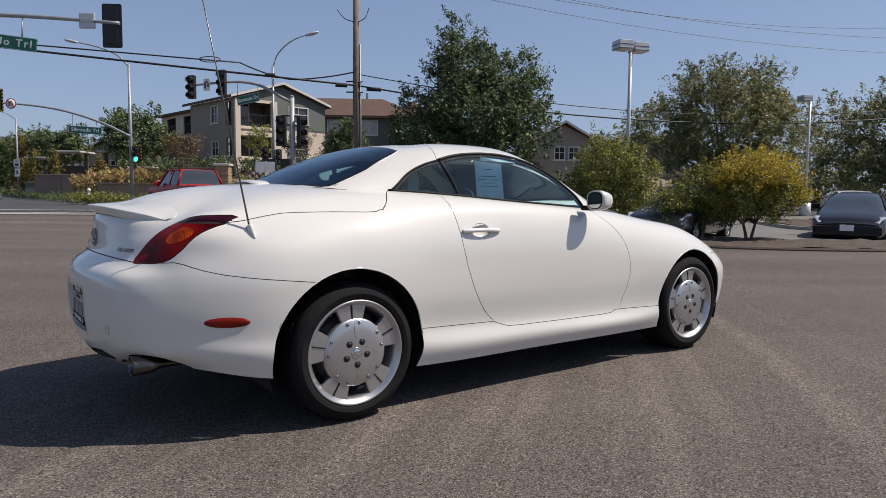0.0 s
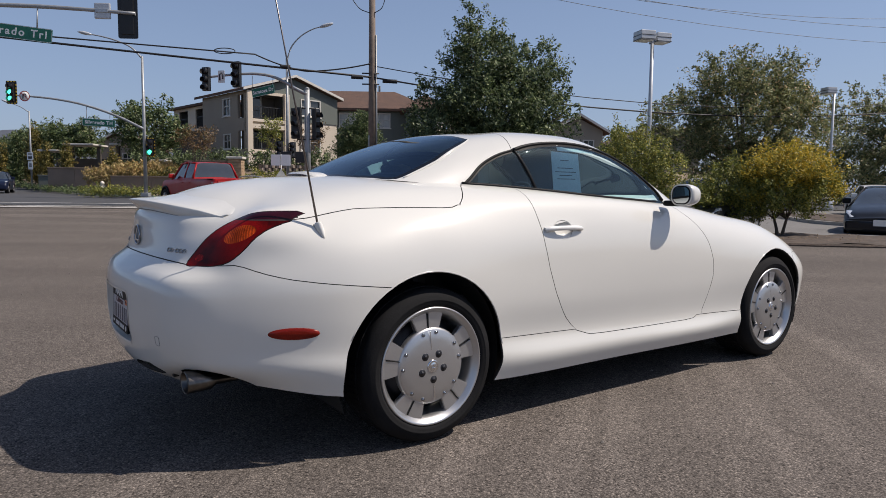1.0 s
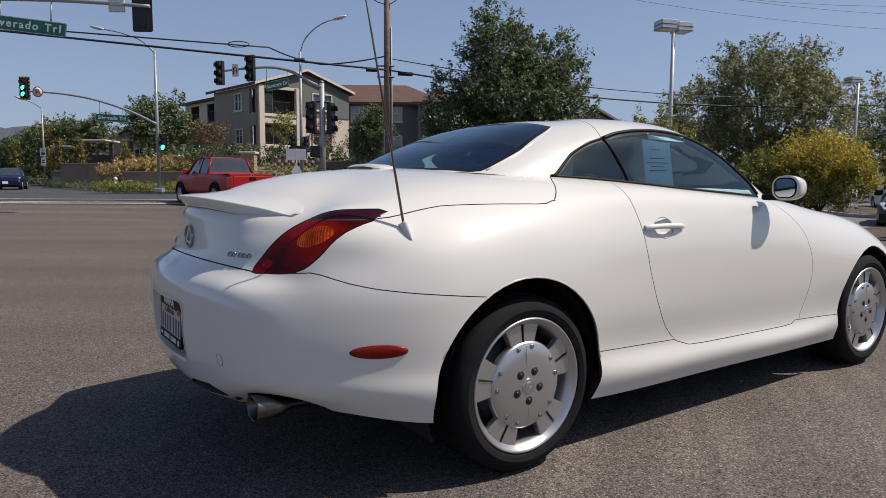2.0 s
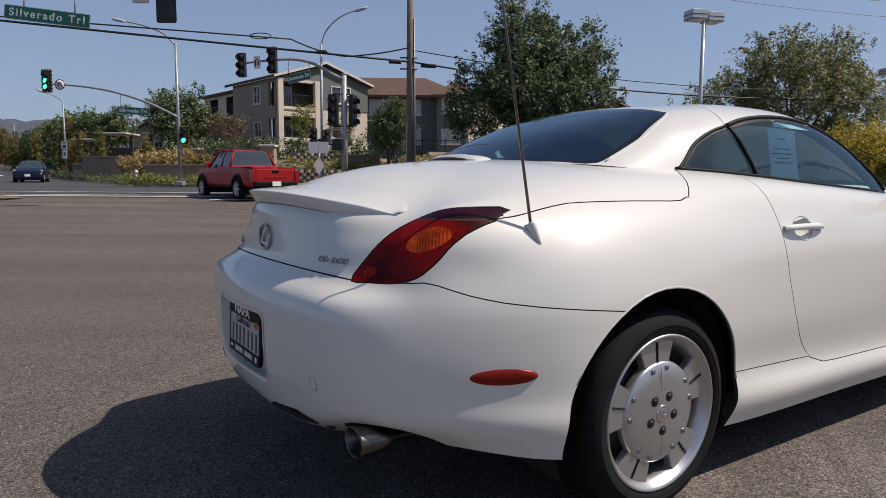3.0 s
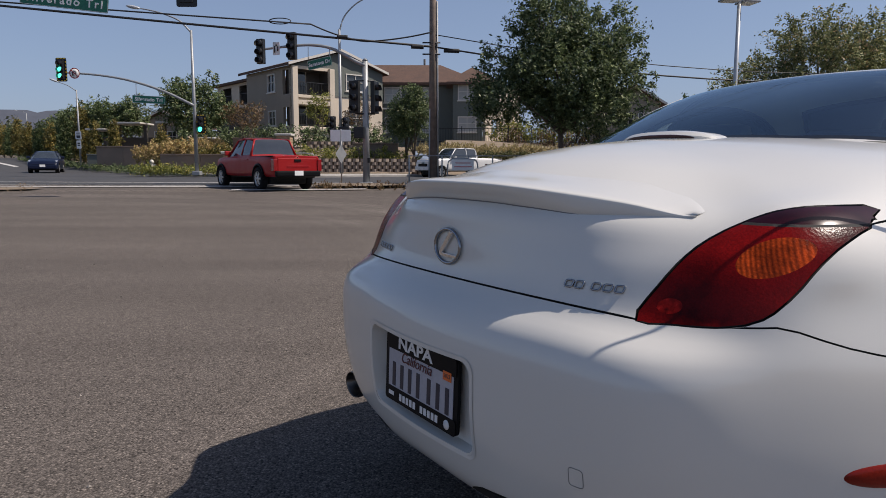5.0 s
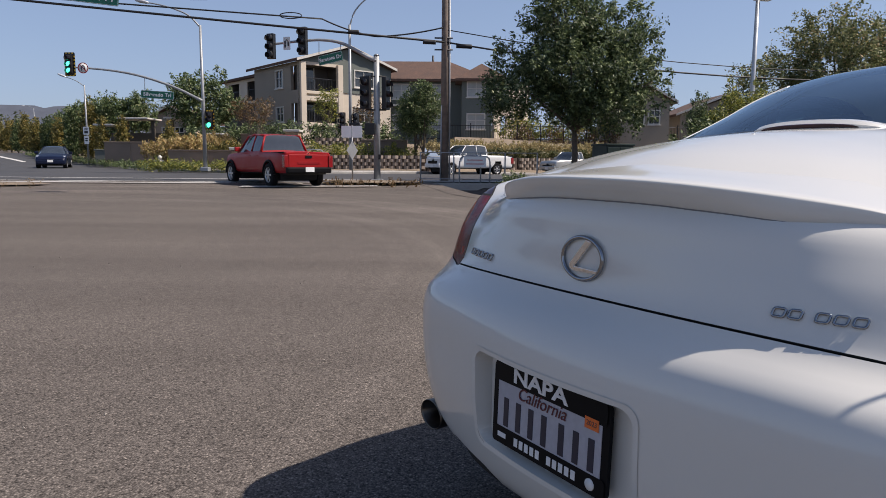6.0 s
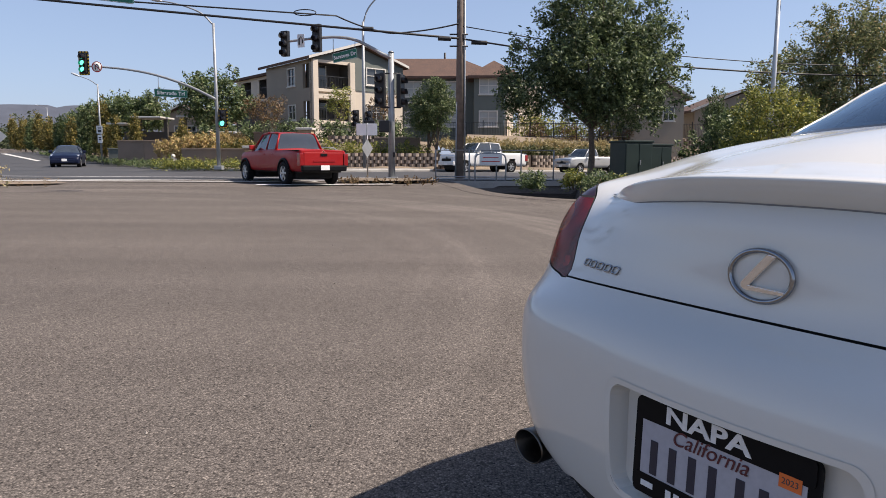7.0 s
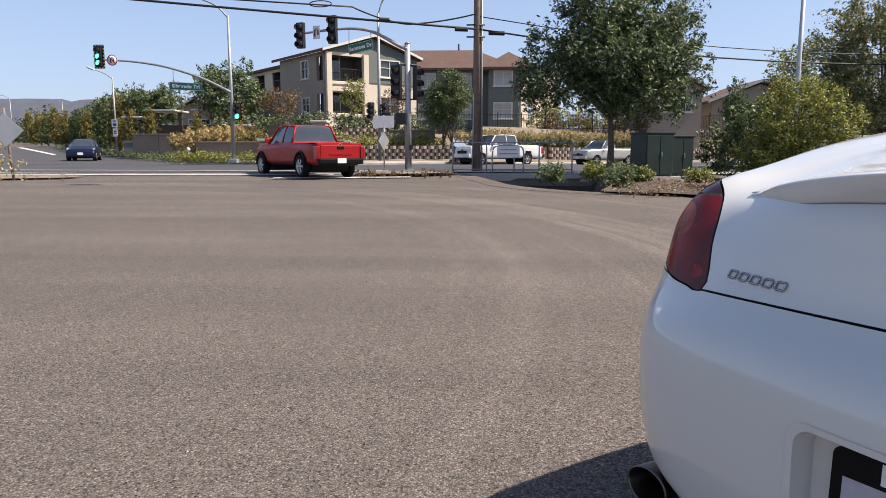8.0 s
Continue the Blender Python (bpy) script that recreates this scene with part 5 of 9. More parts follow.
def hip(parent, w, d, e, peak, over, m):
    bm = bmesh.new()
    x0, x1, y0, y1 = -over, w + over, -over, d + over
    r = min(w, d) / 2
    base = [bm.verts.new(m @ Vector(p)) for p in ((x0, y0, e), (x1, y0, e), (x1, y1, e), (x0, y1, e))]
    low = [bm.verts.new(m @ Vector(p)) for p in ((x0, y0, e - 0.2), (x1, y0, e - 0.2), (x1, y1, e - 0.2), (x0, y1, e - 0.2))]
    if w > d:
        a, b = bm.verts.new(m @ Vector((r, d / 2, peak))), bm.verts.new(m @ Vector((w - r, d / 2, peak)))
        fs = ((base[0], base[1], b, a), (base[1], base[2], b), (base[2], base[3], a, b), (base[3], base[0], a))
    else:
        a, b = bm.verts.new(m @ Vector((w / 2, r, peak))), bm.verts.new(m @ Vector((w / 2, d - r, peak)))
        fs = ((base[0], base[1], a), (base[1], base[2], b, a), (base[2], base[3], b), (base[3], base[0], a, b))
    for f in fs:
        bm.faces.new(f)
    for i in range(4):
        bm.faces.new((low[i], low[(i + 1) % 4], base[(i + 1) % 4], base[i]))
    bm.faces.new(low[::-1])
    bmesh.ops.recalc_face_normals(bm, faces=bm.faces)
    return part("roof", bm, ROOF, parent)


def balcony(parent, m, x0, x1, z0, z1, door=True):
    """A recessed balcony behind an opening: back wall, glazed door, rail."""
    w, h, cx = x1 - x0, z1 - z0, (x0 + x1) / 2
    bm = bmesh.new()
    box(bm, (cx, 1.6, (z0 + z1) / 2), (w + 0.2, 0.1, h + 0.2), m)
    box(bm, (x0 - 0.05, 0.85, (z0 + z1) / 2), (0.1, 1.5, h), m)
    box(bm, (x1 + 0.05, 0.85, (z0 + z1) / 2), (0.1, 1.5, h), m)
    box(bm, (cx, 0.85, z1 + 0.05), (w, 1.5, 0.1), m)
    box(bm, (cx, 0.85, z0 - 0.05), (w, 1.5, 0.1), m)
    b = part("balcony", bm, SIDING_DARK, parent, "shaded recessed balcony")
    bm = bmesh.new()
    box(bm, (cx - w * 0.12, 1.53, z0 + 1.05), (w * 0.38, 0.06, 2.0), m)
    dr = part("balcony_door", bm, TRIM_WHITE, b, "pale-framed glass door")
    bm = bmesh.new()
    box(bm, (cx - w * 0.12, 1.49, z0 + 1.05), (w * 0.30, 0.03, 1.85), m)
    part("door_pane", bm, PANE, b)
    bm = bmesh.new()
    for z in (z0 + 0.12, z0 + 1.0):
        box(bm, (cx, 0.12, z), (w, 0.05, 0.06), m)
    k = int(w / 0.14)
    for i in range(k):
        box(bm, (x0 + (i + 0.5) * w / k, 0.12, z0 + 0.56), (0.022, 0.022, 0.88), m)
    part("rail", bm, IRON, b, "dark balcony rail")
    return b


# main block, corner towards the road, with its gable front and long side
apt = env_thing("apartment_building", "three-storey beige and grey apartment building with brown roof", "building", -11.7, 50.0, turn=41, z=2.4)
I4 = Matrix()
DOWN = Matrix.Translation((0, 0, -1.2))
front = [(0.55, 3.47, 5.37, 7.36), (0.55, 3.47, 2.88, 4.51), (5.07, 6.97, 5.95, 7.3), (5.07, 6.97, 3.0, 4.3)]
bm = bmesh.new()
wall_cells(bm, 8.8, 7.6, 0.25, front, DOWN)
part("front_wall", bm, STUCCO, apt, "beige stucco front")
bm = bmesh.new()
prism(bm, [(0, 6.4), (8.8, 6.4), (4.4, 7.72)], 0.0, 0.25, pose(0, 0.25, 0, 90, 0, 0))
part("gable_wall", bm, SIDING, apt, "grey siding in the gable")
bm = bmesh.new()
wall_cells(bm, 5.1, 2.2, 0.07, [(1.37, 3.27, 0.55, 1.9)], pose(3.7, -0.07, 4.2))
part("upper_cladding", bm, SIDING, apt, "grey siding under the gable")
for x0, x1, z0, z1 in front[:2]:
    balcony(apt, DOWN, x0, x1, z0, z1)
for x in (0.25, 3.62):
    bm = bmesh.new()
    box(bm, (x, -0.10, 2.5), (0.46, 0.35, 7.7), None, 0.02)
    part("pier", bm, STUCCO, apt)
for z, h in ((4.02, 0.22), (3.55, 0.36), (1.5, 0.25)):
    bm = bmesh.new()
    box(bm, (1.95, -0.09, z), (2.9, 0.3, h), None, 0.02)
    part("beam", bm, STUCCO, apt)
for x0, x1, z0, z1 in front[2:]:
    window(apt, DOWN @ pose(0, -0.08, 0), x0, x1, z0, z1)
side = pose(0, 0, -1.2, 0, 0, 90) @ Matrix.Diagonal((1, -1, 1, 1))
side_holes = [(0.35, 1.4, 5.4, 7.3), (2.7, 4.0, 5.75, 7.15), (0.35, 1.4, 2.9, 4.4), (2.7, 4.0, 3.0, 4.2)]
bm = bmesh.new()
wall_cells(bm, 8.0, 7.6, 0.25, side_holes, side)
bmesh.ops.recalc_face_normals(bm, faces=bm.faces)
# the side's shade is put into its colour, half the front's beige
part("side_wall", bm, STUCCO_HALF, apt, "stucco side wall, darkened for shade")
for h in side_holes[1::2]:
    window(apt, side, *h)
gable(apt, 8.8, 8.4, 6.42, 7.8, 0.4, I4, TRIM_WHITE)
# rear part of the side: dark below, beige balconies above
bm = bmesh.new()
rear = pose(0.6, 8.0, -1.2, 0, 0, 90) @ Matrix.Diagonal((1, -1, 1, 1))
rear_holes = [(0.5, 2.9, 5.2, 6.9), (4.6, 6.6, 5.2, 6.9)]
wall_cells(bm, 7.8, 7.4, 0.25, rear_holes, rear)
bmesh.ops.recalc_face_normals(bm, faces=bm.faces)
part("rear_wall", bm, STUCCO, apt, "beige upper wall of the rear part")
for h in rear_holes:
    balcony(apt, rear, *h)
bm = bmesh.new()
box(bm, (0.52, 11.9, 1.25), (0.18, 7.9, 4.9))
part("lower_cladding", bm, SIDING_DARK, apt, "dark brown lower siding")
hip(apt, 7.4, 8.0, 6.15, 7.2, 0.4, pose(0.6, 8.0, 0))
# long wing
apt3 = env_thing("apartment_wing", "long grey wing with paired windows and brown roof", "building", -5.4, 56.0, z=2.4)
holes = [(x, x + 1.45, z, z + 1.25) for x in (0.5, 3.6) for z in (1.5, 4.1)]
bm = bmesh.new()
wall_cells(bm, 7.2, 5.6, 0.25, holes, I4)
box(bm, (3.6, 5.2, 2.8), (7.2, 9.0, 5.5))
part("front_wall", bm, SIDING, apt3)
for h in holes:
    window(apt3, I4, *h, blind=0.95)
hip(apt3, 13.0, 6.4, 5.75, 7.75, 0.6, pose(-4.4, 0, 0))
bm = bmesh.new()
rod(bm, (3.9, 4.0, 7.0), (3.9, 4.0, 8.4), 0.10)
part("vent_pipe", bm, DARK_METAL, apt3)
for x in (-0.9, 1.9):
    bm = bmesh.new()
    box(bm, (x + 1.2, -0.3, 3.5), (1.6, 0.5, 0.12), None, 0.02)
    part("canopy", bm, TRIM_WHITE, apt3)
apt4 = env_thing("apartment_wing", "projecting grey wing with hip roof and pale end wall", "building", 1.1, 53.5, z=2.4)
holes = [(0.45, 1.95, z, z + 1.25) for z in (1.4, 4.05)]
bm = bmesh.new()
wall_cells(bm, 2.5, 5.4, 0.25, holes, I4)
box(bm, (1.25, 4.2, 2.7), (2.5, 7.6, 5.3))
part("front_wall", bm, SIDING, apt4, "grey siding wall")
for h in holes:
    window(apt4, I4, *h, blind=0.95)
bm = bmesh.new()
wall_cells(bm, 5.5, 5.4, 0.2, [(1.0, 2.0, 1.2, 2.6), (1.0, 2.0, 3.9, 5.2)], pose(2.7, 0, 0, 0, 0, 52))
part("end_wall", bm, STUCCO, apt4, "pale end wall")
hip(apt4, 3.4, 8.0, 5.5, 7.0, 0.55, I4)
# houses behind the trees
for u, v, z, w, e, pk, seed in ((13.8, 52.0, 1.2, 4.2, 4.9, 6.1, 1), (20.3, 56.0, 0.9, 8.0, 4.4, 6.0, 2), (-29.4, 62.0, 1.4, 4.2, 3.6, 4.7, 3)):
    hs = env_thing("house", "brown-roofed house behind the trees", "house", u, v, z=z, group="houses behind the trees")
    holes = [(w * 0.3, w * 0.3 + 0.9, e - 1.9, e - 0.8), (w * 0.6, w * 0.6 + 0.9, e - 1.9, e - 0.8)]
    bm = bmesh.new()
    wall_cells(bm, w, e, 0.2, holes, I4)
    prism(bm, [(0, e), (w, e), (w / 2, pk - 0.15)], 0, 0.2, pose(0, 0.2, 0, 90, 0, 0))
    box(bm, (w / 2, 4.1, e / 2), (w, 7.6, e))
    part("wall", bm, STUCCO_HALF, hs)
    for h in holes:
        window(hs, I4, *h)
    gable(hs, w, 8.0, e, pk, 0.5, I4, TRIM_WHITE)
cp = env_thing("carport", "pale flat-roofed carports behind the trees", "carport", -27.5, 50.0, z=1.1)
for x0, w, z in ((0.0, 1.5, 2.6), (1.9, 2.4, 3.1), (5.5, 1.8, 3.15)):
    bm = bmesh.new()
    box(bm, (x0 + w / 2, 0, z), (w, 2.6, 0.13), None, 0.03)
    part("roof_slab", bm, TRIM_WHITE, cp, "pale flat roof")
    for x in (x0 + 0.15, x0 + w - 0.15):
        bm = bmesh.new()
        box(bm, (x, 0, z / 2), (0.25, 0.25, z - 0.2), None, 0.01)
        part("column", bm, SIDING_DARK, cp)
bm = bmesh.new()
box(bm, (3.7, 2.0, 0.9), (7.8, 0.25, 2.4))
part("back_wall", bm, SIDING_DARK, cp)

# ---- garden walls and pillars at the corner ----
for name, u0, u1, v, z0, z1 in (("garden_wall", -16.4, -9.2, 37.0, 0.5, 1.55), ("garden_wall", -13.2, -10.4, 40.4, 1.0, 2.65), ("garden_wall", -24.0, -16.6, 44.0, 0.8, 2.2), ("garden_wall", -5.4, -2.5, 39.6, 1.0, 2.3)):
    bm = bmesh.new()
    k = int((u1 - u0) / 1.8)
    for i in range(k):
        box(bm, (u0 + (i + 0.5) * (u1 - u0) / k, v, (z0 + z1) / 2), ((u1 - u0) / k - 0.012, 0.25, z1 - z0), None, 0.015)
    box(bm, ((u0 + u1) / 2, v, z1 + 0.03), (u1 - u0, 0.36, 0.09), None, 0.015)
    env_solid(name, bm, WALL_TAN, "tan rendered garden wall with a cap", "wall", kind="structure")
for u, v, z0, h, w in ((-9.75, 39.9, 1.2, 1.65, 0.85), (-12.1, 36.6, 0.55, 1.1, 0.7), (-14.6, 40.0, 1.0, 1.6, 0.8)):
    p = env_thing("wall_pillar", "square stone pillar with a pale cap", "pillar", u, v, z=z0, group="garden pillars")
    for k in range(int(h / 0.2)):
        bm = bmesh.new()
        off = 0.0 if k % 2 else 0.012
        box(bm, (0, 0, 0.1 + 0.2 * k), (w - off, w - off, 0.19), None, 0.012)
        part("stone_course", bm, PILLAR, p)
    bm = bmesh.new()
    box(bm, (0, 0, h + 0.05), (w + 0.2, w + 0.2, 0.14), None, 0.03)
    part("cap", bm, TRIM_WHITE, p, "pale cap stone")


def block_wall(u0, u1, v0, v1, z0, rows_n, bw=0.44, bh=0.2, name="block_wall", singles=0):
    """Retaining wall of stacked split-faced blocks with open joints."""
    back = bmesh.new()
    lu = math.hypot(u1 - u0, v1 - v0)
    ang = math.degrees(math.atan2(v1 - v0, u1 - u0))
    m = pose(u0, v0, z0, 0, 0, ang)
    box(back, (lu / 2, 0.22, rows_n * bh / 2), (lu, 0.28, rows_n * bh), m)
    w = env_solid(name, back, BLOCK_JOINT, "retaining wall of pale split-faced blocks", "wall", kind="structure")
    verts, faces = [], []
    n = int(lu / bw)
    me_one = None
    count = 0
    for r in range(rows_n):
        for i in range(n):
            if (r + i) % 2 and True:
                depth, hh = 0.10, bh * 0.92
            else:
                depth, hh = 0.06, bh * 0.92
            x = (i + (0.5 if r % 2 else 0.0)) * bw
            c = m @ Vector((x + bw / 2, 0.08, r * bh + bh / 2))
            if count < singles:
                if me_one is None:
                    b1 = bmesh.new()
                    prism(b1, [(-bw * 0.46, 0.09), (-bw * 0.34, -0.05), (0, -0.11), (bw * 0.34, -0.05), (bw * 0.46, 0.09)], -hh / 2, hh / 2)
                    me_one = mesh_of("block", b1, BLOCK)
                ob = new("block", me_one)
                ob.parent = w
                ob.matrix_basis = Matrix.Translation(c) @ pose(0, 0, 0, 0, 0, ang)
                count += 1
                continue
            base = len(verts)
            for z in (-hh / 2, hh / 2):
                for px, py in ((-bw * 0.46, 0.09), (-bw * 0.34, -0.05), (0, -0.11), (bw * 0.34, -0.05), (bw * 0.46, 0.09)):
                    q = pose(0, 0, 0, 0, 0, ang) @ Vector((px, py, z))
                    verts.append(tuple(c + q))
            for k in range(4):
                faces.append((base + k, base + k + 1, base + k + 6, base + k + 5))
            faces.append((base + 4, base + 3, base + 2, base + 1, base))
            faces.append((base + 5, base + 6, base + 7, base + 8, base + 9))
    if verts:
        me = bpy.data.meshes.new("blocks")
        me.from_pydata(verts, [], faces)
        me.materials.append(BLOCK)
        ob = new("blocks", me)
        ob.parent = w
        tagged(ob, kind="stuff")
    return w


block_wall(-8.4, -3.0, 40.2, 41.6, 1.3, 6, name="block_wall_upper")
block_wall(-7.6, -1.2, 36.2, 36.8, 0.38, 5, name="block_wall_lower", singles=60)
block_wall(-1.1, 4.5, 36.9, 40.2, 0.3, 5, name="block_wall_road", singles=90)
block_wall(4.6, 30.0, 40.3, 55.6, 0.3, 5, name="block_wall_road_far")
block_wall(4.5, 24.0, 52.4, 53.4, 2.0, 4, name="block_wall_terrace")

# iron fence above the slope
f = env_thing("iron_fence", "black iron fence along the apartment slope", "fence", -2.0, 51.0, z=2.7)
for i in range(14):
    bm = bmesh.new()
    box(bm, (i * 1.9, 0.15 * i, 0.7), (0.07, 0.07, 1.5))
    part("post", bm, IRON, f)
bm = bmesh.new()
for z in (0.2, 1.25):
    rod(bm, (0, 0, z), (24.7, 1.95, z), 0.025, None, 6)
part("rails", bm, IRON, f)
bm = bmesh.new()
for i in range(190):
    box(bm, (i * 0.13, 0.0103 * i, 0.72), (0.018, 0.018, 1.15))
tagged(part("pickets", bm, IRON, f), kind="stuff")


# ---- vegetation ----
def shrub(name, label, u, v, lobes, clumps, per, leaf, material, seed, spread=0.14, z=None, upright=0.0, group=""):
    t = env_thing(name, label, "shrub", u, v, z=z, group=group)
    bm = bmesh.new()
    rng = random.Random(seed)
    for lobe in lobes:
        for k in range(3):
            tip = Vector(lobe[:3]) + Vector((rng.uniform(-0.6, 0.6) * lobe[3], rng.uniform(-0.6, 0.6) * lobe[4], 0.5 * lobe[5]))
            tube(bm, catmull([(lobe[0] * 0.8, lobe[1] * 0.8, -0.05), (lobe[0] + rng.uniform(-0.1, 0.1), lobe[1], max(0.1, tip.z * 0.5)), tip], 3), 0.02, 5, 0.006)
    part("stems", bm, BARK, t)
    foliage("leaves", t, lobes, clumps, per, leaf, material, seed, spread, upright=upright)
    return t


# the large street tree
tree("street_tree", "large dense dark green street tree beside the cabinets", 5.05, 24.6,
     [(0.1, 0, 4.3, 2.35, 2.4, 1.5), (-2.2, 0, 3.5, 1.5, 1.6, 0.9), (1.9, 0.2, 4.2, 1.4, 1.5, 1.0), (-0.5, 0, 6.1, 1.5, 1.5, 1.3), (1.3, 0, 5.8, 1.4, 1.4, 1.1), (-0.8, 0, 7.6, 0.6, 0.6, 0.9), (2.5, 0, 5.2, 0.7, 0.8, 0.7), (3.0, 0, 3.9, 0.75, 0.8, 0.4), (-2.5, 0.3, 4.9, 0.8, 0.8, 0.7), (0.9, -0.3, 2.9, 2.0, 1.8, 0.8), (-2.9, 0.2, 2.7, 0.8, 0.8, 0.5)],
     4.2, 0.14, 1350, 54, 0.07, OAK, 11, fork=0.5, spread=0.20)
# trees behind the planter
tree("sycamore_tree", "broad dusty-green tree with browning leaves", 19.2, 31.0, [(0, 0, 4.6, 3.6, 3.2, 2.6), (-3.4, 0, 4.0, 2.0, 2.2, 2.0), (2.8, 0, 4.2, 2.2, 2.2, 2.2), (-0.6, 0, 6.6, 2.4, 2.2, 1.4), (1.8, 0, 6.4, 1.6, 1.6, 1.4), (-1.6, -0.5, 2.6, 1.6, 1.6, 1.2), (1.5, -0.5, 2.2, 2.6, 2.4, 1.2)], 5.0, 0.2, 1150, 62, 0.078, SYCAMORE, 12, fork=0.35, spread=0.25)
tree("sycamore_tree", "tall dusty-green tree behind the parked cars", 32.8, 36.0, [(0, 0, 4.6, 3.0, 3.0, 3.4), (-3.8, 0, 5.0, 1.8, 1.8, 2.2), (-2.6, 0, 3.0, 3.0, 2.4, 2.0), (2.0, 0, 6.5, 2.6, 2.2, 2.6), (3, 0, 3.0, 3.0, 3.0, 2.4), (6.5, 0, 6.0, 2.8, 2.4, 3.0)], 6.0, 0.22, 1050, 62, 0.088, SYCAMORE, 13, fork=0.3, spread=0.28)
tree("sycamore_tree", "dusty-green tree beyond the car park", 46.0, 44.0, [(0, 0, 5, 5, 4, 4), (5, 0, 5, 5, 4, 5)], 6.0, 0.25, 300, 50, 0.2, SYCAMORE, 14, fork=0.3, spread=0.5)
tree("pine_tree", "small dark conifer behind the lamp", 14.3, 36.0, [(0, 0, 3.9, 0.35, 0.35, 0.7), (0, 0, 2.9, 0.7, 0.7, 1.0)], 3.8, 0.1, 110, 46, 0.07, OAK, 15, fork=0.3, spread=0.2, upright=0.6)
# planter shrubs
bush = tree("yellow_shrub_tree", "bushy small tree, green below, golden yellow on top", 10.7, 13.15, [(0.1, 0, 1.3, 1.1, 1.0, 0.55), (-0.75, 0.2, 1.15, 0.65, 0.7, 0.5), (0.8, 0, 1.2, 0.65, 0.7, 0.5), (-0.2, -0.3, 0.95, 0.9, 0.7, 0.38)], 1.3, 0.045, 320, 64, 0.036, YGREEN, 16, stems=2, fork=0.35, spread=0.13)
foliage("golden_crown", bush, [(0.1, -0.25, 1.72, 1.0, 0.85, 0.42), (0.15, 0, 2.05, 0.75, 0.7, 0.28), (0.85, -0.3, 1.35, 0.5, 0.5, 0.4), (-0.75, -0.2, 1.68, 0.5, 0.5, 0.32), (-0.95, -0.45, 1.1, 0.25, 0.3, 0.18)], 230, 62, 0.036, YELLOW, 216, 0.15, label="golden yellow upper leaves")
bush.scale = bush.scale * 0.93
bush = tree("green_shrub_tree", "bushy green small tree beside the yellow one", 9.6, 13.5, [(0, 0, 1.25, 0.75, 0.7, 0.55), (-0.9, 0, 0.9, 0.55, 0.6, 0.5), (-0.4, 0, 0.85, 0.6, 0.6, 0.4), (0.3, -0.2, 0.7, 0.6, 0.5, 0.35), (0.1, 0, 1.75, 0.4, 0.4, 0.3)], 1.2, 0.045, 250, 64, 0.038, YGREEN, 17, stems=3, fork=0.35, spread=0.13)
bush.scale = bush.scale * 0.94
tree("green_shrub_tree", "tall yellow-green shrub at the planter's end", 8.7, 18.0, [(0, 0, 1.9, 1.1, 1.0, 1.1), (0.8, 0, 1.4, 0.9, 0.9, 1.0), (-0.8, 0, 1.0, 0.7, 0.8, 0.6), (0.45, 0, 2.6, 0.5, 0.5, 0.5), (-0.2, 0, 0.6, 1.3, 1.0, 0.5)], 1.6, 0.05, 400, 64, 0.045, YGREEN, 18, stems=3, fork=0.3, spread=0.16)
tree("green_shrub_tree", "leafy green shrub behind the cabinets", 9.5, 22.2, [(0, 0, 1.6, 1.2, 1.0, 1.1), (1.0, 0, 1.2, 1.0, 0.9, 0.9), (-0.9, 0, 0.9, 0.9, 0.8, 0.7)], 1.6, 0.05, 230, 50, 0.07, GREEN, 19, stems=3, fork=0.3, spread=0.18)
for u, v, s, seed in ((2.3, 20.2, 0.38, 6), (3.7, 20.6, 0.42, 1), (4.5, 20.3, 0.5, 2), (6.85, 20.2, 0.36, 3), (3.9, 17.6, 0.4, 4), (5.1, 20.2, 0.3, 5)):
    shrub("low_shrub", "low leafy shrub in the mulch by the cabinets", u, v, [(0, 0, s * 0.6, s, s * 0.9, s * 0.6)], 60, 30, 0.045, YGREEN if seed % 2 else GREEN, 30 + seed, 0.1, group="low shrubs")
# far side, left: row of columnar trees along the road
rng = random.Random(8)
col = [(-17.6, 40.0, 2.9), (-24.5, 47.4, 3.7), (-26.8, 48.9, 3.7)]
for k in range(12):
    f = k / 11
    col.append((-30 - 45 * f + rng.uniform(-0.9, 0.9), 53.5 + 52 * f, 4.3 + 0.4 * f + rng.uniform(-1.1, 1.0)))
for k, (u, v, h) in enumerate(col):
    w = 0.40 if k < 3 else 0.46 + 0.02 * k
    tree("columnar_tree", "slender yellow-green columnar street tree", u, v, [(0, 0, h * 0.36, w, w, h * 0.26), (0, 0, h * 0.60, w * 0.78, w * 0.78, h * 0.26), (0, 0, h * 0.84, w * 0.38, w * 0.38, h * 0.18)], h * 0.8, 0.07, 170, 50, 0.065 if k < 3 else 0.095, GREEN if k in (4, 6, 7, 10) else COLUMN, 50 + k, fork=0.4, spread=0.15 if k < 3 else 0.22, group="columnar street trees", z=rise(u, v) + 0.1, upright=0.8)
for k in range(9):
    u, v, q = -34 - 4.2 * k, 60 + 5.5 * k, (1.0, 1.0, 1.0, 0.95, 0.85, 0.75, 0.65, 0.6, 0.55)[k]
    tree("background_tree", "green tree behind the columnar row", u, v, [(0, 0, 3.8 * q, 1.9, 2.0, 1.9 * q), (0.8, 0, 5.4 * q, 1.1, 1.3, 1.0 * q), (-1.1, 0, 4.8 * q, 0.9, 0.9, 0.8 * q)], 4.5 * q, 0.18, 260, 50, 0.11, GREEN, 80 + k, fork=0.35, spread=0.32, group="background trees", z=0.3)
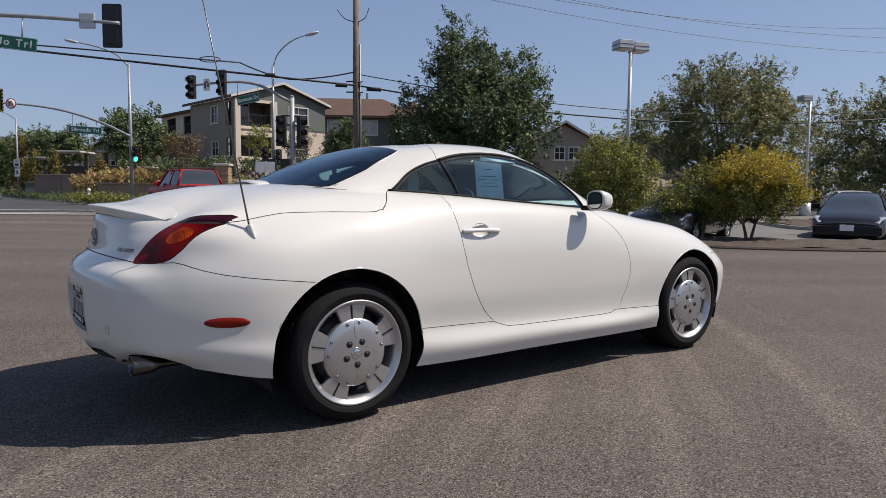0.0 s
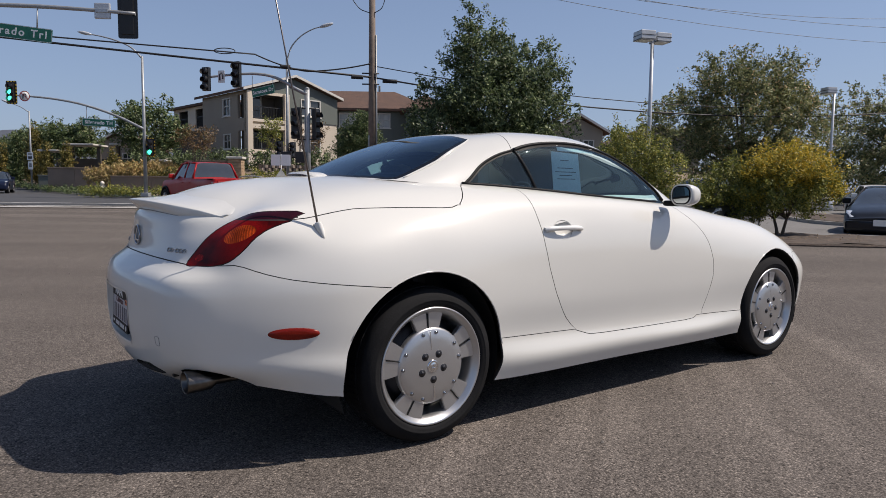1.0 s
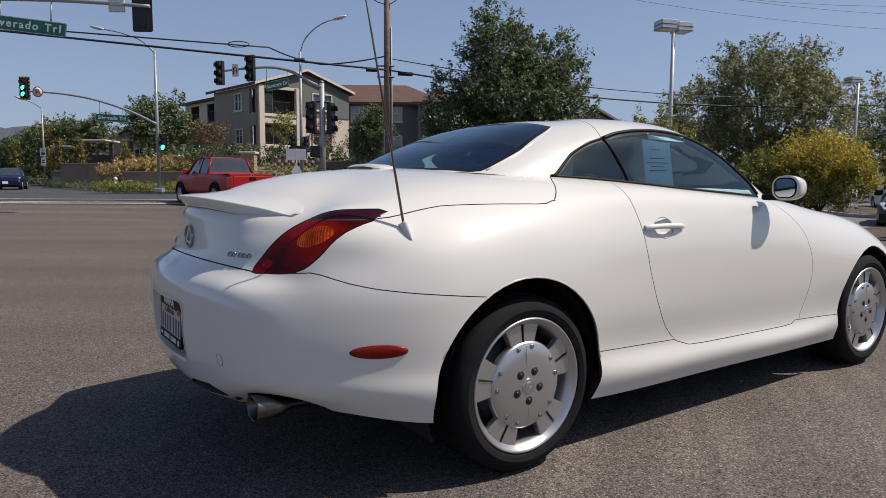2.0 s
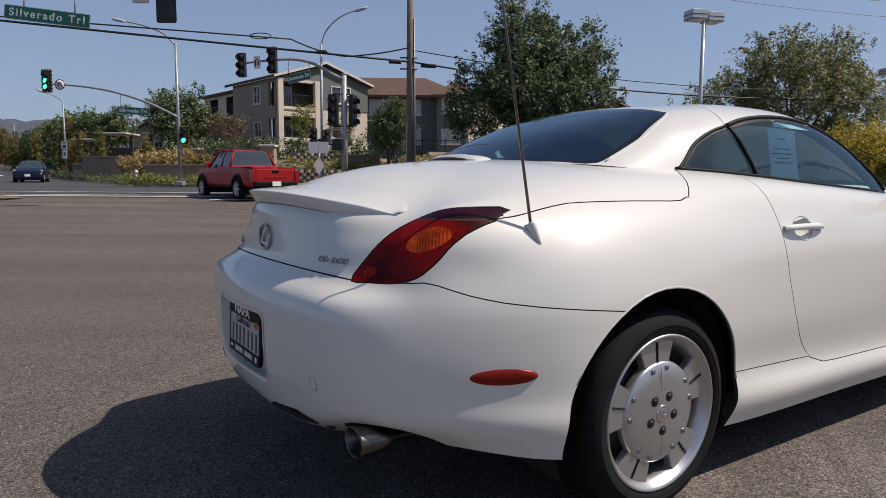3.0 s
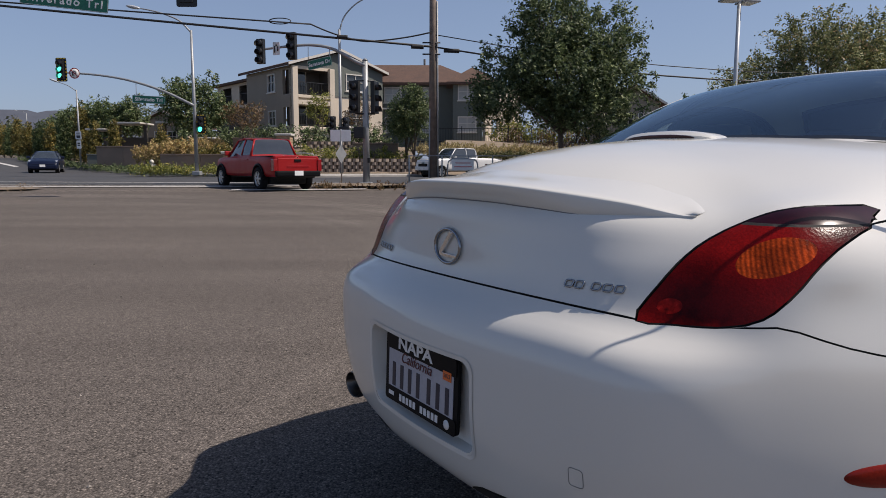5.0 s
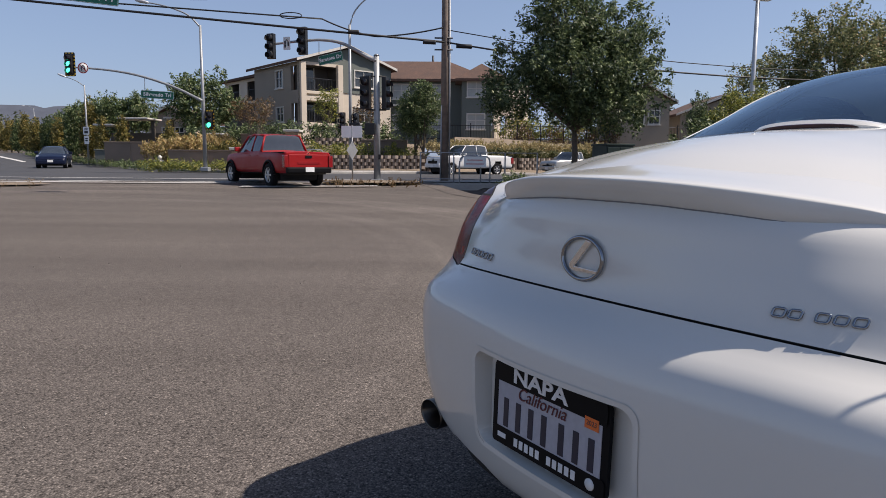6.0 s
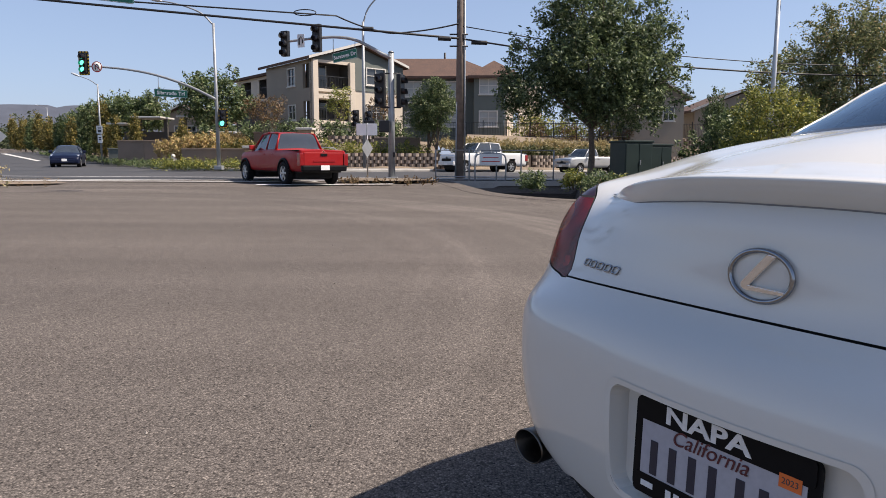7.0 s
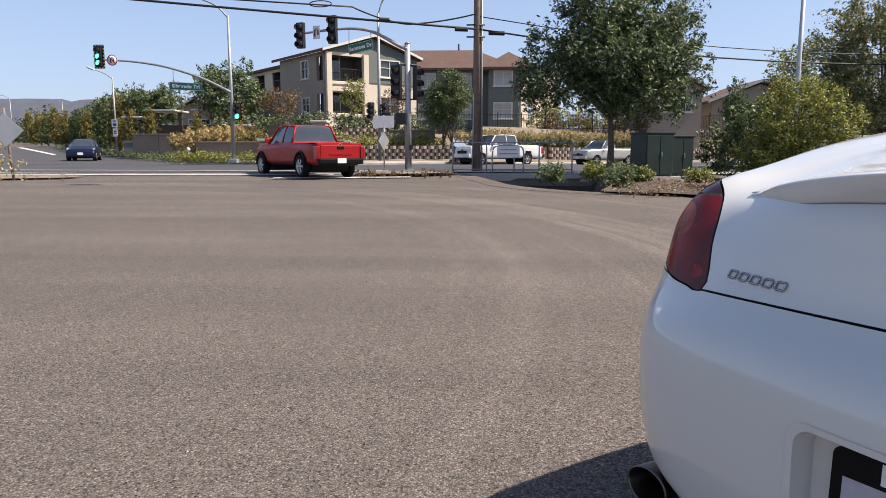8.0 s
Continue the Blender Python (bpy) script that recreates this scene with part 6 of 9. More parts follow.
tree("background_tree", "green tree behind the signal pole", -18.8, 48.5, [(0, 0, 3.4, 2.3, 2.0, 1.9), (-1.2, 0, 4.8, 1.1, 1.2, 1.0), (0.9, 0, 5.0, 0.8, 1.0, 1.1), (1.9, 0, 3.4, 0.9, 1.0, 0.9)], 4.5, 0.18, 270, 46, 0.12, GREEN, 95, fork=0.35, spread=0.32, z=1.6)
tree("background_tree", "green tree beside the carport roof", -28.0, 55.0, [(0, 0, 4.1, 2.2, 2.0, 1.5), (-1.2, 0, 4.6, 1.2, 1.2, 1.2), (1.2, 0, 4.6, 1.2, 1.2, 1.3)], 4.0, 0.18, 260, 54, 0.11, GREEN, 96, fork=0.35, spread=0.30, z=0.6)
tree("crape_myrtle", "small vase-shaped tree with russet leaves", -11.9, 39.0, [(0, 0, 2.7, 1.1, 1.0, 0.7), (0.7, 0, 3.0, 0.6, 0.6, 0.5), (-0.7, 0, 2.9, 0.6, 0.6, 0.5)], 2.6, 0.05, 80, 26, 0.065, RUSSET, 97, stems=3, fork=0.35, spread=0.2, z=1.2)
tree("crape_myrtle", "small vase-shaped tree by the balcony", -8.4, 43.5, [(0, 0, 2.6, 0.8, 0.8, 1.0), (0.3, 0, 3.4, 0.5, 0.5, 0.6)], 2.6, 0.05, 75, 26, 0.065, YGREEN, 98, stems=3, fork=0.35, spread=0.2, z=2.0)
tree("crape_myrtle", "small russet tree by the balcony", -5.6, 44.5, [(0, 0, 2.3, 0.9, 0.8, 0.9), (0.5, 0, 3.2, 0.6, 0.6, 0.6)], 2.6, 0.05, 75, 26, 0.065, RUSSET, 99, stems=3, fork=0.35, spread=0.2, z=2.0)
tree("olive_tree", "rounded grey-green tree on two leaning stems", -1.75, 38.5, [(0.2, 0, 3.4, 1.15, 1.0, 1.4), (-0.5, 0, 3.0, 0.9, 0.9, 1.1), (0.3, 0, 4.4, 0.7, 0.7, 0.6)], 2.6, 0.11, 420, 54, 0.062, GREEN, 100, stems=2, fork=0.35, spread=0.22, z=0.65)
for k, (u, v, w, h, mtl, z) in enumerate(((-16.4, 38.3, 2.0, 1.0, PLUME, 0.9), (-14.8, 38.8, 1.8, 1.1, PLUME, 0.9), (-13.6, 38.2, 1.2, 0.8, COLUMN, 0.8))):
    shrub("grass_clump", "tall straw-coloured ornamental grass clump", u, v, [(0, 0, h * 0.7, w, 0.9, h * 0.6), (w * 0.4, 0, h, w * 0.5, 0.7, h * 0.45)], 300, 70, 0.075, mtl, 110 + k, 0.17, z=z, upright=1.1, group="ornamental grasses")
lobes = [(-16 + i * 0.7, 36.0 + 0.25 * math.sin(i * 1.7), 0.72, 0.5, 0.5, 0.2) for i in range(13)]
g = env_thing("ground_cover", "low flowering ground cover behind the pavement", "ground cover", 0, 0, z=0.0, kind="stuff")
foliage("leaves", g, [(a, b - 0.3, c, d, e, f) for a, b, c, d, e, f in lobes], 240, 30, 0.05, YGREEN, 120, 0.12)
g = env_thing("ground_cover", "low green ground cover along the kerb", "ground cover", 0, 0, z=0.0, kind="stuff")
foliage("leaves", g, [(u, np.interp(u, BANK_U, BANK_V) + 0.9, rise(u, np.interp(u, BANK_U, BANK_V)) + 0.26, 0.7, 0.7, 0.12) for u in np.linspace(-13.4, -46, 42)], 620, 30, 0.05, GREEN, 121, 0.12)
g = env_thing("shrub_bank", "mixed shrubs against the block wall", "shrub", 0, 0, z=0.0, kind="stuff")
foliage("leaves", g, [(-8.6 + 0.55 * i, 41.0, 1.45 + 0.25 * math.sin(i * 2.1), 0.5, 0.5, 0.35) for i in range(13)], 240, 34, 0.06, YGREEN, 122, 0.16)
g = env_thing("shrub_bank", "dark shrubs below the apartment terrace", "shrub", 0, 0, z=0.0, kind="stuff")
foliage("leaves", g, [(-16.5 + 0.9 * i, 44.5, 2.7, 0.8, 0.7, 0.7) for i in range(15)], 340, 34, 0.09, OAK, 123, 0.2)
g = env_thing("dry_grass", "dry straw-coloured grass on the slope", "grass", 0, 0, z=0.0, kind="stuff")
foliage("blades", g, [(-0.6 + 0.8 * i, 44.2 + 0.48 * i, 2.0 + 0.06 * math.sin(i), 0.8, 1.0, 0.16) for i in range(17)], 420, 40, 0.08, DRYGRASS, 124, 0.18, upright=1.8)
g = env_thing("hedge", "olive green hedge above the block wall", "hedge", 0, 0, z=0.0, kind="stuff")
foliage("leaves", g, [(0.2 + 0.8 * i, 41.3 + 0.5 * i, 1.5, 0.7, 0.4, 0.26) for i in range(16)], 520, 44, 0.055, OLIVE, 125, 0.14)
g = env_thing("shrub_bank", "tall dark shrubs along the far side of the car park", "shrub", 0, 0, z=0.0, kind="stuff")
foliage("leaves", g, [(21.0 + 1.5 * i, 41.0 + 0.3 * i, 1.5 + 0.4 * math.sin(i * 1.9), 1.3, 1.0, 1.3 + 0.4 * math.sin(i)) for i in range(24)], 700, 30, 0.14, SYCAMORE, 128, 0.3)
g = env_thing("shrub_bank", "mixed trees and shrubs behind the iron fence", "shrub", 0, 0, z=0.0, kind="stuff")
foliage("leaves", g, [(5.0 + 0.9 * i, 56.5 + 0.2 * i, 3.3 + 0.7 * math.sin(i * 2.3), 0.9, 0.8, 1.0 + 0.5 * math.sin(i * 1.3)) for i in range(12)], 330, 34, 0.10, YGREEN, 129, 0.28)
foliage("russet_leaves", g, [(6.2 + 2.6 * i, 56.0, 3.0, 0.8, 0.6, 0.9) for i in range(4)], 90, 30, 0.09, RUSSET, 130, 0.26)
g = env_thing("weeds", "dry weeds on the island and the verge", "weeds", 0, 0, z=0.0, kind="stuff")
foliage("blades", g, [(-4.0 + 0.33 * i, 22.7, 0.30, 0.3, 0.5, 0.03) for i in range(10)], 45, 18, 0.035, RUSSET, 126, 0.07, upright=1.5)
foliage("verge_blades", g, [(-13.6, 20.8, 0.26, 0.6, 0.4, 0.06), (-15.1, 20.8, 0.4, 0.7, 0.5, 0.3), (-15.3, 21.0, 0.9, 0.5, 0.4, 0.4), (-14.4, 20.9, 0.35, 0.3, 0.3, 0.25)], 34, 14, 0.045, DRYGRASS, 136, 0.12, upright=1.5)
g = env_thing("far_woods", "distant trees along the valley", "woods", 0, 0, z=0.0, kind="stuff")
foliage("leaves", g, [(-75 - 14 * i, 125 + 16 * i, 4.0, 8, 6, 4.0 + 1.5 * math.sin(i * 2.1)) for i in range(10)] + [(30 + 12 * i, 88, 4, 7, 4, 4) for i in range(14)] + [(-40 + 9 * i, 95, 4, 5, 4, 4.0) for i in range(8)], 1500, 40, 0.32, FAR_WOOD, 127, 0.9)
# scattered leaves and pebbles on the asphalt
rng = np.random.default_rng(3)
vs_l, fs_l = [], []
for k in range(420):
    u, v = (rng.uniform(-9, 4), rng.uniform(0.5, 16)) if k < 300 else (rng.uniform(6, 16), rng.uniform(8.0, 10.4))
    s = rng.uniform(0.004, 0.012)
    a = rng.uniform(0, 6.3)
    z = rise(u, v) + 0.003
    b = len(vs_l)
    for dx, dy, dz in ((-s, 0, 0), (0, -s * 0.7, 0), (s, 0, 0), (0, s * 0.7, 0), (0, 0, s * 0.9)):
        vs_l.append((u + dx * math.cos(a) - dy * math.sin(a), v + dx * math.sin(a) + dy * math.cos(a), z + dz))
    fs_l += [(b, b + 1, b + 4), (b + 1, b + 2, b + 4), (b + 2, b + 3, b + 4), (b + 3, b, b + 4)]
me = bpy.data.meshes.new("pebbles")
me.from_pydata(vs_l, [], fs_l)
me.materials.append(mat("pebble", (0.20, 0.18, 0.16), 0.9, var=0.3, island=0.6))
tagged(new("pebbles", me), "small loose pebbles on the asphalt", "pebbles", kind="stuff").matrix_world = ENV_FLAT

lit = env_thing("leaf_litter", "dry fallen leaves on the planter bed", "fallen leaves", 0, 0, z=0.0, kind="stuff")
foliage("fallen_leaves", lit, [(4.0, 16.2, 0.17, 0.9, 0.7, 0.03), (5.5, 17.0, 0.17, 1.2, 1.3, 0.03), (7.5, 17.0, 0.15, 1.2, 1.3, 0.03), (3.6, 15.6, 0.1, 0.7, 0.3, 0.02), (-13.6, 21.0, 0.26, 1.2, 0.5, 0.02)], 190, 14, 0.03, LITTER, 137, 0.14)
foliage("small_leaves", lit, [(8.6, 13.4, 0.06, 0.9, 1.0, 0.01), (11.2, 12.2, 0.05, 1.8, 0.7, 0.008)], 40, 9, 0.016, LITTER, 138, 0.05)
# hills on the horizon
bm = bmesh.new()
pts = [(-1900, 900, 100), (-1500, 1250, 120), (-1250, 1500, 135), (-1050, 1600, 132), (-900, 1650, 136), (-760, 1700, 108), (-640, 1750, 95), (-450, 1800, 45), (-100, 1900, 20), (500, 1900, 20)]
line = catmull(pts, 8)
rng = random.Random(4)
top = [bm.verts.new((x, y, z + rng.uniform(-4, 4))) for x, y, z in line]
mid = [bm.verts.new((x * 0.9, y * 0.9, z * 0.45 + rng.uniform(-6, 6))) for x, y, z in line]
low = [bm.verts.new((x * 0.8, y * 0.8, -5)) for x, y, z in line]
back = [bm.verts.new((x * 1.2, y * 1.2, -5)) for x, y, z in line]
for i in range(len(line) - 1):
    for a, b in ((low, mid), (mid, top), (top, back)):
        bm.faces.new((a[i], a[i + 1], b[i + 1], b[i])).smooth = True
env_solid("hills", bm, HILL, "hazy distant hills", "hills", kind="structure")


# ---- vehicles ----
def vehicle(name, label, u, v, heading, paint, stations, axles, wheel_r=0.33, width=0.9, z=None, group="", pickup=False, flare=None, rear_lights=True, plate=True):
    """A road vehicle with a smooth skin, nose along +x. stations: x, shoulder z, roof z, roof half-width, flag (0 body, 1 cabin, 2 slope of a screen)."""
    car = env_thing(name, label, "pickup truck" if pickup else "car", u, v, heading, z=z, group=group)
    k = len(stations)
    xs = [s[0] for s in stations]
    x_min, x_max = xs[0], xs[-1]
    zb = wheel_r * (1.18 if pickup else 0.75)

    def flow(t, col):
        """Smooth value between the stations, without overshoot."""
        v = [q[col] for q in stations]
        i = min(k - 2, int(t))
        f, h = t - i, xs[i + 1] - xs[i]
        sec = [(v[j + 1] - v[j]) / (xs[j + 1] - xs[j]) for j in range(k - 1)]
        tan = [0.0 if j in (0, k - 1) or sec[j - 1] * sec[j] <= 0 else 2 * sec[j - 1] * sec[j] / (sec[j - 1] + sec[j]) for j in range(k)]
        return v[i] * (1 + 2 * f) * (1 - f) ** 2 + tan[i] * h * f * (1 - f) ** 2 + v[i + 1] * f * f * (3 - 2 * f) + tan[i + 1] * h * f * f * (f - 1)

    steps = [i + q / 4 for i in range(k - 1) for q in range(4)] + [k - 1]
    grid = []
    for t in steps:
        i = min(k - 2, int(t))
        x = xs[i] + (xs[i + 1] - xs[i]) * (t - i)
        zs, zr, wg = flow(t, 1), flow(t, 2), flow(t, 3)
        near_end = min(x - x_min, x_max - x)
        w = width * (1.0 if near_end > 0.6 else 0.86 + 0.14 * math.sqrt(1 - (1 - near_end / 0.6) ** 2))
        wg = min(wg, w * 0.9)
        base = [(x, w * 0.90, zb), (x, w * 0.975, zb + 0.09), (x, w, zb + (zs - zb) * 0.55), (x, w * 0.985, zs - 0.07), (x, w * 0.94, zs)]
        top = [(x, wg, zr - 0.03 if zr > zs + 0.1 else zr + 0.004), (x, wg * 0.78, zr + 0.012), (x, 0, zr + 0.035)]
        mid = tuple((p + q) / 2 + (0.012 if c == 1 and zr > zs + 0.1 else 0) for c, (p, q) in enumerate(zip(base[-1], top[0])))
        row = [tuple(p) for p in catmull(base, 3)] + [mid] + [tuple(p) for p in catmull(top, 3)]
        if t in (0, k - 1):
            push = (-1 if t == 0 else 1) * (0.03 if pickup else 0.10)
            row = [(p[0] + push * max(0.0, 1 - ((p[2] - (zb + zs) / 2) / max(0.1, (zs - zb) / 2)) ** 2) * (1 - 0.7 * (p[1] / width) ** 2), p[1], p[2]) for p in row]
        grid.append(row)
    bm = bmesh.new()
    vv = [[bm.verts.new(p) for p in row] for row in grid]
    kinds = {}
    for n in range(len(steps) - 1):
        i = int(steps[n])
        f0, f1 = stations[i][4], stations[i + 1][4]
        for j in range(len(vv[n]) - 1):
            f = bm.faces.new((vv[n][j + 1], vv[n + 1][j + 1], vv[n + 1][j], vv[n][j]))
            kinds[f] = "body"
            if 12 <= j <= 13 and (f0 == 1 or f1 == 1) and max(f0, f1) <= 2 and f0 + f1 >= 2:
                kinds[f] = "body" if pickup and 2 in (f0, f1) and i < k // 2 else "side_window"
            if j >= 14 and {f0, f1} == {1, 2}:
                kinds[f] = "screen_front" if stations[i + 1][4] == 2 else "screen_rear"
    for i, rev in ((0, False), (-1, True)):
        f = bm.faces.new(vv[i][::-1] if rev else vv[i])
        kinds[f] = "body"
    arch = lambda x, zz: min(math.hypot(x - a, zz - wheel_r) for a in axles) - wheel_r * 1.13
    for f in cut(bm, lambda x, y, zz: arch(x, zz) if y > width * 0.6 else 1.0):
        kinds[f] = "gone"
    for f in bm.faces:
        if f not in kinds:
            c = f.calc_center_median()
            kinds[f] = "gone" if arch(c.x, c.z) < 0 and c.y > width * 0.6 else "body"
    faces = {}
    for f in bm.faces:
        faces.setdefault(kinds[f], []).append(f)

    def take(fs, side):
        b2 = panel(fs, side, gap=0.0, flange=0.03)
        for f in b2.faces:
            f.smooth = True
        for e in b2.edges:
            e.smooth = len(e.link_faces) == 2 and e.calc_face_angle() < radians(32)
        return b2

    part("body", take(faces["body"], 0), paint, car)
    for kk, nm in (("screen_front", "windscreen"), ("screen_rear", "rear_window")):
        if kk in faces:
            part(nm, take(faces[kk], 0), CAR_PANE, car)
    if "side_window" in faces:
        for s in (-1, 1):
            part("side_window", take(faces["side_window"], s), CAR_PANE, car)
    bm.free()
    # window pillars and roof rails in body colour
    cab = [s for s in stations if s[4] in (1, 2)]
    c1 = [s for s in stations if s[4] == 1]
    for s in (-1, 1):
        trim = paint if name != "dark_hatchback" else BLACK_TRIM
        for a, b in zip(cab, cab[1:]):
            bm = bmesh.new()
            za, zb2 = (a[2] if a[4] == 1 else a[1]), (b[2] if b[4] == 1 else b[1])
            ya, yb = (a[3] if a[4] == 1 else width * 0.94), (b[3] if b[4] == 1 else width * 0.94)
            rod(bm, (a[0], s * ya, za), (b[0], s * yb, zb2), 0.035 if pickup else 0.024, None, 6)
            part("pillar", bm, trim, car)
        mid = (c1[0][0] + c1[-1][0]) / 2
        zs, zr = np.interp(mid, xs, [q[1] for q in stations]), np.interp(mid, xs, [q[2] for q in stations])
        bm = bmesh.new()
        rod(bm, (mid, s * width * 0.95, zs), (mid - 0.03, s * (c1[0][3] + 0.01), zr), 0.03, None, 6)
        part("pillar", bm, trim, car)
    bm = bmesh.new()
    box(bm, ((x_min + x_max) / 2, 0, zb + 0.03), (x_max - x_min - 0.3, width * 1.6, 0.16), None, 0.03)
    for a in axles:
        box(bm, (a, 0, wheel_r + 0.12), (wheel_r * 2.3, width * 1.5, wheel_r * 1.6), None, 0.1)
    part("underbody", bm, UNDER, car)
    for a in axles:
        for s in (-1, 1):
            m = Matrix.Translation((a, s * (width + (0.03 if flare else -0.03)), wheel_r)) @ pose(0, 0, 0, -90 * s, 0, 0)
            w = new("wheel")
            w.parent = car
            bm = bmesh.new()
            r = wheel_r
            lathe(bm, [(r * 0.62, 0.0), (r * 0.7, 0.012), (r * 0.9, 0.012), (r * 0.98, -0.01), (r, -0.04), (r, -0.19), (r * 0.95, -0.22), (r * 0.6, -0.22)], m, 32)
            part("tyre", bm, TYRE, w)
            bm = bmesh.new()
            lathe(bm, [(r * 0.66, 0.006), (r * 0.62, 0.0), (r * 0.57, -0.03), (r * 0.56, -0.06)], m, 32)
            lathe(bm, [(0.0001, 0.0), (r * 0.15, 0.0), (r * 0.18, -0.03)], m, 16)
            for q in range(6):
                box(bm, (r * 0.36, 0, -0.015), (r * 0.50, r * 0.17, 0.03), m @ pose(0, 0, 0, 0, 0, 60 * q), 0.006)
            part("rim", bm, ALLOY, w)
            bm = bmesh.new()
            lathe(bm, [(0.0001, -0.035), (r * 0.6, -0.035)], m, 24)
            part("brake_disc", bm, UNDER, w)
            if flare:
                bm = bmesh.new()
                tube(bm, [(a + wheel_r * 1.2 * math.cos(t), s * (width + 0.005), wheel_r + wheel_r * 1.2 * math.sin(t)) for t in np.linspace(0.05, math.pi - 0.05, 18)], 0.045, 8)
                part("arch_flare", bm, flare, car, "black wheel-arch flare")
    # lamps, plate, mirrors, handles
    zs0, zs1 = stations[0][1], stations[-1][1]
    for s in (-1, 1):
        if rear_lights:
            bm = bmesh.new()
            box(bm, (x_min + 0.05, s * width * 0.88, zs0 - (0.28 if pickup else 0.18)), (0.22, 0.15, 0.40 if pickup else 0.16), None, 0.02)
            part("tail_lamp", bm, TAIL_RED, car, "red tail lamp")
        bm = bmesh.new()
        if pickup:
            box(bm, (x_max - 0.12, s * width * 0.76, zs1 - 0.06), (0.22, 0.28, 0.13), None, 0.04)
        else:
            hz = np.interp(x_max - 0.3, xs, [q[1] for q in stations])
            box(bm, (0, 0, 0), (0.42, 0.27, 0.10), pose(x_max - 0.30, s * width * 0.74, hz - 0.035, 0, 24, -20 * s), 0.04)
        part("headlamp", bm, HEADLAMP, car, "clear headlamp")
        front = [q for q in stations if q[4] == 1][-1]
        bm = bmesh.new()
        box(bm, (front[0] + 0.28, s * (width + 0.10), front[1] + 0.10), (0.12, 0.22, 0.17), None, 0.04)
        part("door_mirror", bm, paint, car)
        for q in (0.25, 0.75) if len(c1) > 1 else (0.5,):
            hx = c1[0][0] + (c1[-1][0] - c1[0][0]) * q - 0.25
            bm = bmesh.new()
            box(bm, (hx, s * (width + 0.005), front[1] - 0.14), (0.18, 0.03, 0.035), None, 0.01)
            part("door_handle", bm, paint, car)
    bm = bmesh.new()
    box(bm, (x_min - 0.03, 0, zb + (0.10 if pickup else 0.20)), (0.16, width * 1.78, 0.20), None, 0.05)
    part("rear_bumper", bm, BLACK_TRIM if pickup else paint, car)
    bm = bmesh.new()
    box(bm, (x_max + 0.02, 0, zb + 0.16), (0.16, width * 1.82, 0.26), None, 0.06)
    part("front_bumper", bm, paint, car)
    bm = bmesh.new()
    box(bm, (x_max + 0.03, 0, zs1 - 0.22), (0.10, width * 1.0, 0.20), None, 0.03)
    part("grille", bm, BLACK_TRIM, car, "dark grille")
    if plate:
        for xx in (x_min - 0.12, x_max + 0.105):
            bm = bmesh.new()
            box(bm, (xx, 0, zb + (0.12 if pickup else 0.24)), (0.012, 0.32, 0.16), None, 0.004)
            part("number_plate", bm, SIGN_WHITE, car, "pale number plate")
    if pickup:
        bm = bmesh.new()
        box(bm, (x_min - 0.005, 0, zs0 - 0.27), (0.05, width * 1.56, 0.46), None, 0.03)
        tg = part("tailgate", bm, paint, car)
        bm = bmesh.new()
        box(bm, (x_min - 0.04, 0, zs0 - 0.12), (0.03, 0.24, 0.08), None, 0.01)
        part("tailgate_handle", bm, BLACK_TRIM, tg, "black handle")
        bm = bmesh.new()
        box(bm, (x_min - 0.035, 0, zs0 - 0.33), (0.012, 0.8, 0.07), None, 0.005)
        part("tailgate_bar", bm, TAIL_RED, tg, "embossed bar")
        for s in (-1, 1):
            bm = bmesh.new()
            rod(bm, (x_min + 0.05, s * width * 0.93, zs0 + 0.01), (c1[0][0] - 0.3, s * width * 0.93, zs0 + 0.01), 0.025, None, 6)
            part("bed_rail", bm, BLACK_TRIM, car)
    return car


RED_PAINT = mat("bright red paint", (0.32, 0.007, 0.008), 0.45, var=0.02, coat=0.25, spec=0.3)
BLUE_PAINT = mat("dark blue paint", (0.006, 0.010, 0.03), 0.35, var=0.02, coat=0.2, spec=0.2)
WHITE_PAINT = mat("plain white paint", (0.72, 0.72, 0.71), 0.35, var=0.02, coat=0.8)
SILVER_PAINT = mat("silver paint", (0.50, 0.50, 0.49), 0.35, var=0.02, coat=0.8, metal=0.4)
NAVY_PAINT = mat("near-black blue paint", (0.006, 0.008, 0.013), 0.4, var=0.02, coat=0.5, spec=0.2)
GREY_PAINT = mat("dark grey paint", (0.04, 0.042, 0.045), 0.3, var=0.02, coat=1.0, metal=0.3)
CREW = [(-1.15, 1.14, 1.14, 0.80, 0), (-1.1, 1.16, 1.16, 0.80, 0), (0.62, 1.18, 1.18, 0.80, 0), (0.74, 1.20, 1.22, 0.80, 2), (0.88, 1.22, 1.75, 0.66, 1), (1.6, 1.21, 1.80, 0.68, 1), (2.3, 1.19, 1.76, 0.67, 1), (2.95, 1.16, 1.18, 0.82, 2), (3.4, 1.15, 1.15, 0.78, 0), (4.1, 1.08, 1.08, 0.74, 0), (4.25, 0.98, 0.98, 0.72, 0)]
vehicle("red_pickup", "bright red crew-cab pickup truck waiting at the junction", -5.25, 21.8, 128, RED_PAINT, CREW, (0.0, 3.57), 0.40, 0.92, pickup=True, flare=BLACK_TRIM)
